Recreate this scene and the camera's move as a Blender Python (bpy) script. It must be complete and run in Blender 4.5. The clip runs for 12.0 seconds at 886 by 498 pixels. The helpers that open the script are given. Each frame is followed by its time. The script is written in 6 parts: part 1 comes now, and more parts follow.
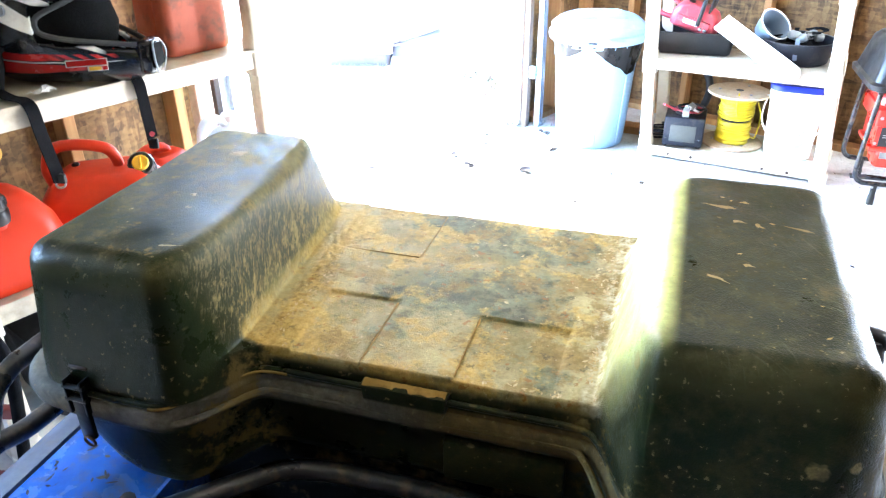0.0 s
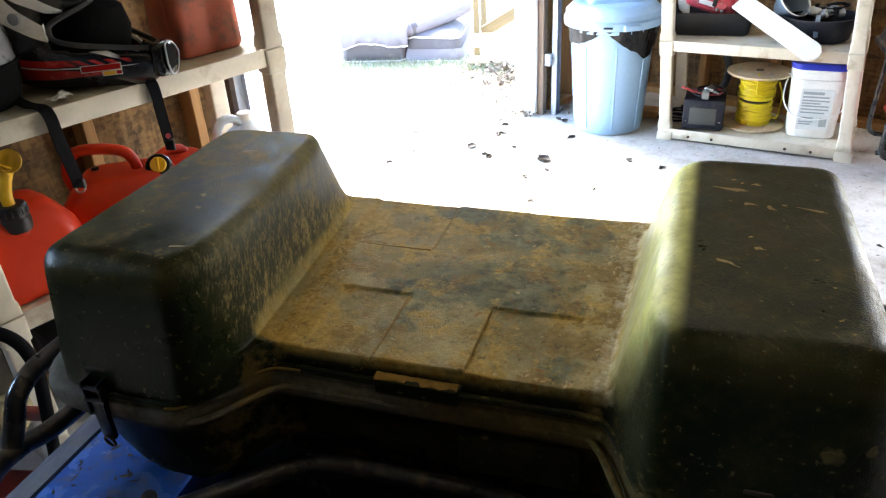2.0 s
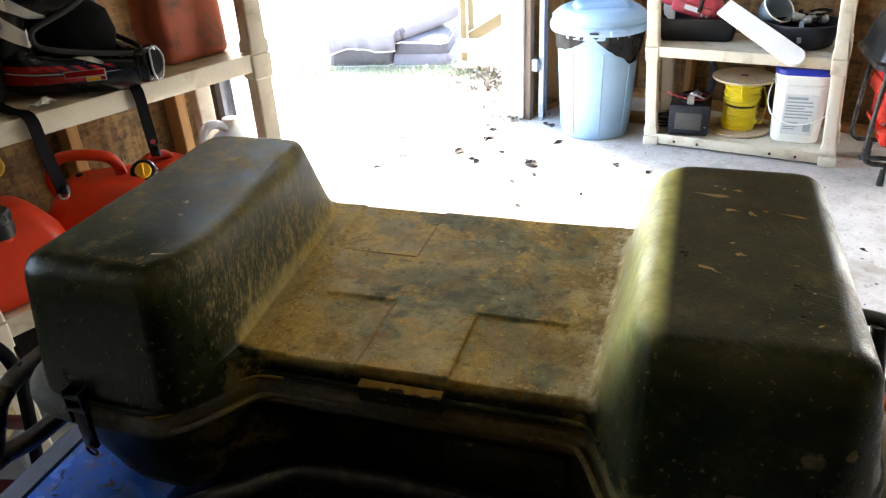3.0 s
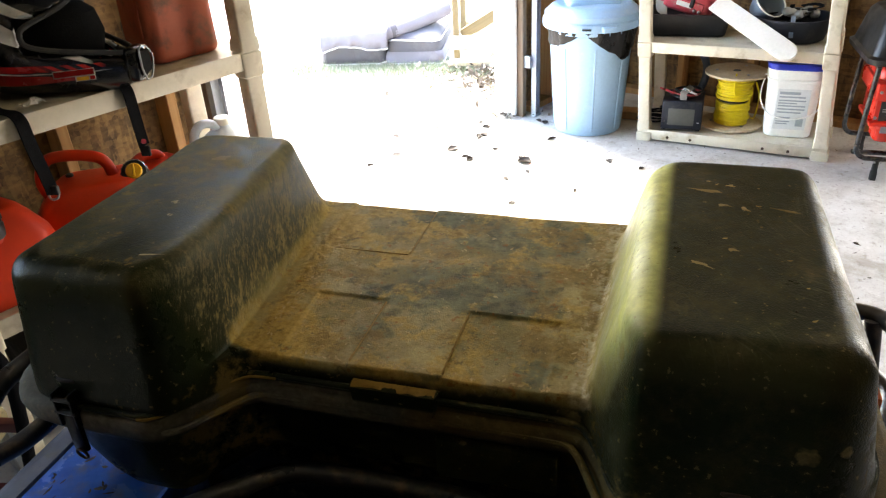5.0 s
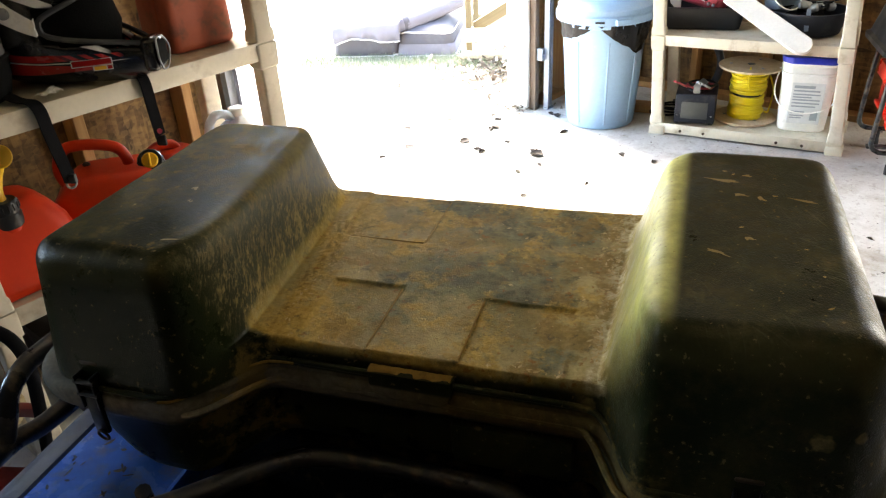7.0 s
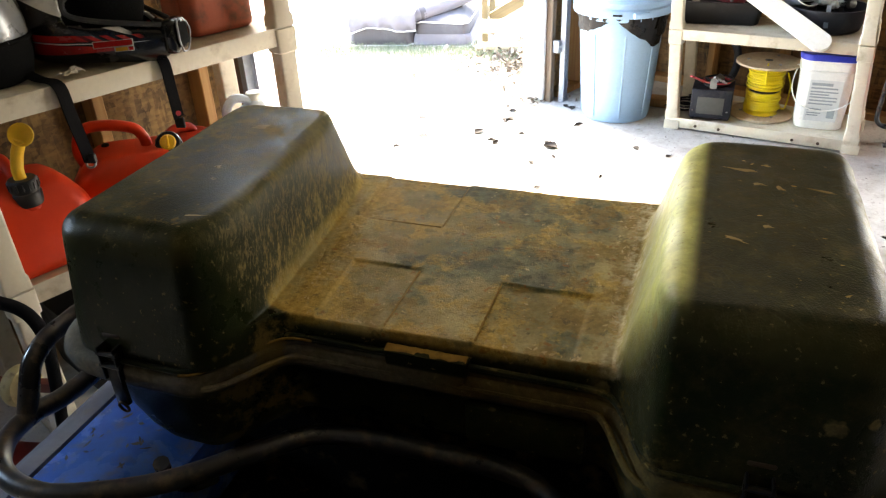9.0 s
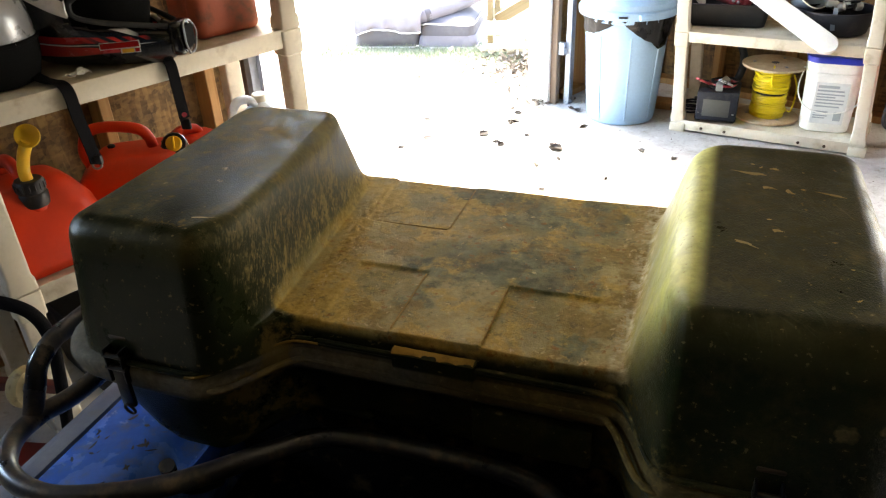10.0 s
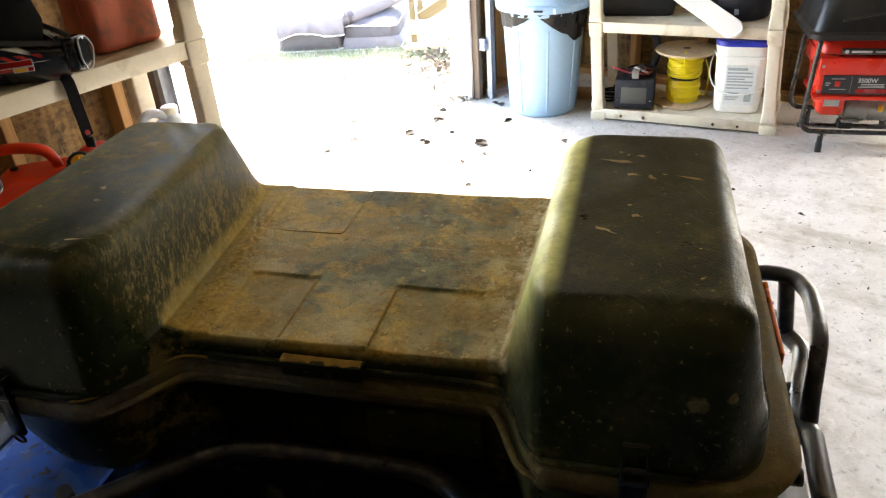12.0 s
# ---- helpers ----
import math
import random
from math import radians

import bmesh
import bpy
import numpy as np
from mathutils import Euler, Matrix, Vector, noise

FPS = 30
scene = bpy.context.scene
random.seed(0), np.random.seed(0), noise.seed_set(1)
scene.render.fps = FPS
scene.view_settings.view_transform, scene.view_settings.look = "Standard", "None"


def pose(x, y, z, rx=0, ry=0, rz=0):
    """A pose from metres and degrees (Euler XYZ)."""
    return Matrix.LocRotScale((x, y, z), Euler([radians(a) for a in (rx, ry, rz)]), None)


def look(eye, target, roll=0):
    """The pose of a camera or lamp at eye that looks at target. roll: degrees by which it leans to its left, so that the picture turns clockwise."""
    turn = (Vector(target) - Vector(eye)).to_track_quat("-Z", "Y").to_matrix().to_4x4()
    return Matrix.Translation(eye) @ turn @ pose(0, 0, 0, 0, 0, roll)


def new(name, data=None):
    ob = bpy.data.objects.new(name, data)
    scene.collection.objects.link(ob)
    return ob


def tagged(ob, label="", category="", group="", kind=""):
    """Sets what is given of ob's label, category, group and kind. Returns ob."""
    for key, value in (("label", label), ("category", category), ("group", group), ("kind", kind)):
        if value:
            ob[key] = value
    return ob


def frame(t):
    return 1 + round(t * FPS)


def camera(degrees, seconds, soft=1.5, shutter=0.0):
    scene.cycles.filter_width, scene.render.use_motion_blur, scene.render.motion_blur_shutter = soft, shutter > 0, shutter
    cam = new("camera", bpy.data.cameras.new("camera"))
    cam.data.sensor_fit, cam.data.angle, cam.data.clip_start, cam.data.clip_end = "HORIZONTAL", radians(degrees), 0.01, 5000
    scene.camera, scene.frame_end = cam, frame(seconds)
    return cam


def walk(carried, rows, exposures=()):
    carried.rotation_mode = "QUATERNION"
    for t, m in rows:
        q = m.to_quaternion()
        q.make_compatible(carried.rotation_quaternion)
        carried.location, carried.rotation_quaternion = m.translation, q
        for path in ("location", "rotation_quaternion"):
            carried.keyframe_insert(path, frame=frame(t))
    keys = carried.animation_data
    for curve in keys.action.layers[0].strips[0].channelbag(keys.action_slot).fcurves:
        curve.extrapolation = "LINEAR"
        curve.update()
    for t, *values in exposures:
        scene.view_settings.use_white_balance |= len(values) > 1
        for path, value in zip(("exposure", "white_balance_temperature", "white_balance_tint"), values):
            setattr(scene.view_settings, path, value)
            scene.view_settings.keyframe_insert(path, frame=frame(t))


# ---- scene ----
cam = camera(62.0, 12.0, soft=1.25, shutter=0.4)
PATH = [
    (0, (0.231, 0.485, 1.508), (0.059, 2.233, 0.55), -0.7),
    (0.5, (0.252, 0.48, 1.516), (0.062, 2.236, 0.578), -2.6),
    (1, (0.249, 0.482, 1.513), (0.034, 2.228, 0.562), -3.1),
    (1.5, (0.25, 0.484, 1.508), (0.018, 2.221, 0.544), -3.3),
    (2, (0.25, 0.489, 1.507), (0.014, 2.219, 0.532), -3.5),
    (2.5, (0.252, 0.497, 1.507), (0.028, 2.231, 0.536), -3.8),
    (3, (0.256, 0.491, 1.509), (0.05, 2.23, 0.543), -3.2),
    (5, (0.259, 0.497, 1.506), (0.067, 2.234, 0.534), -3.5),
    (5.5, (0.257, 0.494, 1.505), (0.061, 2.229, 0.529), -3.0),
    (6, (0.253, 0.492, 1.502), (0.056, 2.222, 0.518), -2.5),
    (6.5, (0.249, 0.491, 1.504), (0.027, 2.219, 0.523), -3.5),
    (7, (0.251, 0.485, 1.504), (0.033, 2.212, 0.518), -3.5),
    (9, (0.241, 0.469, 1.499), (-0.002, 2.182, 0.496), -2.6),
    (9.5, (0.237, 0.47, 1.498), (-0.019, 2.183, 0.497), -2.6),
    (10, (0.237, 0.472, 1.499), (-0.017, 2.186, 0.5), -2.6),
    (10.5, (0.238, 0.473, 1.501), (-0.023, 2.192, 0.514), -2.9),
    (11, (0.241, 0.472, 1.505), (-0.009, 2.196, 0.522), -2.3),
    (11.1, (0.249, 0.469, 1.509), (-0.005, 2.205, 0.548), -2.1),
    (11.2, (0.258, 0.462, 1.513), (0.015, 2.211, 0.573), -2.1),
    (11.3, (0.276, 0.46, 1.517), (0.045, 2.205, 0.569), -3.4),
    (11.4, (0.296, 0.457, 1.516), (0.088, 2.193, 0.545), -4.3),
    (11.5, (0.31, 0.459, 1.512), (0.126, 2.192, 0.532), -4.7),
    (12, (0.322, 0.467, 1.505), (0.205, 2.189, 0.496), -4.2),
]
walk(cam, [(t, look(eye, target, roll)) for t, eye, target, roll in PATH], [(0, 6.35, 5650, 8), (0.5, 5.8, 5850, 8), (1.0, 5.2, 6150, 9), (1.5, 4.73, 6450, 9), (3.0, 4.34, 7100, 10), (5.5, 4.26, 7600, 10), (9.0, 4.35, 7800, 10), (11.0, 4.47, 7850, 10), (12.0, 4.34, 7850, 10)])

# ---- world, sun, exposure ----
world = bpy.data.worlds.new("sky")
scene.world = world
world.use_nodes = True
wn = world.node_tree.nodes
sky = wn.new("ShaderNodeTexSky")
sky.sky_type, sky.sun_disc = "NISHITA", False
SUN_EL, SUN_AZ = radians(50), radians(-30)      # azimuth from +y towards +x
sky.sun_elevation, sky.sun_rotation = SUN_EL, SUN_AZ
world.node_tree.links.new(sky.outputs[0], wn["Background"].inputs[0])
wn["Background"].inputs[1].default_value = 0.15
sun = new("sun", bpy.data.lights.new("sun", "SUN"))
sun.data.energy, sun.data.angle, sun.data.color = 1.5, radians(20), (1.0, 0.96, 0.90)
sd = Vector((math.sin(SUN_AZ) * math.cos(SUN_EL), math.cos(SUN_AZ) * math.cos(SUN_EL), math.sin(SUN_EL)))
sun.matrix_world = look(sd * 30, (0, 0, 0))
# daylight of the open side doorway
side = new("side_doorway_light", bpy.data.lights.new("side_doorway_light", "AREA"))
side.data.shape, side.data.size, side.data.size_y, side.data.energy, side.data.color = "RECTANGLE", 0.56, 1.9, 2.7, (1.0, 0.98, 0.95)
side.matrix_world = look((3.24, 3.68, 1.04), (0.45, 2.0, 0.70))
# skylight of the window in the door wall, beyond the long shelf
left = new("window_light", bpy.data.lights.new("window_light", "AREA"))
left.data.shape, left.data.size, left.data.size_y, left.data.energy, left.data.color = "RECTANGLE", 0.46, 0.46, 0.85, (0.38, 0.62, 1.0)
left.matrix_world = look((-2.10, 1.31, 1.50), (-0.90, -0.43, 1.10))


# ---- materials ----
def nodes_of(name):
    m = bpy.data.materials.new(name)
    m.use_nodes = True
    return m, m.node_tree.nodes, m.node_tree.links, m.node_tree.nodes["Principled BSDF"]


def tex_coord(n, l, stretch=(1, 1, 1)):
    tc, mp = n.new("ShaderNodeTexCoord"), n.new("ShaderNodeMapping")
    mp.inputs["Scale"].default_value = stretch
    l.new(tc.outputs["Object"], mp.inputs[0])
    return mp.outputs[0]


def noise_fac(n, l, co, scale, detail=6, lo=0.35, hi=0.65, rough=0.6):
    t, r = n.new("ShaderNodeTexNoise"), n.new("ShaderNodeMapRange")
    t.inputs["Scale"].default_value, t.inputs["Detail"].default_value, t.inputs["Roughness"].default_value = scale, detail, rough
    l.new(co, t.inputs["Vector"])
    l.new(t.outputs["Fac"], r.inputs["Value"])
    r.inputs["From Min"].default_value, r.inputs["From Max"].default_value = lo, hi
    return r.outputs[0]


def mixed(n, l, fac, a, b, blend="MIX"):
    m = n.new("ShaderNodeMix")
    m.data_type, m.blend_type = "RGBA", blend
    for sock, v in ((m.inputs[0], fac), (m.inputs[6], a), (m.inputs[7], b)):
        if isinstance(v, bpy.types.NodeSocket):
            l.new(v, sock)
        else:
            sock.default_value = v if isinstance(v, float) else (*v, 1) if len(v) == 3 else v
    return m.outputs[2]


def maths(n, l, op, a, b=0.0):
    m = n.new("ShaderNodeMath")
    m.operation, m.use_clamp = op, True
    for sock, v in zip(m.inputs, (a, b)):
        if isinstance(v, bpy.types.NodeSocket):
            l.new(v, sock)
        else:
            sock.default_value = v
    return m.outputs[0]


def bumped(n, l, bsdf, height, strength, distance=0.002):
    b = n.new("ShaderNodeBump")
    b.inputs["Strength"].default_value, b.inputs["Distance"].default_value = strength, distance
    l.new(height, b.inputs["Height"])
    l.new(b.outputs[0], bsdf.inputs["Normal"])


def M(name, a, b, dirt=None, scale=7.0, fine=70.0, dirt_amount=(0.55, 0.75), rough=0.5, rvar=0.12, metal=0.0,
      bump=0.15, bscale=None, stretch=(1, 1, 1), trans=0.0, spec=0.5):
    """Two-tone surface with fine grain, optional dirt patches, uneven gloss and relief."""
    m, n, l, p = nodes_of(name)
    co = tex_coord(n, l, stretch)
    big, small = noise_fac(n, l, co, scale), noise_fac(n, l, co, fine, 3)
    col = mixed(n, l, big, a, b)
    tint = tuple(0.8 * v for v in a)
    col = mixed(n, l, maths(n, l, "MULTIPLY", small, 0.35), col, tint)
    if dirt:
        d = noise_fac(n, l, co, scale * 2.3, 8, *dirt_amount)
        col = mixed(n, l, maths(n, l, "MULTIPLY", d, 0.8), col, dirt)
    l.new(col, p.inputs["Base Color"])
    r = n.new("ShaderNodeMapRange")
    r.inputs["To Min"].default_value, r.inputs["To Max"].default_value = max(0.02, rough - rvar), min(1, rough + rvar)
    l.new(big, r.inputs["Value"])
    l.new(r.outputs[0], p.inputs["Roughness"])
    p.inputs["Metallic"].default_value = metal
    p.inputs["Specular IOR Level"].default_value = spec
    p.inputs["Transmission Weight"].default_value = trans
    bumped(n, l, p, noise_fac(n, l, co, bscale or fine, 4, 0.2, 0.8), bump)
    return m


def muddy_plastic():
    """Dark green moulded plastic, pebbled, with dried mud lying on its low flats and splashed up its walls."""
    m, n, l, p = nodes_of("muddy_green_plastic")
    tc = n.new("ShaderNodeTexCoord")
    co = tc.outputs["Object"]
    sep = n.new("ShaderNodeSeparateXYZ")
    l.new(co, sep.inputs[0])
    X, Y, Z = sep.outputs["X"], sep.outputs["Y"], sep.outputs["Z"]

    def ramp(v, lo, hi):
        r = n.new("ShaderNodeMapRange")
        r.interpolation_type = "SMOOTHSTEP"
        r.inputs["From Min"].default_value, r.inputs["From Max"].default_value = lo, hi
        l.new(v, r.inputs["Value"])
        return r.outputs[0]

    def op(kind, a, b=0.0):
        o = n.new("ShaderNodeMath")
        o.operation = kind
        for sock, v in zip(o.inputs, (a, b)):
            if isinstance(v, bpy.types.NodeSocket):
                l.new(v, sock)
            else:
                sock.default_value = v
        return o.outputs[0]

    def times(*vs):
        out = vs[0]
        for v in vs[1:]:
            out = op("MULTIPLY", out, v)
        return out

    def plus(*vs):
        out = vs[0]
        for v in vs[1:]:
            out = op("ADD", out, v)
        return maths(n, l, "ADD", out, 0.0)

    def less(v):
        return maths(n, l, "SUBTRACT", 1.0, v)

    def hump(v, a, b, c, d):
        return times(ramp(v, a, b), less(ramp(v, c, d)))

    def cloud(scale, detail, rough, co_=None):
        t = n.new("ShaderNodeTexNoise")
        t.inputs["Scale"].default_value, t.inputs["Detail"].default_value, t.inputs["Roughness"].default_value = scale, detail, rough
        l.new(co_ or co, t.inputs["Vector"])
        return t.outputs["Fac"]

    def stretched(scale, turn=(0, 0, 0)):
        mp = n.new("ShaderNodeMapping")
        mp.inputs["Scale"].default_value = scale
        rot = n.new("ShaderNodeMapping")
        rot.inputs["Rotation"].default_value = turn
        l.new(co, rot.inputs[0])
        l.new(rot.outputs[0], mp.inputs[0])
        return mp.outputs[0]

    right = ramp(X, -0.05, 0.05)
    left = less(right)
    ax = op("ABSOLUTE", X)
    lean = op("ADD", times(left, op("SUBTRACT", Y, 0.02), 0.075), times(right, Y, 0.018))
    s = op("SUBTRACT", ax, lean)
    grit = noise_fac(n, l, co, 230, 3, 0.40, 0.66)
    grain = noise_fac(n, l, co, 90, 5, 0.40, 0.62, 0.7)

    # bare plastic, faintly clouded
    col = mixed(n, l, noise_fac(n, l, co, 8, 7, 0.38, 0.62, 0.65), (0.009, 0.013, 0.0045), (0.018, 0.023, 0.007))
    rough_green = op("ADD", 0.25, times(noise_fac(n, l, co, 13, 7), 0.12))

    # dust wiped and rained into blotches on the tops
    top = ramp(Z, 0.295, 0.318)
    wipe = cloud(1.0, 7, 0.62, stretched((26, 9, 9), (0, 0, 0.6)))
    haze = cloud(11, 9, 0.72)
    far = ramp(Y, -0.17, 0.20)
    blot = ramp(op("ADD", op("ADD", times(wipe, 0.5), times(haze, 0.5)), times(far, left, 0.085)), 0.45, 0.60)
    d_top = times(top, blot, op("ADD", 0.38, times(left, op("ADD", 0.20, times(far, 0.45)))), op("ADD", 0.15, times(ramp(cloud(70, 8, 0.78), 0.38, 0.60), 0.85)))
    col = mixed(n, l, d_top, col, mixed(n, l, noise_fac(n, l, co, 16, 6), (0.095, 0.088, 0.042), (0.21, 0.165, 0.068)))
    ochre_top = times(top, left, ramp(op("ADD", cloud(24, 8, 0.7), times(far, 0.07)), 0.60, 0.67), 0.45)
    col = mixed(n, l, ochre_top, col, (0.31, 0.21, 0.065))

    crease = times(hump(Y, -0.196, -0.182, -0.172, -0.158), ramp(Z, 0.275, 0.30), op("ADD", 0.10, times(haze, 0.45)))
    col = mixed(n, l, crease, col, (0.115, 0.100, 0.042))

    # long faint scratches over the other hump
    scr = ramp(cloud(1.0, 3, 0.5, stretched((22, 330, 10), (0, 0, 0.55))), 0.60, 0.70)
    scr2 = ramp(cloud(1.0, 3, 0.5, stretched((260, 16, 10), (0, 0, -0.4))), 0.63, 0.72)
    scratch = times(plus(scr, scr2), right, top, noise_fac(n, l, co, 9, 4, 0.45, 0.62), 0.30)
    col = mixed(n, l, scratch, col, (0.16, 0.16, 0.095))

    # walls: a dim earthy film with drops
    film = ramp(cloud(15, 9, 0.74), 0.44, 0.62)
    d_side = times(film, op("ADD", 0.07, times(right, op("ADD", 0.45, times(ramp(ax, 0.44, 0.49), 0.40)))), op("ADD", 0.5, times(grain, 0.5)))
    col = mixed(n, l, d_side, col, (0.070, 0.057, 0.023))

    # seat between the humps
    seat = times(less(ramp(Z, 0.184, 0.205)), ramp(Z, 0.158, 0.170), less(ramp(s, 0.250, 0.275)), ramp(op("ADD", Y, times(op("SUBTRACT", s, 0.20), -0.25, ramp(s, 0.19, 0.21))), -0.102, -0.091))
    gutter = times(ramp(s, 0.14, 0.215), seat)
    lip = times(less(ramp(Y, -0.085, -0.02)), seat)
    cross = times(hump(Y, 0.035, 0.055, 0.13, 0.185), less(ramp(ax, 0.13, 0.20)))
    big, mid = cloud(5.5, 6, 0.60), cloud(19, 8, 0.70)
    mix1 = op("ADD", times(big, 0.6), times(mid, 0.4))
    slate_f = ramp(op("SUBTRACT", op("ADD", mix1, times(cross, 0.085)), times(gutter, 0.10)), 0.485, 0.575)
    tan = mixed(n, l, ramp(mid, 0.35, 0.65), (0.215, 0.170, 0.065), (0.47, 0.385, 0.175))
    slate = mixed(n, l, noise_fac(n, l, co, 28, 7, 0.36, 0.64, 0.7), (0.070, 0.072, 0.034), (0.225, 0.212, 0.112))
    mud = mixed(n, l, slate_f, tan, slate)
    och = ramp(op("ADD", cloud(13, 9, 0.72), op("ADD", times(gutter, left, 0.115), times(lip, 0.05))), 0.505, 0.60)
    mud = mixed(n, l, times(och, 0.85), mud, mixed(n, l, grain, (0.36, 0.235, 0.055), (0.56, 0.385, 0.115)))
    brown = ramp(op("ADD", cloud(16, 8, 0.70), times(ramp(X, 0.06, 0.19), 0.085)), 0.525, 0.62)
    mud = mixed(n, l, times(brown, 0.80), mud, mixed(n, l, grain, (0.195, 0.125, 0.035), (0.30, 0.200, 0.065)))
    dark = ramp(op("ADD", cloud(46, 7, 0.68), times(cross, 0.03)), 0.56, 0.66)
    mud = mixed(n, l, times(dark, 0.65), mud, (0.060, 0.055, 0.030))
    pale = ramp(cloud(75, 4, 0.6), 0.655, 0.70)
    mud = mixed(n, l, times(pale, 0.75), mud, (0.62, 0.47, 0.22))
    rust = ramp(cloud(58, 5, 0.6), 0.63, 0.68)
    mud = mixed(n, l, times(rust, 0.70), mud, (0.26, 0.105, 0.022))
    a = times(seat, op("ADD", 0.86, times(grit, 0.14)))
    col = mixed(n, l, a, col, mud)

    # streaks down the wall of the hump that stands towards the shelves
    wall_l = times(left, hump(s, 0.226, 0.242, 0.258, 0.280), ramp(Z, 0.176, 0.186), ramp(op("ADD", op("ADD", Y, times(op("SUBTRACT", Z, 0.25), 0.46)), times(cloud(30, 6, 0.65), 0.06)), -0.125, -0.070))
    low = less(ramp(Z, 0.19, 0.30))
    broad = cloud(1.0, 8, 0.66, stretched((40, 80, 30), (0.30, 0, 0)))
    fine = cloud(1.0, 5, 0.68, stretched((150, 300, 105), (0.35, 0, 0)))
    patch = cloud(11, 7, 0.68)
    run = ramp(op("ADD", op("ADD", times(broad, 0.34), times(fine, 0.40)), times(patch, 0.30)), 0.492, 0.575)
    veil = times(wall_l, op("ADD", 0.30, times(low, 0.20)), op("ADD", 0.5, times(film, 0.5)))
    col = mixed(n, l, veil, col, (0.070, 0.062, 0.026))
    wr = times(wall_l, run, op("ADD", 0.40, times(low, 0.40)), op("ADD", 0.45, times(grain, 0.55)))
    col = mixed(n, l, wr, col, mixed(n, l, patch, (0.30, 0.215, 0.085), (0.46, 0.345, 0.160)))
    heel = times(left, hump(s, 0.212, 0.226, 0.238, 0.250), ramp(Y, -0.085, -0.045), op("ADD", 0.15, times(film, 0.6)))
    col = mixed(n, l, heel, col, (0.30, 0.265, 0.135))
    brow = times(left, hump(s, 0.250, 0.260, 0.272, 0.292), ramp(Z, 0.28, 0.31), ramp(Y, -0.15, -0.08), op("ADD", 0.22, times(film, 0.40)))
    col = mixed(n, l, brow, col, (0.155, 0.150, 0.085))

    # scuffed wall opposite with dragged smears; door-light sheen painted in as pale yellow-green
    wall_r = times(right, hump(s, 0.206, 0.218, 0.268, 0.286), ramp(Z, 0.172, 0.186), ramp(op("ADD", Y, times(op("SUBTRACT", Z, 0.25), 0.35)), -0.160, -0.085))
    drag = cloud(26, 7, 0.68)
    wall_sheen = times(wall_r, op("ADD", 0.70, times(ramp(drag, 0.35, 0.68), 0.30)), op("ADD", 0.82, times(grain, 0.18)))
    # brightens towards the crest: the highlight there is put into the colour
    col = mixed(n, l, wall_sheen, col, mixed(n, l, ramp(Z, 0.20, 0.31), (0.34, 0.300, 0.105), (0.66, 0.670, 0.225)))
    heel_r = times(right, hump(s, 0.190, 0.200, 0.213, 0.224), ramp(Z, 0.160, 0.172), ramp(cloud(48, 7, 0.7), 0.44, 0.58))
    col = mixed(n, l, heel_r, col, mixed(n, l, grain, (0.36, 0.30, 0.16), (0.55, 0.48, 0.30)))

    # the rolled rim holds a brown crust, the seam a line of ochre
    rim = times(ramp(Z, 0.094, 0.112), less(ramp(Z, 0.136, 0.141)))
    rm = times(rim, op("ADD", 0.72, times(film, 0.28)), op("ADD", 0.7, times(grain, 0.3)))
    col = mixed(n, l, rm, col, mixed(n, l, mid, mixed(n, l, left, (0.120, 0.083, 0.030), (0.13, 0.115, 0.085)), mixed(n, l, left, (0.225, 0.160, 0.066), (0.27, 0.245, 0.20))))
    stain = times(hump(ax, 0.17, 0.21, 0.25, 0.30), less(ramp(Z, 0.165, 0.180)), ramp(cloud(19, 8, 0.7), 0.47, 0.57), 0.80)
    col = mixed(n, l, stain, col, (0.20, 0.145, 0.052))

    # dried splash drops, round and ragged
    vor, warp = n.new("ShaderNodeTexVoronoi"), n.new("ShaderNodeMix")
    warp.data_type = "VECTOR"
    warp.inputs[0].default_value = 0.012
    nz = n.new("ShaderNodeTexNoise")
    nz.inputs["Scale"].default_value = 75
    l.new(co, nz.inputs["Vector"])
    l.new(co, warp.inputs[4])
    l.new(nz.outputs["Color"], warp.inputs[5])
    vor.inputs["Scale"].default_value = 24
    l.new(warp.outputs[1], vor.inputs["Vector"])
    vs = n.new("ShaderNodeSeparateColor")
    l.new(vor.outputs["Color"], vs.inputs[0])
    size = times(maths(n, l, "SUBTRACT", op("ADD", vs.outputs[0], times(right, 0.14)), 0.60), 0.60)
    drop = n.new("ShaderNodeMapRange")
    drop.inputs["From Min"].default_value, drop.inputs["From Max"].default_value = 0.0, 0.06
    l.new(op("SUBTRACT", size, vor.outputs["Distance"]), drop.inputs["Value"])
    drops = times(drop.outputs[0], less(seat), less(wall_l), less(times(top, 0.8)), op("ADD", 0.25, times(vs.outputs[1], 0.65)), op("ADD", 0.5, times(grain, 0.5)))
    col = mixed(n, l, drops, col, (0.27, 0.205, 0.090))
    specks = times(ramp(cloud(120, 4, 0.6), 0.635, 0.69), less(seat), 0.55)
    col = mixed(n, l, specks, col, (0.26, 0.205, 0.10))
    l.new(col, p.inputs["Base Color"])

    cover = plus(a, times(d_top, 0.9), ochre_top, d_side, times(veil, 0.6), wr, times(wall_sheen, 0.20), times(left, far, top, 0.22), heel, heel_r, rm, stain, drops, specks)
    l.new(op("ADD", rough_green, times(cover, 0.55)), p.inputs["Roughness"])
    sv = n.new("ShaderNodeMapRange")
    sv.inputs["To Min"].default_value, sv.inputs["To Max"].default_value = 0.125, 0.085
    l.new(cover, sv.inputs["Value"])
    l.new(sv.outputs[0], p.inputs["Specular IOR Level"])
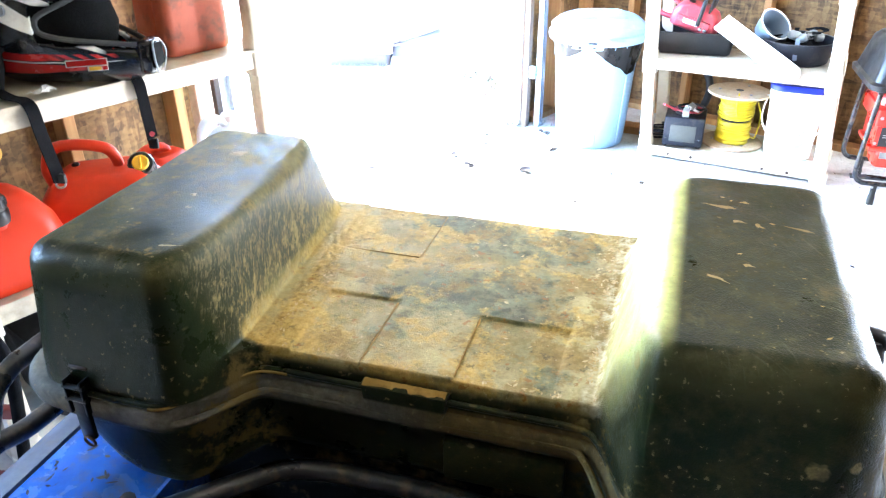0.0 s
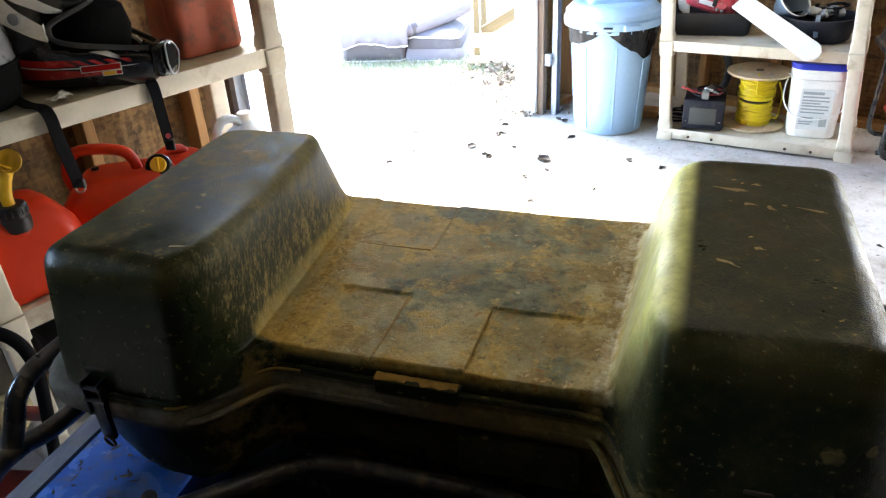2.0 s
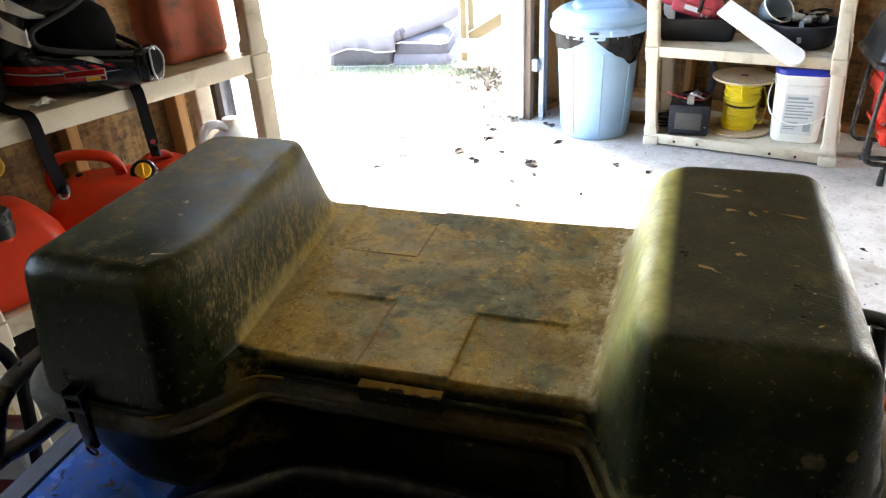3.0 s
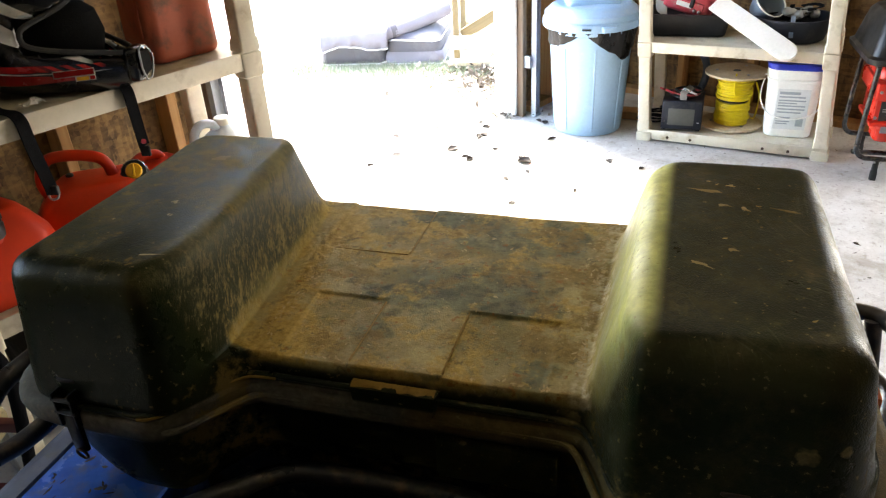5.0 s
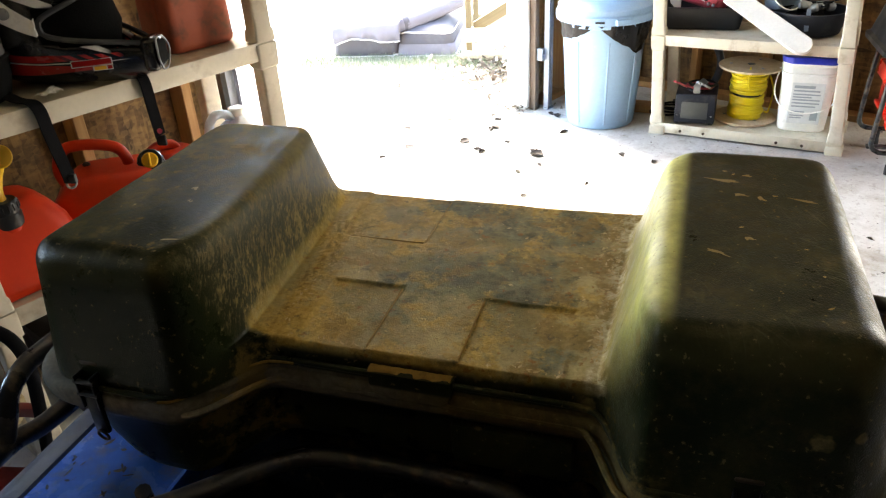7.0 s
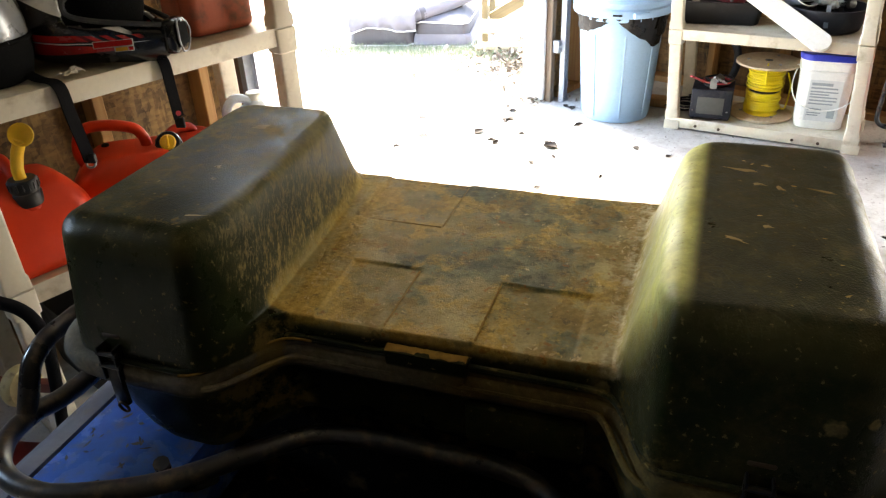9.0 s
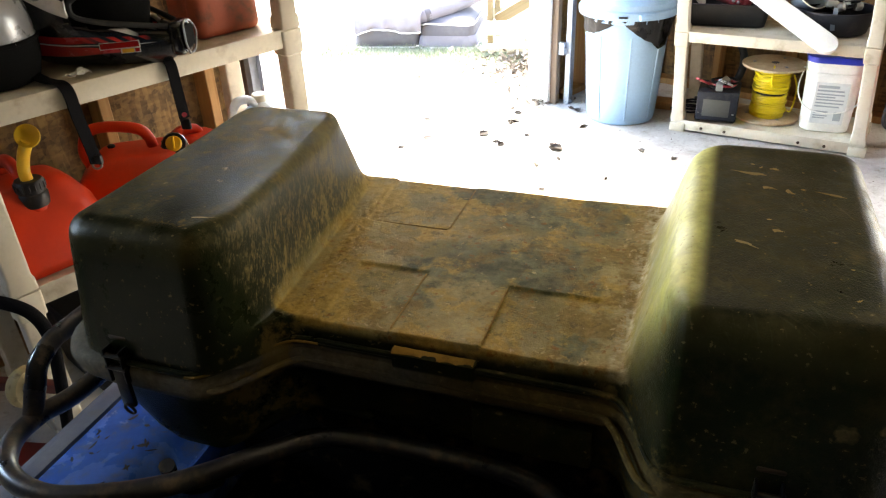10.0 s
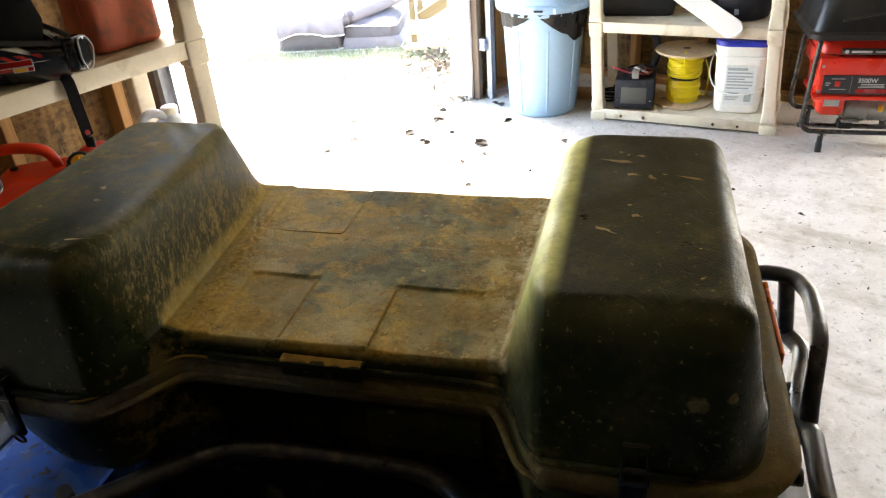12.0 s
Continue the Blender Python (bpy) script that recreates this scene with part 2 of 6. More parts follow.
    pebble = n.new("ShaderNodeTexVoronoi")
    pebble.inputs["Scale"].default_value = 520
    l.new(co, pebble.inputs["Vector"])
    crust = op("ADD", times(a, op("ADD", times(och, 0.35), op("ADD", times(pale, 0.5), times(brown, 0.2)))), op("ADD", times(wr, 0.35), times(drops, 0.3)))
    h = op("ADD", times(pebble.outputs["Distance"], 0.27), op("ADD", crust, times(grit, a, 0.18)))
    bumped(n, l, p, h, 0.55, 0.0020)
    return m


def osb():
    """Oriented strand board: flat flakes of differing tone laid in all directions."""
    m, n, l, p = nodes_of("strand_board")
    co = tex_coord(n, l)
    warp = n.new("ShaderNodeTexNoise")
    warp.inputs["Scale"].default_value = 3.0
    l.new(co, warp.inputs["Vector"])
    layers = []
    for scale, st in ((48, (1, 0.30, 1.5)), (56, (1.4, 1.0, 0.25)), (70, (0.35, 0.9, 1.0))):
        mp, v = n.new("ShaderNodeMapping"), n.new("ShaderNodeTexVoronoi")
        mp.inputs["Scale"].default_value = st
        mp.inputs["Rotation"].default_value = (scale, scale * 0.37, 0.4)
        l.new(co, mp.inputs[0])
        v.inputs["Scale"].default_value = scale
        l.new(mp.outputs[0], v.inputs["Vector"])
        layers.append(v.outputs["Color"])
    sep = n.new("ShaderNodeSeparateColor")
    l.new(mixed(n, l, 0.5, layers[0], layers[1]), sep.inputs[0])
    cr = n.new("ShaderNodeMapRange")
    cr.inputs["From Min"].default_value, cr.inputs["From Max"].default_value = 0.22, 0.78
    l.new(sep.outputs[0], cr.inputs["Value"])
    blot = noise_fac(n, l, co, 9, 8, 0.38, 0.62, 0.68)
    col = mixed(n, l, blot, (0.040, 0.019, 0.006), (0.20, 0.108, 0.034))
    col = mixed(n, l, maths(n, l, "MULTIPLY", cr.outputs[0], 0.60), col, (0.36, 0.215, 0.078))
    sep2 = n.new("ShaderNodeSeparateColor")
    l.new(layers[2], sep2.inputs[0])
    col = mixed(n, l, maths(n, l, "MULTIPLY", sep2.outputs[1], 0.3), col, (0.06, 0.030, 0.010))
    l.new(col, p.inputs["Base Color"])
    p.inputs["Roughness"].default_value = 0.75
    bumped(n, l, p, sep.outputs[0], 0.5, 0.002)
    return m


def lumber(name, a, b):
    m, n, l, p = nodes_of(name)
    co = tex_coord(n, l, (30, 30, 1.6))
    g = noise_fac(n, l, co, 1.6, 6, 0.3, 0.7)
    col = mixed(n, l, g, a, b)
    knot = n.new("ShaderNodeTexVoronoi")
    knot.inputs["Scale"].default_value = 2.4
    l.new(tex_coord(n, l, (2.2, 2.2, 1)), knot.inputs["Vector"])
    k = n.new("ShaderNodeMapRange")
    k.inputs["From Min"].default_value, k.inputs["From Max"].default_value = 0.12, 0.05
    l.new(knot.outputs["Distance"], k.inputs["Value"])
    col = mixed(n, l, maths(n, l, "MULTIPLY", k.outputs[0], 0.75), col, (0.11, 0.05, 0.02))
    l.new(col, p.inputs["Base Color"])
    p.inputs["Roughness"].default_value = 0.7
    bumped(n, l, p, g, 0.3, 0.001)
    return m


def concrete():
    m, n, l, p = nodes_of("dusty_concrete")
    co = tex_coord(n, l)
    col = mixed(n, l, noise_fac(n, l, co, 1.3, 8, 0.35, 0.68), (0.43, 0.410, 0.375), (0.58, 0.565, 0.54))
    col = mixed(n, l, maths(n, l, "MULTIPLY", noise_fac(n, l, co, 7, 10, 0.47, 0.66, 0.72), 0.60), col, (0.30, 0.270, 0.225))
    col = mixed(n, l, maths(n, l, "MULTIPLY", noise_fac(n, l, co, 26, 8, 0.56, 0.68, 0.68), 0.70), col, (0.215, 0.188, 0.150))
    col = mixed(n, l, maths(n, l, "MULTIPLY", noise_fac(n, l, co, 75, 6, 0.58, 0.70, 0.65), 0.65), col, (0.20, 0.172, 0.135))
    col = mixed(n, l, maths(n, l, "MULTIPLY", noise_fac(n, l, co, 18, 8, 0.55, 0.70, 0.7), 0.65), col, (0.66, 0.645, 0.62))
    # tyre-worn dirt tracked in beside the shelves
    col = mixed(n, l, maths(n, l, "MULTIPLY", noise_fac(n, l, tex_coord(n, l, (1, 0.35, 1)), 4.5, 9, 0.54, 0.66, 0.7), 0.55), col, (0.25, 0.205, 0.150))
    l.new(col, p.inputs["Base Color"])
    rr = maths(n, l, "ADD", 0.55, maths(n, l, "MULTIPLY", noise_fac(n, l, co, 3, 6), 0.3))
    l.new(rr, p.inputs["Roughness"])
    bumped(n, l, p, noise_fac(n, l, co, 90, 6, 0.2, 0.8), 0.25, 0.002)
    return m


def earth():
    m, n, l, p = nodes_of("dusty_gravel_yard")
    co = tex_coord(n, l)
    col = mixed(n, l, noise_fac(n, l, co, 0.7, 8), (0.40, 0.37, 0.33), (0.52, 0.49, 0.45))
    col = mixed(n, l, maths(n, l, "MULTIPLY", noise_fac(n, l, co, 25, 6, 0.5, 0.7), 0.5), col, (0.30, 0.27, 0.22))
    l.new(col, p.inputs["Base Color"])
    p.inputs["Roughness"].default_value = 0.95
    bumped(n, l, p, noise_fac(n, l, co, 30, 8, 0.2, 0.8), 0.6, 0.01)
    return m


def flake_mat(name, cols, rough=0.8):
    """One tone for each loose piece."""
    m, n, l, p = nodes_of(name)
    g, r = n.new("ShaderNodeNewGeometry"), n.new("ShaderNodeValToRGB")
    r.color_ramp.elements[0].color, r.color_ramp.elements[1].color = (*cols[0], 1), (*cols[-1], 1)
    for i, c in enumerate(cols[1:-1], 1):
        e = r.color_ramp.elements.new(i / (len(cols) - 1))
        e.color = (*c, 1)
    l.new(g.outputs["Random Per Island"], r.inputs[0])
    l.new(r.outputs[0], p.inputs["Base Color"])
    p.inputs["Roughness"].default_value = rough
    return m


MUDDY = muddy_plastic()
UNDER = M("mud_caked_underbody", (0.004, 0.004, 0.004), (0.007, 0.006, 0.005), (0.10, 0.066, 0.028), scale=9, rough=0.9, dirt_amount=(0.54, 0.68), spec=0.05)
OSB, CONCRETE, EARTH = osb(), concrete(), earth()
STUD = lumber("framing_lumber", (0.33, 0.165, 0.055), (0.46, 0.26, 0.10))
OLDWOOD = lumber("brown_weathered_lumber", (0.15, 0.118, 0.062), (0.21, 0.165, 0.09))
GREYWOOD = lumber("weathered_lumber", (0.50, 0.42, 0.29), (0.66, 0.58, 0.42))
TRIM = M("white_paint", (0.80, 0.80, 0.77), (0.70, 0.69, 0.65), (0.45, 0.41, 0.34), rough=0.55, dirt_amount=(0.6, 0.8))
RESIN = M("cream_resin", (0.65, 0.595, 0.475), (0.57, 0.510, 0.395), (0.30, 0.225, 0.135), scale=5, rough=0.48, bump=0.08, dirt_amount=(0.53, 0.74))
GALV = M("galvanised_steel", (0.34, 0.37, 0.42), (0.27, 0.30, 0.35), scale=22, rough=0.45, metal=0.45, bump=0.05)
REDPLASTIC = M("red_fuel_plastic", (0.60, 0.038, 0.006), (0.50, 0.026, 0.005), (0.30, 0.03, 0.012), scale=4, rough=0.42, spec=0.3, bump=0.06, dirt_amount=(0.62, 0.82))
YELLOW = M("yellow_plastic", (0.80, 0.48, 0.02), (0.70, 0.38, 0.015), scale=9, rough=0.4, bump=0.05)
BLACK = M("black_plastic", (0.009, 0.009, 0.010), (0.018, 0.018, 0.019), (0.055, 0.05, 0.04), scale=9, rough=0.42, spec=0.3, bump=0.1, dirt_amount=(0.6, 0.85))
RUBBER = M("black_rubber", (0.018, 0.018, 0.018), (0.03, 0.03, 0.03), (0.08, 0.07, 0.055), rough=0.8)
WEB = M("black_webbing", (0.006, 0.006, 0.007), (0.011, 0.011, 0.012), rough=0.9, spec=0.03, fine=300, bump=0.5)
TUBE = M("scuffed_black_steel_tube", (0.016, 0.018, 0.022), (0.026, 0.028, 0.034), (0.135, 0.105, 0.062), scale=13, rough=0.34, bump=0.06, dirt_amount=(0.50, 0.70))
BLUE = M("blue_fender_plastic", (0.035, 0.13, 0.50), (0.060, 0.19, 0.62), (0.13, 0.15, 0.20), scale=15, rough=0.26, bump=0.10, dirt_amount=(0.50, 0.72))
BLUEDUST = M("dusty_blue_edge", (0.085, 0.095, 0.13), (0.15, 0.15, 0.155), (0.12, 0.10, 0.07), scale=12, rough=0.6)
AMBER = M("amber_reflector", (0.75, 0.16, 0.02), (0.65, 0.12, 0.015), (0.30, 0.14, 0.05), rough=0.25, scale=20)
TAILRED = M("red_lens", (0.45, 0.010, 0.010), (0.35, 0.008, 0.008), rough=0.2)
PALEBLUE = M("pale_blue_plastic", (0.30, 0.47, 0.66), (0.26, 0.42, 0.60), (0.42, 0.50, 0.56), scale=4, rough=0.45, bump=0.06, dirt_amount=(0.6, 0.85))
BAG = M("black_bag_film", (0.005, 0.005, 0.006), (0.010, 0.010, 0.011), rough=0.30, spec=0.25, bump=0.6, bscale=35)
PAILWHITE = M("white_pail_plastic", (0.86, 0.86, 0.83), (0.79, 0.79, 0.76), (0.45, 0.40, 0.33), rough=0.4, bump=0.04, dirt_amount=(0.64, 0.85))
LIDBLUE = M("blue_lid_plastic", (0.02, 0.035, 0.42), (0.025, 0.045, 0.50), rough=0.4)
PAPER = M("printed_label_paper", (0.70, 0.72, 0.72), (0.64, 0.66, 0.66), rough=0.6)
INK = M("grey_print", (0.30, 0.34, 0.36), (0.36, 0.40, 0.42), rough=0.6)
SPOOLWOOD = lumber("plywood_flange", (0.42, 0.31, 0.19), (0.55, 0.43, 0.29))
WIRE = M("yellow_wire", (0.80, 0.62, 0.015), (0.72, 0.53, 0.012), rough=0.4, fine=120, bump=0.1)
DARKBOX = M("dark_blue_black_enamel", (0.010, 0.012, 0.019), (0.018, 0.020, 0.028), (0.06, 0.055, 0.045), rough=0.45, spec=0.3)
GREYFACE = M("grey_meter_face", (0.055, 0.058, 0.050), (0.075, 0.076, 0.066), rough=0.45)
STEEL = M("worn_steel", (0.42, 0.42, 0.42), (0.32, 0.32, 0.32), rough=0.35, metal=0.9)
REDENAMEL = M("red_enamel", (0.66, 0.030, 0.014), (0.58, 0.022, 0.012), (0.35, 0.06, 0.04), scale=6, rough=0.32, bump=0.04, dirt_amount=(0.66, 0.85))
PANEL = M("black_panel", (0.016, 0.017, 0.02), (0.024, 0.025, 0.028), rough=0.4, bump=0.05)
PRINT = M("silver_print", (0.55, 0.55, 0.55), (0.48, 0.48, 0.48), rough=0.5)
CASTING = M("grey_casting", (0.26, 0.26, 0.245), (0.18, 0.18, 0.17), (0.08, 0.07, 0.06), rough=0.5, metal=0.5)
OLDCAN = M("faded_red_metal_can", (0.46, 0.105, 0.050), (0.36, 0.075, 0.035), (0.075, 0.055, 0.035), scale=5, rough=0.55, bump=0.2, dirt_amount=(0.50, 0.66))
MILKY = M("milky_jug_plastic", (0.70, 0.79, 0.92), (0.64, 0.73, 0.86), rough=0.4, bump=0.05)
SHELLBLACK = M("gloss_black_shell", (0.010, 0.010, 0.011), (0.016, 0.016, 0.017), rough=0.16, rvar=0.05, bump=0.02)
SHELLRED = M("gloss_red_graphic", (0.36, 0.014, 0.012), (0.28, 0.010, 0.010), rough=0.2, rvar=0.05, bump=0.02)
SHELLWHITE = M("gloss_white_graphic", (0.62, 0.62, 0.60), (0.50, 0.50, 0.49), rough=0.2, rvar=0.05, bump=0.02)


def helmet_paint():
    """Black gloss with red and white streaks that sweep back along the shell."""
    m, n, l, p = nodes_of("streaked_helmet_paint")
    co = tex_coord(n, l)
    sep, w = n.new("ShaderNodeSeparateXYZ"), n.new("ShaderNodeTexNoise")
    l.new(co, sep.inputs[0])
    w.inputs["Scale"].default_value, w.inputs["Detail"].default_value = 9, 1
    l.new(co, w.inputs["Vector"])

    def op(kind, a, b):
        o = n.new("ShaderNodeMath")
        o.operation = kind
        for sock, v in zip(o.inputs, (a, b)):
            if isinstance(v, bpy.types.NodeSocket):
                l.new(v, sock)
            else:
                sock.default_value = v
        return o.outputs[0]

    x, z = sep.outputs["X"], op("ADD", sep.outputs["Z"], op("MULTIPLY", op("SUBTRACT", w.outputs["Fac"], 0.5), 0.012))

    def soft(v, lo, hi):
        r = n.new("ShaderNodeMapRange")
        r.inputs["From Min"].default_value, r.inputs["From Max"].default_value = lo, hi
        l.new(v, r.inputs["Value"])
        return r.outputs[0]

    def band(z0, slope, bend, half0, taper, x0, x1):
        """A streak about the line z0 + slope x + bend x2, that thins out ahead."""
        line = op("ADD", op("ADD", op("MULTIPLY", x, slope), z0), op("MULTIPLY", op("MULTIPLY", x, x), bend))
        half = op("MAXIMUM", op("ADD", op("MULTIPLY", x, -taper), half0), 0.0)
        inside = soft(op("SUBTRACT", half, op("ABSOLUTE", op("SUBTRACT", z, line), 0.0)), 0.0, 0.0015)
        return maths(n, l, "MULTIPLY", inside, maths(n, l, "MULTIPLY", soft(x, x0, x0 + 0.01), soft(x, x1, x1 - 0.02)))

    hatch = soft(op("SINE", op("ADD", op("MULTIPLY", x, 240.0), op("MULTIPLY", z, 330.0)), 0.0), -0.2, 0.2)
    red = band(0.072, -0.05, 0.0, 0.009, 0.02, -0.16, 0.19)
    red = maths(n, l, "MULTIPLY", red, maths(n, l, "ADD", soft(x, 0.10, 0.04), hatch))
    low_red = band(0.048, -0.04, 0.0, 0.013, 0.06, -0.14, 0.14)
    white = band(0.158, -0.52, 0.0, 0.021, 0.10, -0.13, 0.17)
    thin = band(0.061, -0.05, 0.0, 0.0022, 0.006, -0.06, 0.20)
    upper = band(0.203, -0.45, 0.0, 0.013, 0.07, -0.13, 0.14)
    col = mixed(n, l, red, (0.009, 0.009, 0.010), (0.46, 0.022, 0.018))
    col = mixed(n, l, low_red, col, (0.38, 0.018, 0.014))
    for m_ in (white, thin, upper):
        col = mixed(n, l, m_, col, (0.78, 0.78, 0.74))
    col = mixed(n, l, maths(n, l, "MULTIPLY", noise_fac(n, l, co, 40, 4, 0.55, 0.75), 0.25), col, (0.10, 0.09, 0.075))
    l.new(col, p.inputs["Base Color"])
    l.new(maths(n, l, "ADD", 0.14, maths(n, l, "MULTIPLY", noise_fac(n, l, co, 12, 5), 0.14)), p.inputs["Roughness"])
    return m


HELMET = helmet_paint()
SILVER = M("silver_shell", (0.30, 0.31, 0.32), (0.24, 0.25, 0.26), rough=0.34, metal=0.4, bump=0.03)
LINER = M("dark_liner_fabric", (0.006, 0.006, 0.006), (0.010, 0.010, 0.010), rough=0.95, spec=0.05, fine=200, bump=0.4)
CLOTH = M("grey_blue_cover_cloth", (0.100, 0.098, 0.115), (0.125, 0.122, 0.140), (0.15, 0.15, 0.165), scale=3, fine=160, rough=0.9, bump=0.4)
CLOTHPALE = M("lavender_cover_cloth", (0.19, 0.185, 0.225), (0.23, 0.225, 0.27), (0.26, 0.255, 0.29), scale=3, fine=160, rough=0.9, bump=0.4)
PIPING = M("white_piping", (0.72, 0.72, 0.72), (0.66, 0.66, 0.66), rough=0.8)
SAWRED = M("faded_red_saw_housing", (0.50, 0.055, 0.075), (0.40, 0.040, 0.06), (0.30, 0.20, 0.17), scale=12, rough=0.4)
SCABBARD = M("white_scabbard_plastic", (0.80, 0.79, 0.75), (0.74, 0.73, 0.69), (0.5, 0.45, 0.38), rough=0.45, dirt_amount=(0.66, 0.85))
SLATEDARK = M("dark_hose_rubber", (0.020, 0.026, 0.038), (0.032, 0.038, 0.050), rough=0.6)
SLATE = M("slate_blue_cup", (0.17, 0.22, 0.28), (0.13, 0.17, 0.22), rough=0.4)
PINKCAST = M("rust_red_frame_paint", (0.16, 0.016, 0.012), (0.11, 0.012, 0.010), (0.07, 0.03, 0.02), rough=0.45)
CREAMWHEEL = M("cream_castor_tread", (0.44, 0.36, 0.18), (0.36, 0.29, 0.14), (0.12, 0.09, 0.05), scale=20, rough=0.5)
CEILING = lumber("pale_ceiling_board", (0.46, 0.38, 0.26), (0.56, 0.47, 0.34))
ROOFWOOD = lumber("dark_sheathing", (0.035, 0.024, 0.012), (0.055, 0.036, 0.018))
LEAVES = flake_mat("dead_leaves", [(0.020, 0.017, 0.015), (0.040, 0.032, 0.026), (0.065, 0.052, 0.040), (0.12, 0.095, 0.07)])
BRIGHTLEAVES = flake_mat("dry_leaf_litter", [(0.05, 0.042, 0.034), (0.10, 0.085, 0.065), (0.20, 0.165, 0.125), (0.34, 0.29, 0.23), (0.48, 0.44, 0.38)])
SMEAR = flake_mat("dried_mud_smear", [(0.24, 0.17, 0.065), (0.32, 0.235, 0.10), (0.42, 0.33, 0.17)], 0.9)
JAMBWOOD = lumber("greyed_door_lumber", (0.11, 0.075, 0.05), (0.17, 0.12, 0.085))
OCHRE = M("ochre_mud", (0.25, 0.155, 0.042), (0.34, 0.22, 0.07), (0.12, 0.075, 0.03), scale=40, rough=0.9, spec=0.05)
RUSTY = M("rusty_steel", (0.040, 0.022, 0.012), (0.075, 0.042, 0.024), (0.05, 0.03, 0.02), scale=30, rough=0.7)
SCUFFED = M("scuffed_grey_steel", (0.035, 0.035, 0.034), (0.022, 0.022, 0.022), (0.07, 0.05, 0.03), scale=30, rough=0.45, metal=0.6)
LATCH = M("black_latch_rubber", (0.006, 0.006, 0.006), (0.010, 0.010, 0.010), (0.03, 0.026, 0.02), rough=0.45, spec=0.2)
GRASS = flake_mat("short_grass", [(0.17, 0.22, 0.14), (0.25, 0.30, 0.21), (0.36, 0.38, 0.29)])
MUDFLAKE = flake_mat("dried_mud_flakes", [(0.30, 0.20, 0.07), (0.40, 0.28, 0.11), (0.50, 0.38, 0.19)], 0.9)


# ---- mesh helpers ----
def part(name, bm, material, parent=None, label="", smooth=True, angle=40):
    me = bpy.data.meshes.new(name)
    bmesh.ops.recalc_face_normals(bm, faces=bm.faces)
    if smooth:
        for f in bm.faces:
            f.smooth = True
        for e in bm.edges:
            if len(e.link_faces) == 2 and e.calc_face_angle(0) > radians(angle):
                e.smooth = False
    bm.to_mesh(me)
    bm.free()
    for mt in material if isinstance(material, (list, tuple)) else [material]:
        me.materials.append(mt)
    ob = new(name, me)
    if parent:
        ob.parent = parent
    if label:
        ob["label"] = label
    return ob


def thing(name, m, label, category, group="", kind=""):
    ob = new(name)
    ob.empty_display_size = 0.1
    ob.matrix_world = m
    return tagged(ob, label, category, group, kind)


def block(lo, hi, bevel=0.004, seg=2, bm=None):
    """A bevelled box between two corners."""
    bm = bm or bmesh.new()
    lo, hi = Vector(lo), Vector(hi)
    r = bmesh.ops.create_cube(bm, size=1, matrix=Matrix.Translation((lo + hi) / 2) @ Matrix.Diagonal((*(hi - lo), 1)))
    if bevel:
        es = list({e for v in r["verts"] for e in v.link_edges})
        bmesh.ops.bevel(bm, geom=es, offset=min(bevel, 0.45 * min(hi - lo)), segments=seg, profile=0.5, affect="EDGES")
    return bm


def loft(loops, caps=True, bm=None, closed=True):
    """A skin through loops that have the same count of points."""
    bm = bm or bmesh.new()
    rows = [[bm.verts.new(p) for p in lp] for lp in loops]
    k = len(rows[0])
    for a, b in zip(rows, rows[1:]):
        for i in range(k if closed else k - 1):
            j = (i + 1) % k
            bm.faces.new((a[i], a[j], b[j], b[i]))
    if caps:
        bm.faces.new(rows[0][::-1])
        bm.faces.new(rows[-1])
    return bm


def lathe(profile, seg=36, bm=None, centre=(0, 0, 0), sx=1.0, sy=1.0, caps=True):
    loops = [[(centre[0] + sx * r * math.cos(2 * math.pi * i / seg), centre[1] + sy * r * math.sin(2 * math.pi * i / seg), centre[2] + z)
              for i in range(seg)] for r, z in profile]
    return loft(loops, caps, bm)


def smooth_path(pts, n=8):
    """Catmull-Rom through the points."""
    pts = [Vector(p) for p in pts]
    q = [2 * pts[0] - pts[1], *pts, 2 * pts[-1] - pts[-2]]
    out = []
    for i in range(1, len(q) - 2):
        a, b, c, d = q[i - 1:i + 3]
        for k in range(n):
            t = k / n
            out.append(0.5 * (2 * b + (c - a) * t + (2 * a - 5 * b + 4 * c - d) * t * t + (3 * b - a - 3 * c + d) * t ** 3))
    return out + [pts[-1]]


def tube(pts, r, seg=12, n=8, bm=None, flat=None, ring=False):
    """A round bar along a smooth path; flat=(w, h) makes a strap of it."""
    path = smooth_path(pts, n) if n > 1 else [Vector(p) for p in pts]
    loops, up = [], Vector((0, 0, 1))
    for i, p in enumerate(path):
        t = (path[min(i + 1, len(path) - 1)] - path[max(i - 1, 0)]).normalized()
        if i == 0 and abs(t.z) > 0.9:
            up = Vector((0, 1, 0))
        s = t.cross(up).normalized()
        up = s.cross(t).normalized()
        if flat:
            w, h = flat[0] / 2, flat[1] / 2
            loops.append([p + s * a + up * b for a, b in ((-w, -h), (w, -h), (w, h), (-w, h))])
        else:
            loops.append([p + (s * math.cos(2 * math.pi * k / seg) + up * math.sin(2 * math.pi * k / seg)) * r for k in range(seg)])
    return loft(loops, not ring, bm)


def rounded_outline(w, d, r, n=6):
    """A rectangle with rounded corners, round its middle."""
    out = []
    for cx, cy, a0 in ((w / 2 - r, d / 2 - r, 0), (-w / 2 + r, d / 2 - r, 90), (-w / 2 + r, -d / 2 + r, 180), (w / 2 - r, -d / 2 + r, 270)):
        for i in range(n + 1):
            a = radians(a0 + 90 * i / n)
            out.append((cx + r * math.cos(a), cy + r * math.sin(a)))
    return out


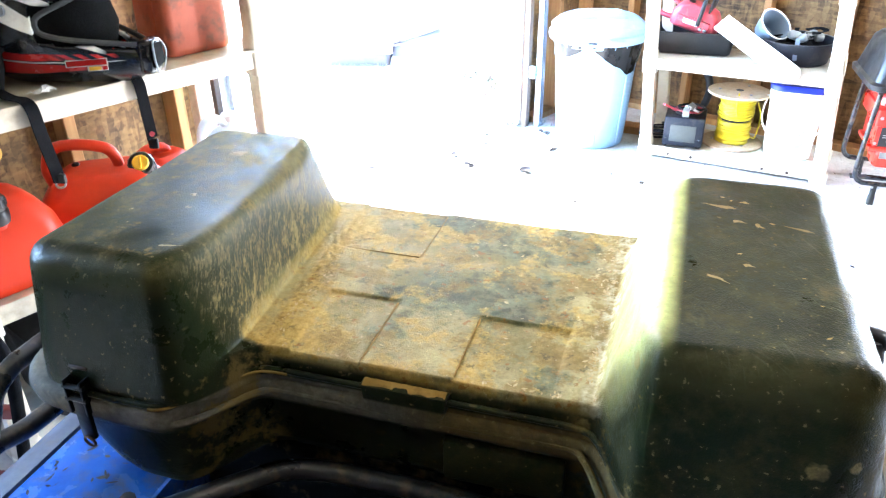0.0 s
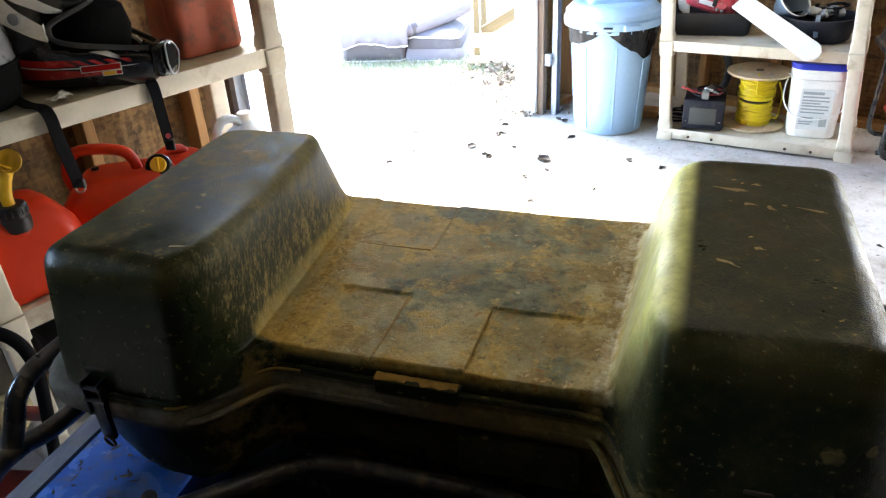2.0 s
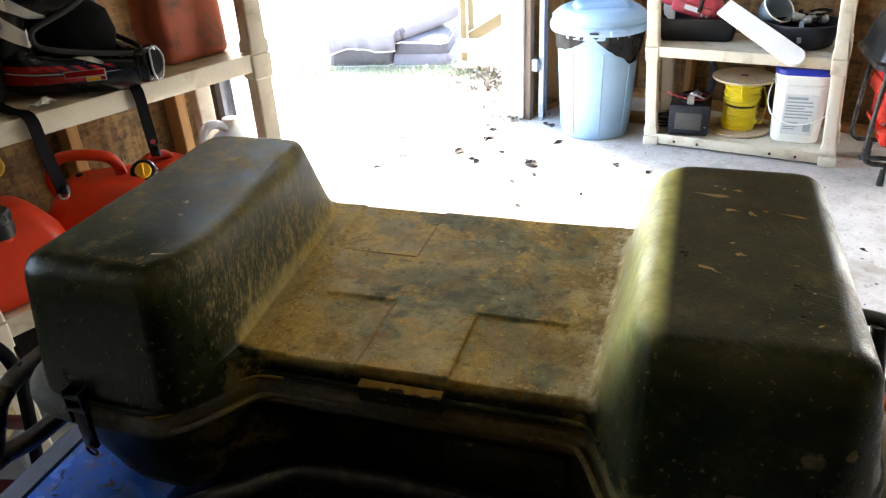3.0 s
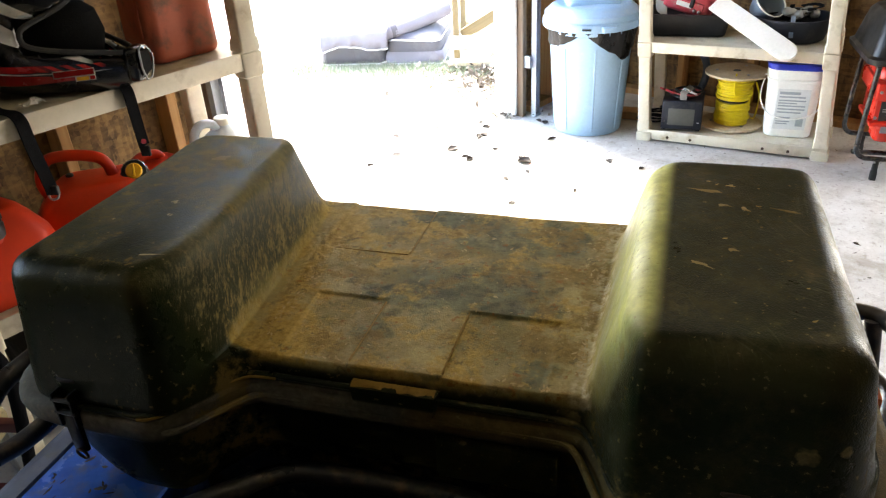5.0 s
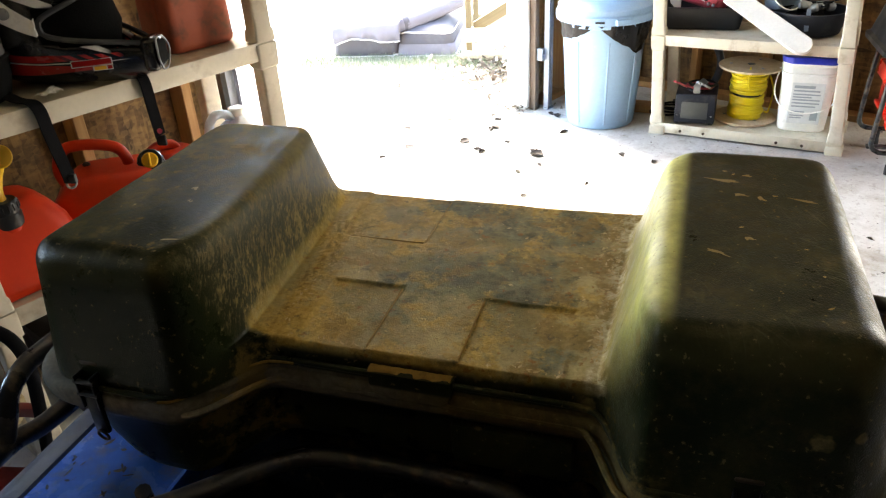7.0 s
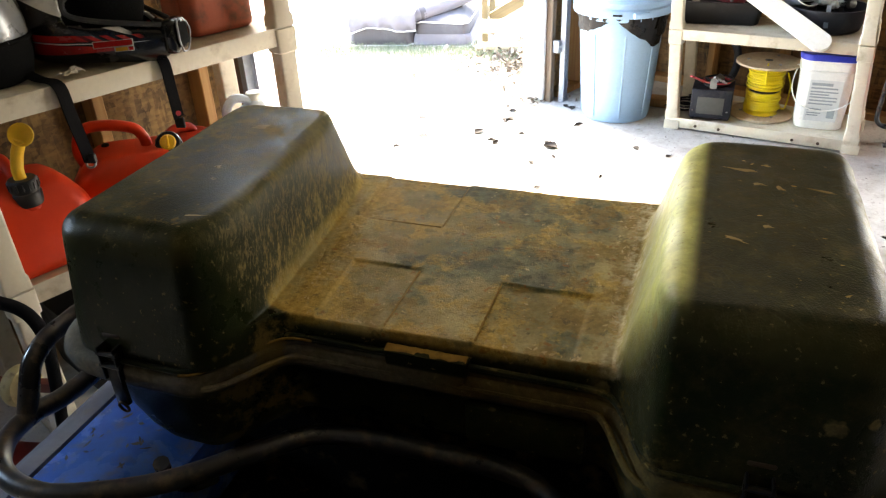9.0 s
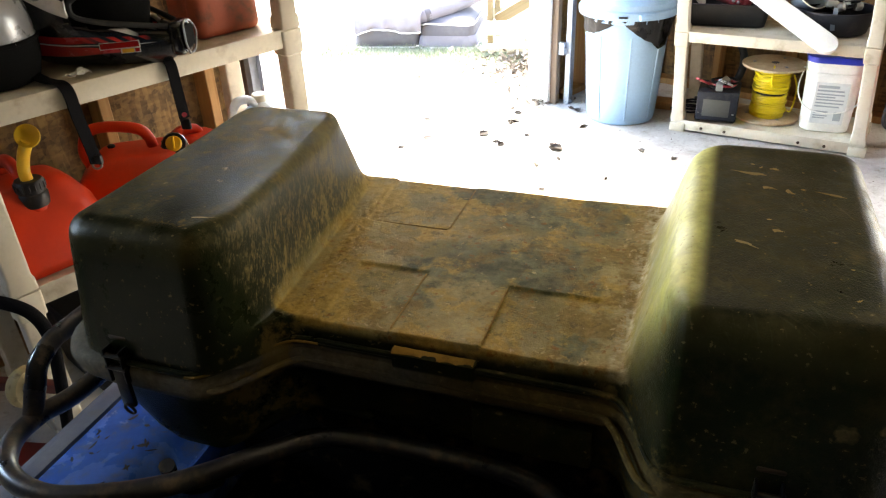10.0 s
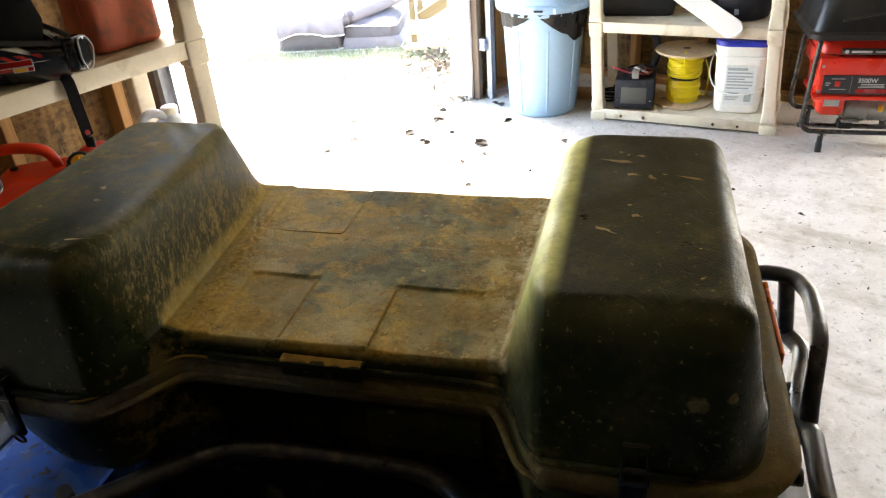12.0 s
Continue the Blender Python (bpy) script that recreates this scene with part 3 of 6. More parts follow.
def rounded_stack(levels, n=6):
    """A body from levels (z, width, depth, radius[, dx, dy])."""
    loops = []
    for z, w, d, r, *o in levels:
        dx, dy = o if o else (0, 0)
        loops.append([(x + dx, y + dy, z) for x, y in rounded_outline(w, d, r, n)])
    return loft(loops)


def lerp(a, b, t):
    return a + (b - a) * t


def sstep(a, b, x):
    t = min(1, max(0, (x - a) / (b - a)))
    return t * t * (3 - 2 * t)


def flakes(count, area, size, seed, z=0.0, curl=0.35, height=0.004, bm=None):
    """Curled leaves strewn by area(rng), which gives x, y."""
    rng = random.Random(seed)
    bm = bm or bmesh.new()
    for _ in range(count):
        x, y = area(rng)
        s, a, w = size * rng.uniform(0.5, 1.3), rng.uniform(0, 6.28), rng.uniform(0.35, 0.75)
        tilt, roll = rng.uniform(-curl, curl), rng.uniform(-curl, curl)
        m = Matrix.Translation((x, y, z + height * rng.uniform(0.6, 1.6) + 0.4 * s * max(abs(tilt), abs(roll)))) @ Euler((tilt, roll, a)).to_matrix().to_4x4()
        k = rng.uniform(0.05, 0.35) * s
        pts = [(-s, 0, k), (-0.5 * s, -w * s * 0.45, k * 0.4), (0.1 * s, -w * s * 0.6, k * 0.3), (0.7 * s, -w * s * 0.3, k * 0.7), (s, 0, k * 1.2),
               (0.6 * s, w * s * 0.35, k * 0.8), (0.0, w * s * 0.6, k * 0.6), (-0.6 * s, w * s * 0.35, k * 0.5)]
        top = [bm.verts.new(m @ Vector(p)) for p in pts]
        mid = bm.verts.new(m @ Vector((0, 0, 0)))
        for i in range(8):
            bm.faces.new((mid, top[i], top[(i + 1) % 8]))
    return bm


# ---- structure ----
# the garage stands askew: u runs along its door wall, v points out of the door
WM = pose(-1.058, 1.847, 0, 0, 0, 55.4)
U_END, U_BACK, V_IN, V_FAR, H = 3.96, -3.3, 0.56, -4.3, 3.0
DOOR_A, DOOR_B = 1.20, 3.20


def in_garage(ob):
    ob.matrix_world = WM
    return ob


def wall(name, lo, hi, mat, label):
    return tagged(in_garage(part(name, block(lo, hi, 0), mat, smooth=False)), label, "wall", kind="structure")


tagged(in_garage(part("floor", block((U_BACK - 0.1, V_FAR - 0.1, -0.12), (U_END + 0.12, V_IN + 0.16, 0.0), 0), CONCRETE, smooth=False)), "dusty grey concrete garage floor strewn with leaves", "floor", kind="structure")

# the yard reaches the horizon, a little below the slab's top
bm = bmesh.new()
bm.faces.new([bm.verts.new((x, y, -0.03)) for x, y in ((-900, -900), (900, -900), (900, 900), (-900, 900))])
tagged(part("ground", bm, EARTH, smooth=False), "pale dusty gravel yard in bright daylight", "ground", kind="structure")

OV = V_IN + 0.09
wl = wall("wall_door_left", (-0.80, OV, 0), (DOOR_A - 0.04, OV + 0.03, H), OSB, "bare strand-board wall behind wooden studs")
wall("wall_beside_window", (U_BACK, OV, 0), (-1.30, OV + 0.03, H), OSB, "bare strand-board wall")
wall("wall_under_window", (-1.30, OV, 0), (-0.80, OV + 0.03, 1.25), OSB, "bare strand-board wall")
wall("wall_over_window", (-1.30, OV, 1.75), (-0.80, OV + 0.03, H), OSB, "bare strand-board wall")
fr = wall("wall_door_right", (DOOR_B + 0.04, OV, 0), (U_END + 0.12, OV + 0.03, H), OSB, "bare strand-board wall beside the door")
wall("wall_over_door", (DOOR_A - 0.04, OV, 2.05), (DOOR_B + 0.04, OV + 0.03, H), OSB, "strand board over the door opening")
we = wall("wall_end", (U_END + 0.09, -2.15, 0), (U_END + 0.12, OV, H), OSB, "bare strand-board end wall behind wooden studs")
wall("wall_end_rear", (U_END + 0.09, V_FAR, 0), (U_END + 0.12, -2.75, H), OSB, "bare strand-board end wall")
wall("wall_end_top", (U_END + 0.09, -2.75, 2.05), (U_END + 0.12, -2.15, H), OSB, "strand board over the side doorway")
# unseen walls added to close the room, kept dark to cut light bounce
wall("wall_far", (U_BACK, V_FAR - 0.03, 0), (U_END + 0.12, V_FAR, H), ROOFWOOD, "dark wooden far wall, added out of view")
wall("wall_back", (U_BACK - 0.03, V_FAR - 0.03, 0), (U_BACK, OV + 0.03, H), ROOFWOOD, "dark wooden back wall, added out of view")
# unseen ceiling, kept pale so it bounces light down on the lid
tagged(in_garage(part("ceiling", block((U_BACK - 0.03, V_FAR - 0.03, H), (U_END + 0.12, OV + 0.03, H + 0.05), 0), CEILING, smooth=False)), "pale boarded garage ceiling, added out of view to bounce light", "ceiling", kind="structure")


def stud(name, lo, hi, parent, mat=STUD):
    ob = part(name, block(lo, hi, 0.003, 1), mat, None, smooth=False)
    ob.parent = parent
    return ob


for u in (0.985, 0.585, 0.18, -0.23, -0.56):
    stud("stud", (u - 0.019, V_IN, 0.04), (u + 0.019, OV - 0.002, H - 0.002), wl)
stud("bottom_plate", (-0.9, V_IN, 0.0), (DOOR_A - 0.10, OV - 0.002, 0.038), wl)
for u in (3.58, 3.94):
    stud("stud", (u - 0.019, V_IN, 0.04), (u + 0.019, OV - 0.002, H - 0.002), fr)
stud("bottom_plate", (DOOR_B + 0.13, V_IN, 0.0), (U_END + 0.08, OV - 0.002, 0.038), fr)
for v in (0.30, -0.10, -0.51, -0.92, -1.33, -1.74):
    stud("stud", (U_END, v - 0.019, 0.04), (U_END + 0.088, v + 0.019, H - 0.002), we)
stud("bottom_plate", (U_END, -1.96, 0.0), (U_END + 0.088, 0.5, 0.038), we)

# posts of the doorway: white boards with the bare stud beside them
for name, a, b, sgn in (("door_jamb_right", DOOR_B, DOOR_B + 0.028, 1), ("door_jamb_left", DOOR_A - 0.028, DOOR_A, -1)):
    j = in_garage(thing(name, pose(0, 0, 0), "white painted door post with a bare wooden stud", "door post", kind="structure"))
    part("board", block((a, V_IN + 0.035, -0.03), (b, OV + 0.09, 2.05), 0.004), TRIM, j)
    s0, s1 = (b + 0.002, b + 0.042) if sgn > 0 else (a - 0.042, a - 0.002)
    part("stud", block((s0, V_IN - 0.004, 0.0), (s1, OV - 0.003, 2.05), 0.003, 1), JAMBWOOD, j, "greyed bare lumber", smooth=False)
hd = in_garage(thing("door_head", pose(0, 0, 0), "white painted board across the top of the doorway", "door head", kind="structure"))
part("board", block((DOOR_A + 0.002, V_IN + 0.035, 2.02), (DOOR_B - 0.002, OV + 0.09, 2.05), 0.004), TRIM, hd)


def door_track(u, side):
    """Upright galvanised channel of an overhead door, with its brackets and bolts."""
    t = thing("door_track", WM @ pose(u, V_IN - 0.038, 0.0), "galvanised steel upright track of an overhead garage door", "door track", "door tracks")
    bm = bmesh.new()
    for lo, hi in (((-0.028, 0.0, 0.012), (0.028, 0.003, 2.0)), ((-0.028, -0.03, 0.012), (-0.025, 0.002, 2.0)), ((0.025, -0.022, 0.012), (0.028, 0.002, 2.0))):
        block(lo, hi, 0, bm=bm)
    part("channel", bm, GALV, t, smooth=False)
    for z in (0.30, 1.0, 1.7):
        br = part("bracket", block((-0.060, -0.006, z), (-0.029, 0.036, z + 0.07), 0.002), GALV, t)
        part("bolt", lathe([(0.007, 0), (0.007, 0.006), (0.004, 0.008)], 8), STEEL, br).matrix_local = pose(-0.045, -0.007, z + 0.035, 90, 0, 0)
    for z in (0.06, 0.12, 0.18, 0.36, 0.44):
        part("slot", block((-0.004, -0.0015, z), (0.006, -0.0003, z + 0.022), 0), BLACK, t, smooth=False)
    part("foot", block((-0.032, -0.03, 0.0), (0.032, 0.004, 0.012), 0.002), GALV, t)
    return t


door_track(DOOR_B + 0.101, 1)
door_track(DOOR_A - 0.060, -1)

# ---- four-wheeler with its cargo box ----
BOXPOSE = pose(0.1474, 1.2643, 0.785, 0, 0, -11.8)
Z0 = 0.140            # seam of the lid above the box's underside
HP, HS = 0.185, 0.037  # heights of hump and seat above the seam


HALF = 0.494           # half width of the lid at its seam
TUBHALF = 0.502


def cut_curve(x):
    """Turns from the seat's edge into the hump's near face, more slowly beside the shelves."""
    a, w = (0.190, 0.118) if x < 0 else (0.198, 0.078)
    t = min(1, max(0, (abs(x) - a) / w))
    return t * t * t * (t * (6 * t - 15) + 10)


def near_edge(x):
    """Plan line of the box's cut-out side."""
    return lerp(-0.098, -0.194, cut_curve(x))


def seat_relief(x, y):
    """The moulded cross that stands proud of the four sunk panels."""
    def soft(a, b, v):
        return sstep(a - 0.002, a + 0.002, v) * (1 - sstep(b - 0.002, b + 0.002, v))
    d = 0.0
    for x0, x1, y0, y1 in ((-0.172, -0.072, -0.2, 0.053), (0.045, 0.165, -0.2, 0.046), (-0.205, -0.083, 0.175, 0.40), (0.040, 0.180, 0.150, 0.40)):
        d += soft(x0, x1, x) * soft(y0, y1, y) * (0.35 if x0 > 0 and y0 > 0 else 1)
    return -0.0026 * min(1, d)


def smin(a, b, k):
    """The lesser of two heights, their meeting rounded over k."""
    h = max(k - abs(a - b), 0.0) / k
    return min(a, b) - h * h * k * 0.25


def rounded_top(p, slope, r):
    """Height under the top plane where a wall of height p and given slope runs into it by an arc of radius r."""
    turn = math.atan(slope)
    start = r * math.tan(turn / 2)
    u = start - (p - HP) / slope
    if u <= 0:
        return HP
    if u < r * math.sin(turn):
        return HP - r + math.sqrt(r * r - u * u)
    return p


def lid_height(x, s, y, y0, y1, slant):
    """Height of the lid above its seam: a seat slab and a hump with battered, rounded walls."""
    foot, crest, fillet = (0.243, 0.257, 0.040) if x < 0 else (0.213, 0.252, 0.024)
    d = (y - y0) * slant
    slab = smin(HS, smin(d * 7.0, (0.335 - y) * 9.0, 0.01), 0.016)
    walls = ((d, HP / 0.017, 0.0, 0.032), (HALF - s, HP / 0.036, 0.0, 0.034), (y1 - y, HP / 0.085, 0.0, 0.028), (s - foot, (HP - HS) / (crest - foot), HS, 0.024))
    near, outer, far, inner = [base + dist * m for dist, m, base, r in walls]
    pull = [math.exp(-min(4.0, max(-1.0, v)) / 0.06) for v in (near, outer, far, inner)]
    slope = sum(w * k[1] for w, k in zip(pull, walls)) / sum(pull)
    r = sum(w * k[3] for w, k in zip(pull, walls)) / sum(pull)
    h = smin(smin(near, outer, 0.25), far, 0.08)
    h = smin(h, inner, 0.36 if x < 0 else 0.16)
    h = rounded_top(h, slope, r)
    return max(0.0, -smin(-slab, -h, fillet))


def lid_mesh():
    cols, s = [], 0.0
    while s < HALF - 0.0004:
        cols.append(s)
        s += 0.0011 if 0.205 < s < 0.285 else 0.0028 if s < 0.46 else 0.0016
    cols.append(HALF)
    xs = [-c for c in cols[:0:-1]] + cols
    verts, n = [], 0
    for x in xs:
        s = abs(x)
        rc = 0.070
        k = max(0.0, s - (HALF - rc))
        corner = rc - math.sqrt(max(0.0, rc * rc - k * k))
        y0, y1 = near_edge(x) + corner, 0.338 - corner * 0.9
        rise = (near_edge(x + 0.001) - near_edge(x - 0.001)) / 0.002
        slant = 1 / math.sqrt(1 + rise * rise)
        span = y1 - y0
        a, b = min(0.055, 0.3 * span), min(0.120, 0.35 * span)
        ys = [y0 + a * (i / 26) ** 1.4 for i in range(26)] + [lerp(y0 + a, y1 - b, i / 112) for i in range(112)] + [y1 - b * (1 - i / 26) ** 1.2 for i in range(27)]
        w = sstep(0.10, 0.20, s) * (1 - sstep(0.29, 0.40, s))
        n = len(ys)
        for y in ys:
            z = lid_height(x, s, y, y0, y1, slant)
            if s < 0.21 and z > HS - 0.004:
                z += seat_relief(x, y)
            z += 0.0014 * noise.noise((x * 9, y * 9, 3.1)) * min(1, z / 0.03)
            z += 0.0035 * abs(noise.noise((x * 60, y * 42, 7.7))) * sstep(0.188, 0.203, x) * (1 - sstep(0.218, 0.240, x)) * min(1, z / 0.03)
            z += 0.0022 * abs(noise.noise((x * 75, y * 60, 1.7))) * sstep(0.17, 0.20, -x) * (1 - sstep(0.225, 0.245, -x)) * min(1, z / 0.03)
            verts.append((x + w * (-0.075 * (y - 0.02) if x < 0 else 0.018 * y), y, Z0 + z))
    faces = [(i * n + j, (i + 1) * n + j, (i + 1) * n + j + 1, i * n + j + 1) for i in range(len(xs) - 1) for j in range(n - 1)]
    me = bpy.data.meshes.new("lid_skin")
    me.from_pydata(verts, [], faces)
    bm = bmesh.new()
    bm.from_mesh(me)
    bpy.data.meshes.remove(me)
    rim = [e for e in bm.edges if len(e.link_faces) == 1]
    g = bmesh.ops.extrude_edge_only(bm, edges=rim)
    for v in g["geom"]:
        if isinstance(v, bmesh.types.BMVert):
            v.co.z -= 0.010
    return bm


def box_outline(side, near, far, z, cut=0.0):
    """Plan of the tub, grown by side, near and far; cut deepens the cut-out."""
    xe, r, out = TUBHALF + side, 0.09, []
    yn = -0.195 - near
    for i in range(97):
        x = lerp(-(xe - r), xe - r, i / 96)
        y = lerp(-0.098 + cut, -0.195, cut_curve(x)) - near
        out.append((x, y, z))
    for i in range(1, 9):
        a = radians(-90 + 90 * i / 8)
        out.append((xe - r + r * math.cos(a), yn + r + r * math.sin(a), z))
    yf = 0.345 + far
    for i in range(1, 12):
        out.append((xe, lerp(yn + r, yf - r, i / 12), z))
    for i in range(9):
        a = radians(90 * i / 8)
        out.append((xe - r + r * math.cos(a), yf - r + r * math.sin(a), z))
    for i in range(1, 24):
        out.append((lerp(xe - r, -(xe - r), i / 24), yf, z))
    for i in range(9):
        a = radians(90 + 90 * i / 8)
        out.append((-(xe - r) + r * math.cos(a), yf - r + r * math.sin(a), z))
    for i in range(1, 12):
        out.append((-xe, lerp(yf - r, yn + r, i / 12), z))
    for i in range(8):
        a = radians(180 + 90 * i / 8)
        out.append((-(xe - r) + r * math.cos(a), yn + r + r * math.sin(a), z))
    return out


def latch(parent, x):
    """Draw latch: a bracket on the lid, a lever with two cross bars, a strap down to a ring on the tub."""
    y = -0.199
    lt = part("latch", block((x - 0.010, y - 0.007, 0.070), (x + 0.010, y, 0.140), 0.002), LATCH, parent, "black rubber and steel draw latch")
    part("bracket", block((x - 0.014, y + 0.006, 0.168), (x + 0.014, y + 0.014, 0.175), 0.003), RUSTY, lt, "rusty bracket on the lid")
    for s in (-1, 1):
        part("side_plate", block((x + s * 0.012 - 0.0015, y - 0.010, 0.112), (x + s * 0.012 + 0.0015, y + 0.006, 0.162), 0.001), LATCH, lt)
    for z in (0.153, 0.134):
        part("lever_bar", tube([(x - 0.015, y - 0.007, z), (x + 0.015, y - 0.007, z)], 0.0034, 10, 1), SCUFFED, lt, "worn grey steel bar")
    ring = [(x + 0.007 * math.cos(t), y - 0.007 - 0.002 * math.sin(t), 0.066 + 0.009 * math.sin(t)) for t in [2 * math.pi * i / 20 for i in range(21)]]
    part("ring", tube(ring, 0.0018, 6, 1, ring=True), RUSTY, lt, "small rusty ring")
    return lt


def cargo_box():
    c = thing("cargo_box", BOXPOSE, "mud-caked dark green plastic cargo box on a four-wheeler's rack", "cargo box")
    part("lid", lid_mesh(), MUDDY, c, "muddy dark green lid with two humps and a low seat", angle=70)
    tub = loft([box_outline(-0.090, -0.030, -0.09, -0.006, 0.016), box_outline(-0.070, -0.016, -0.06, 0.000, 0.012), box_outline(-0.058, -0.011, -0.045, 0.016, 0.010),
                box_outline(-0.012, -0.003, -0.010, 0.090, 0.006), box_outline(0.014, 0.002, 0.016, 0.098, 0.0), box_outline(0.027, 0.006, 0.028, 0.106, 0.0),
                box_outline(0.032, 0.007, 0.032, 0.118, 0.0), box_outline(0.029, 0.006, 0.028, 0.128, 0.0), box_outline(0.020, 0.003, 0.020, 0.132, 0.0), box_outline(-0.012, -0.012, -0.010, 0.133, 0.0)])
    part("tub", tub, MUDDY, c, "muddy dark green lower half with a rolled rim", angle=50)
    # moulded pull tab below the seat's edge, mud lying on its ledge
    plate = []
    for y, g in ((-0.092, 0.0), (-0.106, 0.0), (-0.110, -0.002), (-0.111, -0.005)):
        plate.append([(x - 0.011, y, z + 0.138) for x, z in [(u * (1 + g / 0.055), w * (1 + g / 0.03)) for u, w in
                      [(-0.054, 0.021), (0.054, 0.021), (0.053, 0.0), (0.049, -0.011), (0.040, -0.016), (0.0, -0.017), (-0.040, -0.016), (-0.049, -0.011), (-0.053, 0.0)]]])
    tab = part("pull_tab", loft(plate), MUDDY, c, "moulded pull tab")
    rng = random.Random(5)
    rows = []
    for i in range(31):
        x = lerp(-0.063, 0.041, i / 30)
        e = -0.1095 + 0.005 * abs(noise.noise((x * 40, 0.3, 0.1))) + 0.0045 * (1 if 11 < i < 17 else 0)
        rows.append([(x, -0.096, 0.1580), (x, -0.097, 0.1605 + rng.uniform(0, 0.0008)), (x, e + 0.004, 0.1600 + rng.uniform(0, 0.001)), (x, e, 0.1586), (x, e, 0.1575)])
    part("mud_ledge", loft(rows, False, closed=False), OCHRE, tab, "ochre mud lying on the ledge")
    # seams along the cut-out side: the lid's hem, and a moulded ridge of the tub below it
    along = [lerp(-0.42, 0.42, i / 84) for i in range(85)]
    part("hem", tube([(x, near_edge(x) - 0.004, Z0 + 0.010 * (1 - sstep(0.17, 0.27, abs(x)))) for x in along], 0.0042, 8, 1), MUDDY, c)
    part("hem_mud", tube([(x, near_edge(x) - 0.0088, Z0 - 0.001 + 0.010 * (1 - sstep(0.17, 0.27, abs(x)))) for x in [lerp(-0.300, -0.165, i / 30) for i in range(31)]], 0.0018, 6, 1), OCHRE, c, "ochre mud line along the seam")
    part("ridge", tube([(x, lerp(-0.098, -0.188, cut_curve(x + math.copysign(0.014, x))) - 0.0045, 0.112 + 0.006 * (1 - sstep(0.17, 0.27, abs(x)))) for x in along[14:-14]], 0.0045, 8, 1), MUDDY, c)
    part("rib", block((0.034, -0.100, 0.024), (0.185, -0.080, 0.086), 0.005), MUDDY, c, "raised moulded panel")
    latch(c, -0.400)
    latch(c, 0.362)
    for s in (-1, 1):
        r = part("reflector", block((s * (TUBHALF + 0.034) - 0.003, 0.040, 0.104), (s * (TUBHALF + 0.034) + 0.003, 0.205, 0.127), 0.003), AMBER, c, "long amber reflector strip")
        for y in (0.09, 0.155):
            part("divider", block((s * (TUBHALF + 0.0375) - 0.0008, y, 0.106), (s * (TUBHALF + 0.0375) + 0.0008, y + 0.0015, 0.125), 0), RUSTY, r, smooth=False)
    return c


cargo_box()


def mud_bits(name, count, x0, x1, y0, y1, z, size, seed, label):
    rng = random.Random(seed)
    bm = flakes(count, lambda r: (r.uniform(x0, x1), r.uniform(y0, y1)), size, seed, z, 0.04, 0.0004)
    ob = part(name, bm, MUDFLAKE)
    ob.matrix_world = BOXPOSE
    return tagged(ob, label, "mud flakes", kind="stuff")


mud_bits("mud_flakes", 10, 0.30, 0.43, -0.13, 0.20, Z0 + HP, 0.0032, 5, "pale dried mud flakes and leaf bits on the box lid")
mud_bits("mud_flakes", 7, -0.43, -0.29, -0.12, 0.2, Z0 + HP, 0.0032, 6, "pale dried mud flakes and leaf bits on the box lid")
mud_bits("mud_flakes", 60, -0.19, 0.19, -0.07, 0.30, Z0 + HS - 0.001, 0.0035, 7, "pale dried mud flakes and leaf bits on the box lid")


mud_bits("mud_crumbs", 130, 0.188, 0.206, -0.06, 0.31, Z0 + HS + 0.0005, 0.0042, 11, "crumbs of dried mud along the gutter of the lid")
mud_bits("mud_crumbs", 90, -0.205, -0.186, -0.07, 0.20, Z0 + HS + 0.0005, 0.0036, 12, "crumbs of dried mud along the gutter of the lid")
mud_bits("mud_crumbs", 70, -0.185, 0.185, -0.088, -0.080, Z0 + HS - 0.0005, 0.0036, 13, "crumbs of dried mud along the lid's front edge")
mud_bits("mud_crumbs", 40, -0.165, -0.05, -0.06, 0.04, Z0 + HS - 0.0022, 0.0030, 15, "crumbs of dried mud in a sunk panel")
rim_litter = part("rim_litter", flakes(16, lambda r: (r.uniform(-0.525, -0.506), r.uniform(-0.13, 0.02)), 0.007, 44, 0.1335, 0.3, 0.001), LEAVES)
rim_litter.matrix_world = BOXPOSE
tagged(rim_litter, "dark bits of leaf caught on the box's rim", "leaf bits", kind="stuff")


def smears(name, spots, label):
    """Flat blotches of dried mud, each with a ragged rim: along, across, height, length, width, turn."""
    bm, rng = bmesh.new(), random.Random(9)
    for x, y, z, a, b, turn in spots:
        m = pose(x, y, z, 0, 0, turn)
        rim, p1, p2 = [], rng.uniform(0, 6), rng.uniform(0, 6)
        for i in range(26):
            t = 2 * math.pi * i / 26
            k = 0.78 + 0.16 * math.sin(2 * t + p1) + 0.12 * math.sin(5 * t + p2) + rng.uniform(-0.06, 0.06)
            rim.append(bm.verts.new(m @ Vector((0.8 * a * k * math.cos(t), 0.8 * b * k * math.sin(t) + 0.35 * b * math.cos(2 * t + p1), -0.0006))))
        mid = bm.verts.new(m @ Vector((0, 0, 0.0004)))
        for i in range(26):
            bm.faces.new((mid, rim[i], rim[(i + 1) % 26]))
    ob = part(name, bm, SMEAR)
    ob.matrix_world = BOXPOSE
    return tagged(ob, label, "mud smears", kind="stuff")


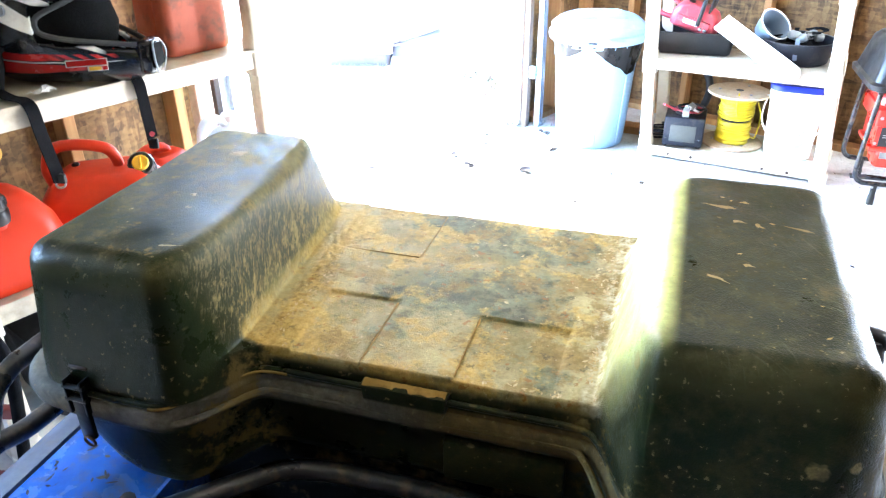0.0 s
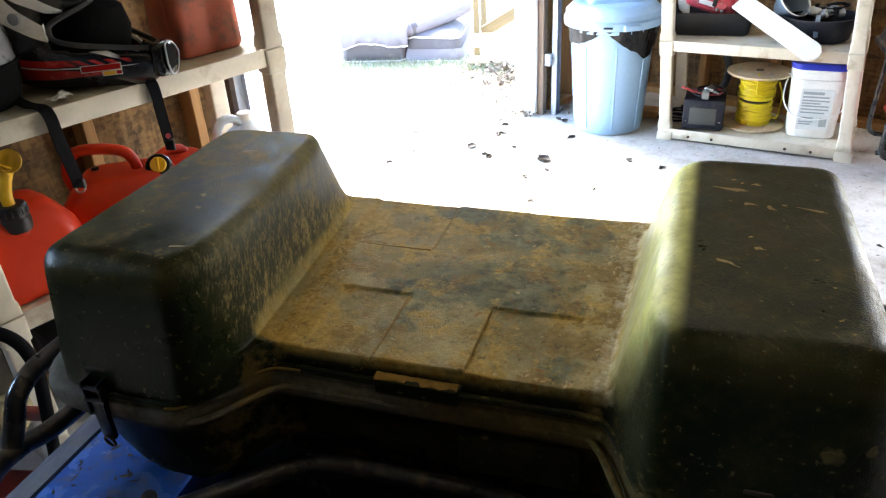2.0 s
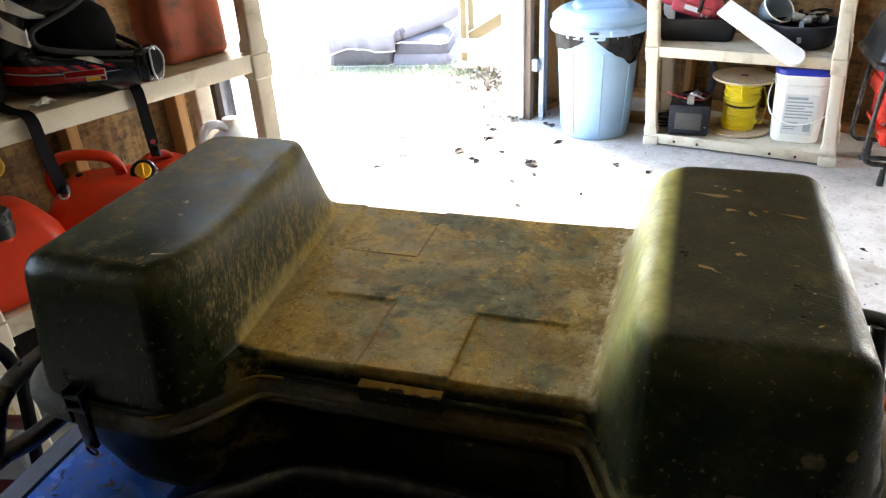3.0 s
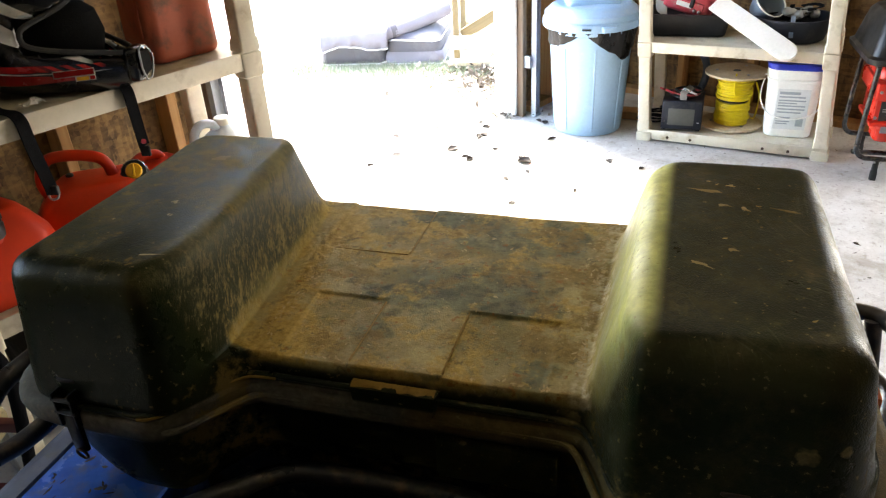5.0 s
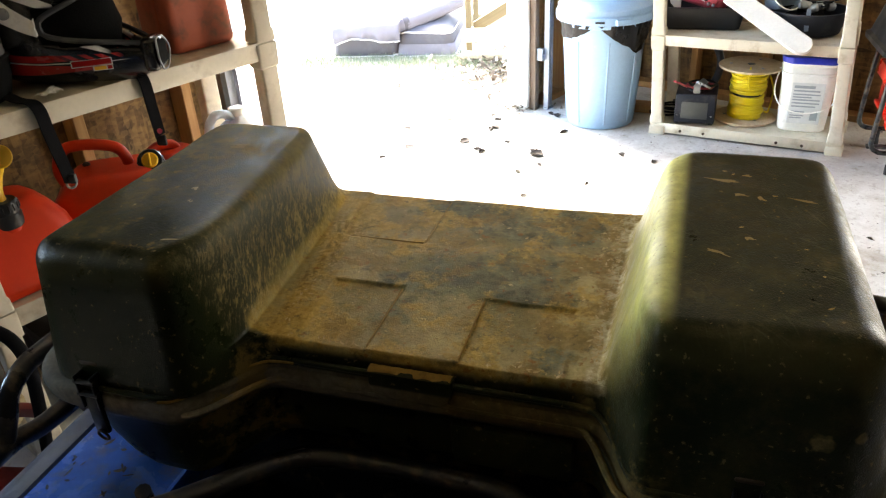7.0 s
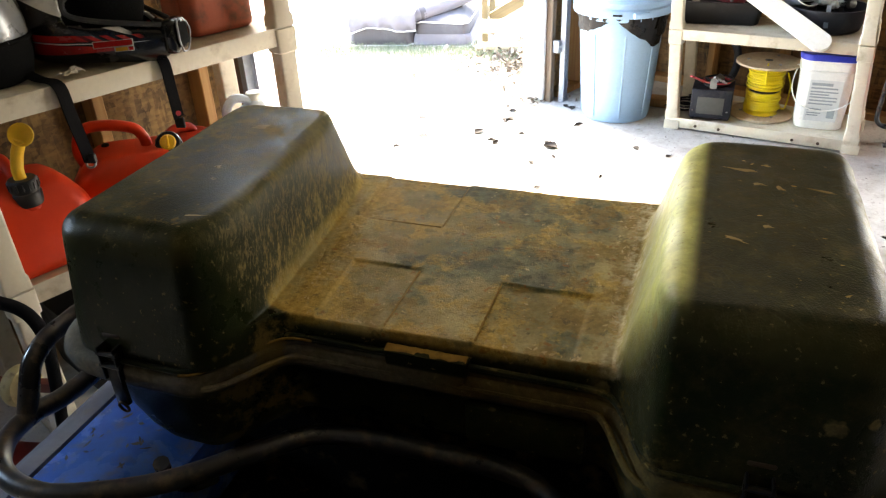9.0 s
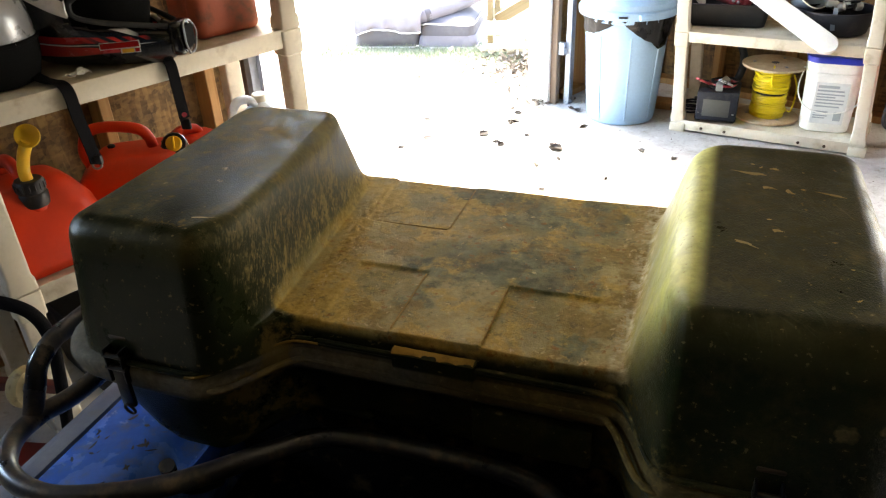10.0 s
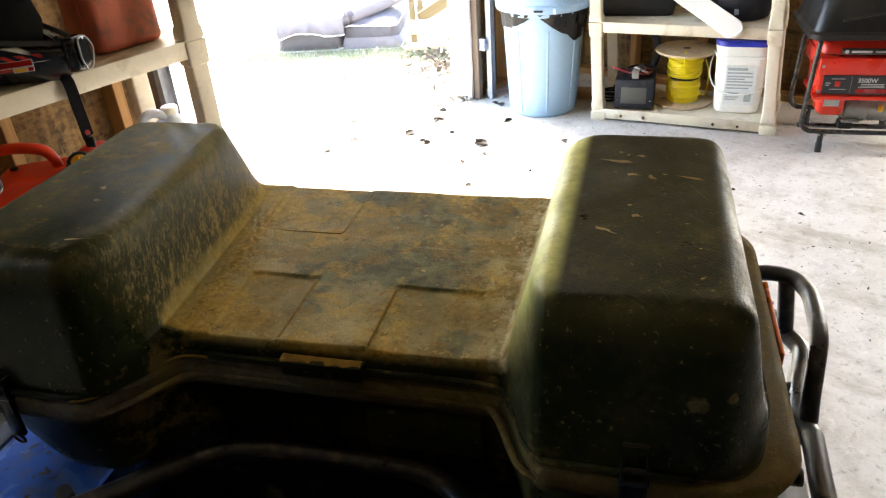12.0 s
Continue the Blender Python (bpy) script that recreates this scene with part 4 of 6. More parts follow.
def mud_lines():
    """Dried mud caught along the steps of the sunk panels."""
    bm, rng = bmesh.new(), random.Random(14)
    for (ax, ay), (bx, by), w in (((-0.072, -0.086), (-0.072, 0.046), 0.0013), ((0.045, -0.086), (0.045, 0.042), 0.0016), ((-0.083, 0.180), (-0.083, 0.318), 0.0008), ((-0.204, 0.175), (-0.086, 0.175), 0.0015)):
        n = 34
        rows = []
        d = Vector((bx - ax, by - ay, 0)).normalized()
        s = Vector((-d.y, d.x, 0))
        for i in range(n + 1):
            c = Vector((lerp(ax, bx, i / n), lerp(ay, by, i / n), Z0 + HS))
            h = w * rng.uniform(0.25, 1.15)
            rows.append([bm.verts.new(c + s * a + Vector((0, 0, b))) for a, b in ((h + 0.0006, -0.0032), (h, 0.0002), (0.0, 0.0006), (-h, 0.0002), (-h - 0.0006, -0.0032))])
        for a, b in zip(rows, rows[1:]):
            for i in range(4):
                bm.faces.new((a[i], a[i + 1], b[i + 1], b[i]))
    ob = part("mud_lines", bm, OCHRE)
    ob.matrix_world = BOXPOSE
    return tagged(ob, "ochre mud dried along the moulded panel edges", "mud lines", kind="stuff")


mud_lines()
T = Z0 + HP + 0.0020
smears("mud_smears", ((0.349, 0.002, T, 0.008, 0.005, 10), (0.318, -0.035, T, 0.018, 0.004, -28), (0.344, 0.110, T, 0.011, 0.005, 0), (0.366, 0.103, T, 0.006, 0.009, 20), (0.322, 0.150, T, 0.034, 0.005, -10),
                      (0.408, 0.108, T, 0.030, 0.003, -16), (0.412, 0.200, T - 0.003, 0.007, 0.014, 30), (0.352, 0.172, T - 0.002, 0.012, 0.005, 8), (0.318, 0.21, T - 0.004, 0.005, 0.004, 0), (0.385, 0.22, T - 0.005, 0.006, 0.004, 0),
                      (-0.335, 0.0, T, 0.008, 0.006, 0), (-0.36, 0.150, T - 0.001, 0.026, 0.010, 15), (-0.28, -0.128, T - 0.001, 0.02, 0.002, 12)),
       "ochre smears of dried mud on the box's humps")


def wheel(parent, x, y):
    w = part("wheel", lathe([(0.075, -0.05), (0.155, -0.055), (0.16, 0.0), (0.155, 0.055), (0.075, 0.05)], 28), STEEL, parent)
    w.matrix_local = pose(x, y, 0.30, 0, 90, 0)
    prof = [(0.16, -0.10), (0.22, -0.125), (0.275, -0.115), (0.298, -0.07), (0.30, 0.0), (0.298, 0.07), (0.275, 0.115), (0.22, 0.125), (0.16, 0.10)]
    part("tyre", lathe(prof, 40, caps=False), RUBBER, w)
    for k in range(18):
        a = 2 * math.pi * k / 18
        lug = block((-0.012, -0.10 + 0.05 * (k % 2), 0.285), (0.012, 0.05 + 0.05 * (k % 2), 0.315), 0.004, 1)
        bmesh.ops.transform(lug, matrix=pose(0, 0, 0, 90, 0, 0), verts=lug.verts)
        bmesh.ops.transform(lug, matrix=pose(0, 0, 0, 0, 0, math.degrees(a)), verts=lug.verts)
        part("tread_lug", lug, RUBBER, w)
    return w


INNER = ((0.378, 0.45), (0.370, 0.60), (0.366, 0.660), (0.372, 0.672), (0.382, 0.668), (0.400, 0.674), (0.425, 0.694), (0.47, 0.699), (0.53, 0.693), (0.567, 0.687), (0.5705, 0.681), (0.570, 0.672))
OUTER = ((0.5715, 0.672), (0.572, 0.681), (0.575, 0.687), (0.60, 0.683), (0.632, 0.668), (0.645, 0.640), (0.648, 0.60), (0.640, 0.600), (0.632, 0.64), (0.60, 0.672))


def fender_mesh(sgn, section):
    """Rear fender along its section: a broad crowned shelf, or the turned-down outer lip beyond the groove."""
    bm = bmesh.new()
    rows = []
    for i in range(33):
        y = lerp(-0.62, 0.36, i / 32)
        crown = -0.05 * max(0, (-0.30 - y) / 0.32) ** 2 - 0.04 * max(0, (y - 0.22) / 0.14) ** 2
        row = []
        for x, z in section:
            row.append(bm.verts.new((sgn * x, y, z + crown)))
        rows.append(row)
    for a, b in zip(rows, rows[1:]):
        for i in range(len(a) - 1):
            bm.faces.new((a[i], a[i + 1], b[i + 1], b[i]))
    return bm


def four_wheeler():
    v = thing("four_wheeler", pose(0.12, 1.27, 0, 0, 0, -11.8), "blue four-wheeler with a tubular black rear rack, muddy", "four-wheeler")
    for s in (-1, 1):
        f = part("fender", fender_mesh(s, INNER), BLUE, v, "scuffed glossy blue plastic rear fender")
        part("fender_lip", fender_mesh(s, OUTER), BLUEDUST, f, "dusty turned-down outer lip")
    part("rear_body", block((-0.375, -0.95, 0.25), (0.375, 0.34, 0.56), 0.02, 3), UNDER, v)
    # added block: closes the gap so no door light leaks under the box
    part("light_block", block((-0.36, -0.035, 0.555), (0.36, 0.33, 0.752), 0.02, 3), UNDER, v, "black mud-caked block added under the rack to stop door light")
    # seat end, mud-splashed
    seat = rounded_stack([(0.60, 0.30, 0.55, 0.06), (0.66, 0.34, 0.60, 0.08), (0.70, 0.33, 0.60, 0.09), (0.725, 0.29, 0.56, 0.09), (0.735, 0.20, 0.46, 0.08)])
    bmesh.ops.translate(seat, verts=seat.verts, vec=(0, -0.52, 0))
    part("seat", seat, UNDER, v, "black mud-splashed seat")
    part("axle_housing", tube([(-0.42, 0.02, 0.30), (0, 0.02, 0.30), (0.42, 0.02, 0.30)], 0.04, 12, 2), CASTING, v)
    for s in (-1, 1):
        part("suspension_arm", tube([(s * 0.10, -0.25, 0.44), (s * 0.25, -0.1, 0.36), (s * 0.40, 0.02, 0.30)], 0.02, 10, 4), TUBE, v)
        wheel(v, s * 0.50, 0.02)
    # front end, under and behind the rider's place
    part("engine_body", block((-0.18, -1.35, 0.30), (0.18, -0.96, 0.60), 0.05, 3), BLACK, v)
    for s in (-1, 1):
        wheel(v, s * 0.50, -1.22)
    part("front_axle", tube([(-0.42, -1.22, 0.30), (0, -1.22, 0.32), (0.42, -1.22, 0.30)], 0.03, 10, 2), CASTING, v)
    r = 0.0145
    part("rack_bar", tube([(-0.552, 0.40, 0.772), (-0.552, 0.10, 0.772), (-0.553, -0.12, 0.773), (-0.566, -0.19, 0.778), (-0.560, -0.245, 0.780), (-0.525, -0.290, 0.780), (-0.465, -0.310, 0.780), (-0.40, -0.300, 0.779),
                           (-0.30, -0.245, 0.775), (-0.205, -0.150, 0.770), (-0.14, -0.100, 0.767), (0, -0.088, 0.765), (0.14, -0.100, 0.767), (0.22, -0.160, 0.770), (0.32, -0.245, 0.775),
                           (0.42, -0.290, 0.779), (0.52, -0.29, 0.780), (0.590, -0.22, 0.780), (0.614, -0.10, 0.776), (0.619, -0.023, 0.775), (0.622, 0.048, 0.775)], r, 14, 6), TUBE, v, "bent black steel tube with scuffs and mud")
    part("rack_bar", tube([(0.622, 0.048, 0.775), (0.612, 0.099, 0.774), (0.622, 0.160, 0.775), (0.634, 0.205, 0.777), (0.636, 0.232, 0.778), (0.622, 0.268, 0.778), (0.600, 0.33, 0.775), (0.585, 0.40, 0.772)], r * 0.95, 14, 6), TUBE, v, "bent black steel tube with scuffs and mud")
    part("rack_hoop", tube([(0.620, 0.070, 0.782), (0.620, 0.083, 0.812), (0.624, 0.108, 0.848), (0.630, 0.140, 0.866), (0.633, 0.190, 0.871), (0.633, 0.242, 0.872), (0.616, 0.282, 0.872), (0.578, 0.298, 0.868), (0.54, 0.31, 0.845), (0.50, 0.32, 0.78)], r * 0.84, 14, 8), TUBE, v, "bent black steel side hoop")
    part("rack_strut", tube([(0.608, 0.276, 0.870), (0.614, 0.270, 0.82), (0.618, 0.267, 0.785)], r * 0.85, 12, 3), TUBE, v)
    part("rack_lug", block((0.575, 0.035, 0.768), (0.612, 0.075, 0.776), 0.003), TUBE, v, "flat welded steel lug")
    for y in (0.140, 0.118):
        part("rack_bolt", tube([(0.590, y, 0.776), (0.612, y, 0.776)], 0.009, 10, 1), RUSTY, v)
    part("rack_hoop", tube([(-0.568, -0.20, 0.785), (-0.572, -0.180, 0.815), (-0.574, -0.160, 0.845), (-0.575, -0.125, 0.862), (-0.575, -0.085, 0.864), (-0.575, 0.0, 0.864), (-0.575, 0.25, 0.864), (-0.572, 0.33, 0.85), (-0.56, 0.37, 0.785)], r, 14, 8), TUBE, v, "bent black steel side hoop")
    for y in (-0.02, 0.26):
        part("rack_crossbar", tube([(-0.552, y, 0.768), (0.0, y, 0.768), (0.60, y, 0.768)], 0.012, 10, 2), TUBE, v)
    for s, x in ((-1, -0.33), (1, 0.36)):
        part("rack_stay", tube([(x, -0.215, 0.770), (x + s * 0.01, -0.20, 0.72), (x + s * 0.005, -0.17, 0.68), (x, -0.13, 0.655)], 0.011, 10, 5), TUBE, v, "muddy bent rack stay")
        part("rack_stay", tube([(x, 0.26, 0.765), (x, 0.25, 0.70), (x, 0.24, 0.655)], 0.011, 10, 4), TUBE, v)
    part("tail_light", block((0.47, -0.30, 0.62), (0.57, -0.24, 0.672), 0.012, 3), TAILRED, v, "red tail light lens")
    return v


four_wheeler()


fender_litter = part("fender_litter", flakes(26, lambda r: (r.uniform(-0.545, -0.42), r.gauss(-0.17, 0.05)), 0.008, 91, 0.700, 0.3, 0.001), LEAVES)
fender_litter.matrix_world = pose(0.12, 1.27, 0, 0, 0, -11.8)
tagged(fender_litter, "dark crumbs of leaf lying on the blue fender", "leaf bits", kind="stuff")


# ---- resin shelving ----
def post(parent, x, y, z0, z1, lean=0.0):
    bm = rounded_stack([(z0, 0.072, 0.060, 0.008), (z0 + 0.030, 0.070, 0.058, 0.008), (z0 + 0.036, 0.062, 0.050, 0.007), (z1 - 0.075, 0.060, 0.050, 0.007), (z1 - 0.07, 0.072, 0.060, 0.008), (z1, 0.074, 0.062, 0.008)], 3)
    bmesh.ops.translate(bm, verts=bm.verts, vec=(x, y, 0))
    for v in bm.verts:
        v.co.x += lean * v.co.z
    return part("post", bm, RESIN, parent)


def tier(parent, z, w, d, dx=0.0):
    """A shelf tray with a deep lip and corner sockets; z is its top."""
    lv = [(z - 0.012, w - 0.02, d - 0.02), (z - 0.048, w - 0.016, d - 0.016), (z - 0.050, w - 0.003, d - 0.003), (z - 0.047, w, d), (z, w, d), (z + 0.003, w - 0.003, d - 0.003), (z + 0.003, w - 0.013, d - 0.013), (z, w - 0.020, d - 0.020)]
    bm = rounded_stack([(a, b, c, 0.006) for a, b, c in lv], 2)
    bmesh.ops.translate(bm, verts=bm.verts, vec=(w / 2 + dx, d / 2, 0))
    return part("shelf_tray", bm, RESIN, parent)


def shelving(m, w, d, tops, label, lean=0.0):
    s = thing("shelving_unit", m, label, "shelving")
    for k, z in enumerate(tops):
        tray = tier(s, z, w, d, lean * z)
        if k == 0:
            for x in (0.16, 0.28, w - 0.30, w - 0.18):
                b = lathe([(0.008, 0), (0.008, 0.004), (0.005, 0.007)], 8)
                bmesh.ops.transform(b, matrix=pose(x, 0.0, z - 0.030, 90, 0, 0), verts=b.verts)
                part("screw", b, RUSTY, tray, "rusty screw head")
        lo = 0.0 if k == 0 else tops[k - 1] + 0.004
        hi = z - 0.063
        for x in (0.034, w - 0.034):
            for y in (0.024, d - 0.024):
                if hi - lo > 0.12:
                    post(s, x, y, lo, hi + 0.061, lean)
                else:
                    part("foot", block((x - 0.040, y - 0.031, 0), (x + 0.040, y + 0.031, z - 0.013), 0.004), RESIN, s)
    for x in (0.034, w - 0.034):
        for y in (0.024, d - 0.024):
            post(s, x, y, tops[-1] + 0.004, tops[-1] + 0.40, lean)
    return s


RYAW = -22.9
RM = pose(0.938, 4.408, 0, 0, 0, RYAW)
shelving(RM, 0.940, 0.40, (0.062, 0.530), "cream resin shelving unit with tools and pails, dusty", -0.065)
LYAW = 55.4
LM = pose(-1.058, 1.847, 0, 0, 0, LYAW)
shelving(LM, 0.992, 0.40, (0.062, 0.515, 0.985), "cream resin shelving unit holding fuel cans and helmets")


# ---- beside the doorway ----
def trash_can():
    t = thing("trash_can", pose(0.688, 4.645, 0.0, 0, 0, -10) @ Matrix.Diagonal((0.95, 0.95, 1, 1)), "pale blue plastic trash can with a lid and black bag", "trash can")
    prof = [(0.178, 0.0), (0.193, 0.004), (0.198, 0.02), (0.211, 0.20), (0.224, 0.40), (0.235, 0.56), (0.249, 0.565), (0.252, 0.60), (0.244, 0.605), (0.232, 0.60), (0.19, 0.05), (0.0, 0.03)]
    bm = lathe(prof[:-1], 48)
    part("bin", bm, PALEBLUE, t)
    for k in range(8):
        a = 2 * math.pi * k / 8 + 0.2
        m = pose(0, 0, 0, 0, 0, math.degrees(a))
        rb = loft([[m @ Vector(p) for p in ((r - 0.004, -0.008, z), (r + 0.005, -0.004, z), (r + 0.005, 0.004, z), (r - 0.004, 0.008, z))] for r, z in ((0.199, 0.03), (0.2105, 0.20), (0.2235, 0.40), (0.2300, 0.49))])
        part("rib", rb, PALEBLUE, t)
    # bag turned over the rim, hanging unevenly
    rng, loops, seg = random.Random(3), [], 64
    hang = [0.012 + 0.006 * math.sin(k * 0.9) + 0.155 * max(0, math.cos(2 * math.pi * k / seg + 0.62)) ** 3.5 + 0.10 * max(0, math.cos(2 * math.pi * k / seg + 2.55)) ** 4 + rng.uniform(-0.006, 0.010) for k in range(seg)]
    for f in (0.0, 0.15, 0.35, 0.6, 0.85, 1.0):
        loops.append([((0.258 - 0.016 * f + 0.006 * math.sin(k * 2.1 + f * 3) + rng.uniform(-0.003, 0.003)) * math.cos(2 * math.pi * k / seg),
                       (0.258 - 0.016 * f + 0.006 * math.sin(k * 2.1 + f * 3)) * math.sin(2 * math.pi * k / seg), 0.606 - f * hang[k]) for k in range(seg)])
    part("bag", loft(loops, False), BAG, t, "crumpled black bag hanging from under the lid", angle=80)
    lid = lathe([(0.260, 0.585), (0.276, 0.588), (0.279, 0.600), (0.278, 0.626), (0.270, 0.630), (0.266, 0.634), (0.268, 0.660), (0.258, 0.668), (0.232, 0.690), (0.205, 0.702), (0.190, 0.700), (0.09, 0.708), (0.01, 0.710)], 48)
    ld = part("lid", lid, PALEBLUE, t, "domed pale blue lid")
    boss = rounded_stack([(0.700, 0.30, 0.19, 0.03), (0.718, 0.29, 0.18, 0.035), (0.730, 0.27, 0.16, 0.04), (0.733, 0.22, 0.11, 0.03), (0.726, 0.20, 0.09, 0.03)])
    part("handle_boss", boss, PALEBLUE, ld, "raised moulded grip").matrix_local = pose(0, -0.03, -0.004, 0, 0, 14)
    for a in (25, 205):
        h = block((-0.045, 0.262, 0.592), (0.045, 0.302, 0.622), 0.008, 2)
        bmesh.ops.transform(h, matrix=pose(0, 0, 0, 0, 0, a), verts=h.verts)
        part("lid_clamp", h, PALEBLUE, ld)
    sl = block((-0.03, -0.2855, 0.603), (0.02, -0.276, 0.612), 0.001)
    part("slot", sl, DARKBOX, ld)
    return t


trash_can()


wb = part("wood_offcut", block((-0.07, -0.05, 0.0), (0.07, 0.05, 0.045), 0.004), STUD, smooth=False)
wb.matrix_world = pose(0.965, 4.78, 0.0, 0, 0, -20)
tagged(wb, "orange-brown wood offcut on the floor by the shelf", "wood block")


def battery_charger():
    c = thing("battery_charger", pose(1.150, 4.350, 0.0655, 0, 0, -15) @ Matrix.Diagonal((1.15, 1.05, 1.0, 1)), "dark battery charger with a grey meter face and cables", "battery charger")
    part("case", block((-0.09, 0.0, 0.008), (0.09, 0.20, 0.165), 0.006), DARKBOX, c)
    part("front_panel", block((-0.086, -0.004, 0.014), (0.086, -0.0005, 0.160), 0.002), DARKBOX, c)
    part("meter_face", block((-0.060, -0.0075, 0.034), (0.056, -0.0045, 0.125), 0.003), GREYFACE, c, "blank grey meter face")
    for x in (-0.076, 0.074):
        part("screw", lathe([(0.005, 0), (0.005, 0.003), (0.003, 0.004)], 8, centre=(x, -0.004, 0.05)), STEEL, c)
        part("foot", block((x - 0.010, 0.01, 0), (x + 0.010, 0.03, 0.008), 0.002), RUBBER, c)
    part("handle", tube([(0.0, 0.02, 0.163), (0.0, 0.022, 0.205), (0.02, 0.06, 0.215), (0.03, 0.12, 0.205), (0.03, 0.13, 0.163)], 0.01, 8, 5, flat=(0.03, 0.006)), CASTING, c, "grey strap handle")
    for s, mt in ((0, BLACK), (1, SAWRED), (2, BLACK)):
        pts = [(0.06 * math.cos(a * 1.1 + s) + 0.01 * s, 0.10 + 0.055 * math.sin(a * 1.1 + s), 0.172 + 0.012 * s + 0.003 * math.sin(a * 3)) for a in range(9)]
        part("cable", tube(pts, 0.006, 8, 6), mt, c, "coiled clamp cable")
    for x, mt in ((-0.05, SAWRED), (0.05, STEEL)):
        cl = tube([(x, 0.05, 0.19), (x - 0.03, 0.02, 0.215), (x - 0.05, 0.0, 0.23)], 0.008, 8, 4, flat=(0.018, 0.010))
        part("clamp", cl, mt, c)
    return c


battery_charger()


def wire_spool():
    s = thing("wire_spool", pose(1.435, 4.450, 0.0655, 0, 0, 20), "plywood spool wound with bright yellow wire", "wire spool")
    for z in (0.0, 0.278):
        f = part("flange", lathe([(0.155, z), (0.160, z + 0.002), (0.160, z + 0.012), (0.155, z + 0.014)], 48), SPOOLWOOD, s, "worn round plywood flange")
        part("hub_hole", lathe([(0.020, z + 0.0142), (0.020, z + 0.0152)], 16), BLACK, f)
        for k in range(3):
            a = k * 2.09 + 0.5
            part("bolt", lathe([(0.008, z + 0.0142), (0.008, z + 0.019), (0.005, z + 0.020)], 8, centre=(0.10 * math.cos(a), 0.10 * math.sin(a), 0)), STEEL, f)
    part("core", lathe([(0.075, 0.014), (0.075, 0.278)], 24), BLACK, s, "dark core of the spool")
    rng = random.Random(8)
    for layer in range(2):
        z0, z1 = (0.016, 0.134) if layer == 0 else (0.150, 0.268)
        turns = 15
        for k in range(turns):
            z = lerp(z0 + 0.004, z1 - 0.004, k / (turns - 1))
            r = 0.084 + rng.uniform(-0.004, 0.005)
            tilt = rng.uniform(-0.004, 0.004)
            pts = [((r + 0.002 * math.sin(3 * a + k)) * math.cos(a), (r + 0.002 * math.sin(3 * a + k)) * math.sin(a), z + tilt * math.sin(a)) for a in [2 * math.pi * i / 24 for i in range(25)]]
            part("wire_turn", tube(pts, 0.0052, 6, 1, ring=True), WIRE, s)
        part("winding", lathe([(0.080, z0), (0.083, z0 + 0.004), (0.083, z1 - 0.004), (0.080, z1)], 32), WIRE, s)
    part("loose_end", tube([(-0.06, -0.08, 0.286), (-0.063, -0.084, 0.302), (-0.068, -0.090, 0.270), (-0.062, -0.082, 0.22), (-0.052, -0.084, 0.185)], 0.0045, 8, 6), WIRE, s)
    part("loose_loop", tube([(0.09, -0.05, 0.23), (0.125, -0.04, 0.16), (0.135, -0.03, 0.09), (0.10, -0.06, 0.04), (0.06, -0.085, 0.05)], 0.0045, 8, 6), WIRE, s)
    return s


wire_spool()


def pail():
    p = thing("pail", pose(1.690, 4.330, 0.0655, 0, 0, -16), "white square plastic pail with a blue lid and printed label", "pail")
    part("bucket", rounded_stack([(0.0, 0.215, 0.215, 0.05), (0.006, 0.225, 0.225, 0.055), (0.285, 0.250, 0.250, 0.055), (0.288, 0.262, 0.262, 0.058), (0.300, 0.262, 0.262, 0.058), (0.303, 0.252, 0.252, 0.056), (0.335, 0.255, 0.255, 0.056), (0.338, 0.268, 0.268, 0.06), (0.352, 0.268, 0.268, 0.06)]), PAILWHITE, p)
    part("lid", rounded_stack([(0.352, 0.272, 0.272, 0.06), (0.355, 0.278, 0.278, 0.062), (0.378, 0.278, 0.278, 0.062), (0.384, 0.268, 0.268, 0.06), (0.384, 0.240, 0.240, 0.055), (0.378, 0.236, 0.236, 0.05)]), LIDBLUE, p, "deep blue snap-on lid")
    lb = part("label_sheet", block((-0.075, -0.1245, 0.05), (0.075, -0.121, 0.262), 0.001), PAPER, p, "pale printed label", smooth=False)
    lb.matrix_local = pose(0, 0.0095, 0, 2.4, 0, 0)
    rng = random.Random(4)
    for z, x0, x1, h in ((0.235, -0.065, 0.03, 0.014), (0.218, -0.065, 0.055, 0.008), (0.200, -0.065, 0.06, 0.007), (0.186, -0.065, 0.02, 0.007), (0.172, -0.065, 0.06, 0.007), (0.155, -0.065, 0.06, 0.007), (0.138, -0.065, 0.045, 0.007),
                         (0.105, -0.065, 0.00, 0.012), (0.090, -0.065, 0.00, 0.006), (0.078, -0.065, -0.01, 0.006)):
        part("print_line", block((x0, -0.1262, z), (x1, -0.1248, z + h), 0), INK, lb, smooth=False)
    part("print_block", block((0.028, -0.1262, 0.07), (0.062, -0.1248, 0.115), 0), INK, lb, smooth=False)
    part("bail", tube([(-0.135, 0.0, 0.29), (-0.150, -0.03, 0.23), (-0.145, -0.07, 0.17), (-0.10, -0.135, 0.125), (0.0, -0.150, 0.11), (0.10, -0.140, 0.14), (0.142, -0.07, 0.20), (0.135, 0.0, 0.29)], 0.0035, 8, 6), PAILWHITE, p, "white carrying handle hanging down")
    for s in (-1, 1):
        part("ear", lathe([(0.014, 0), (0.014, 0.008), (0.008, 0.010)], 12, centre=(s * 0.13, 0, 0.285)), PAILWHITE, p)
    return p


pail()


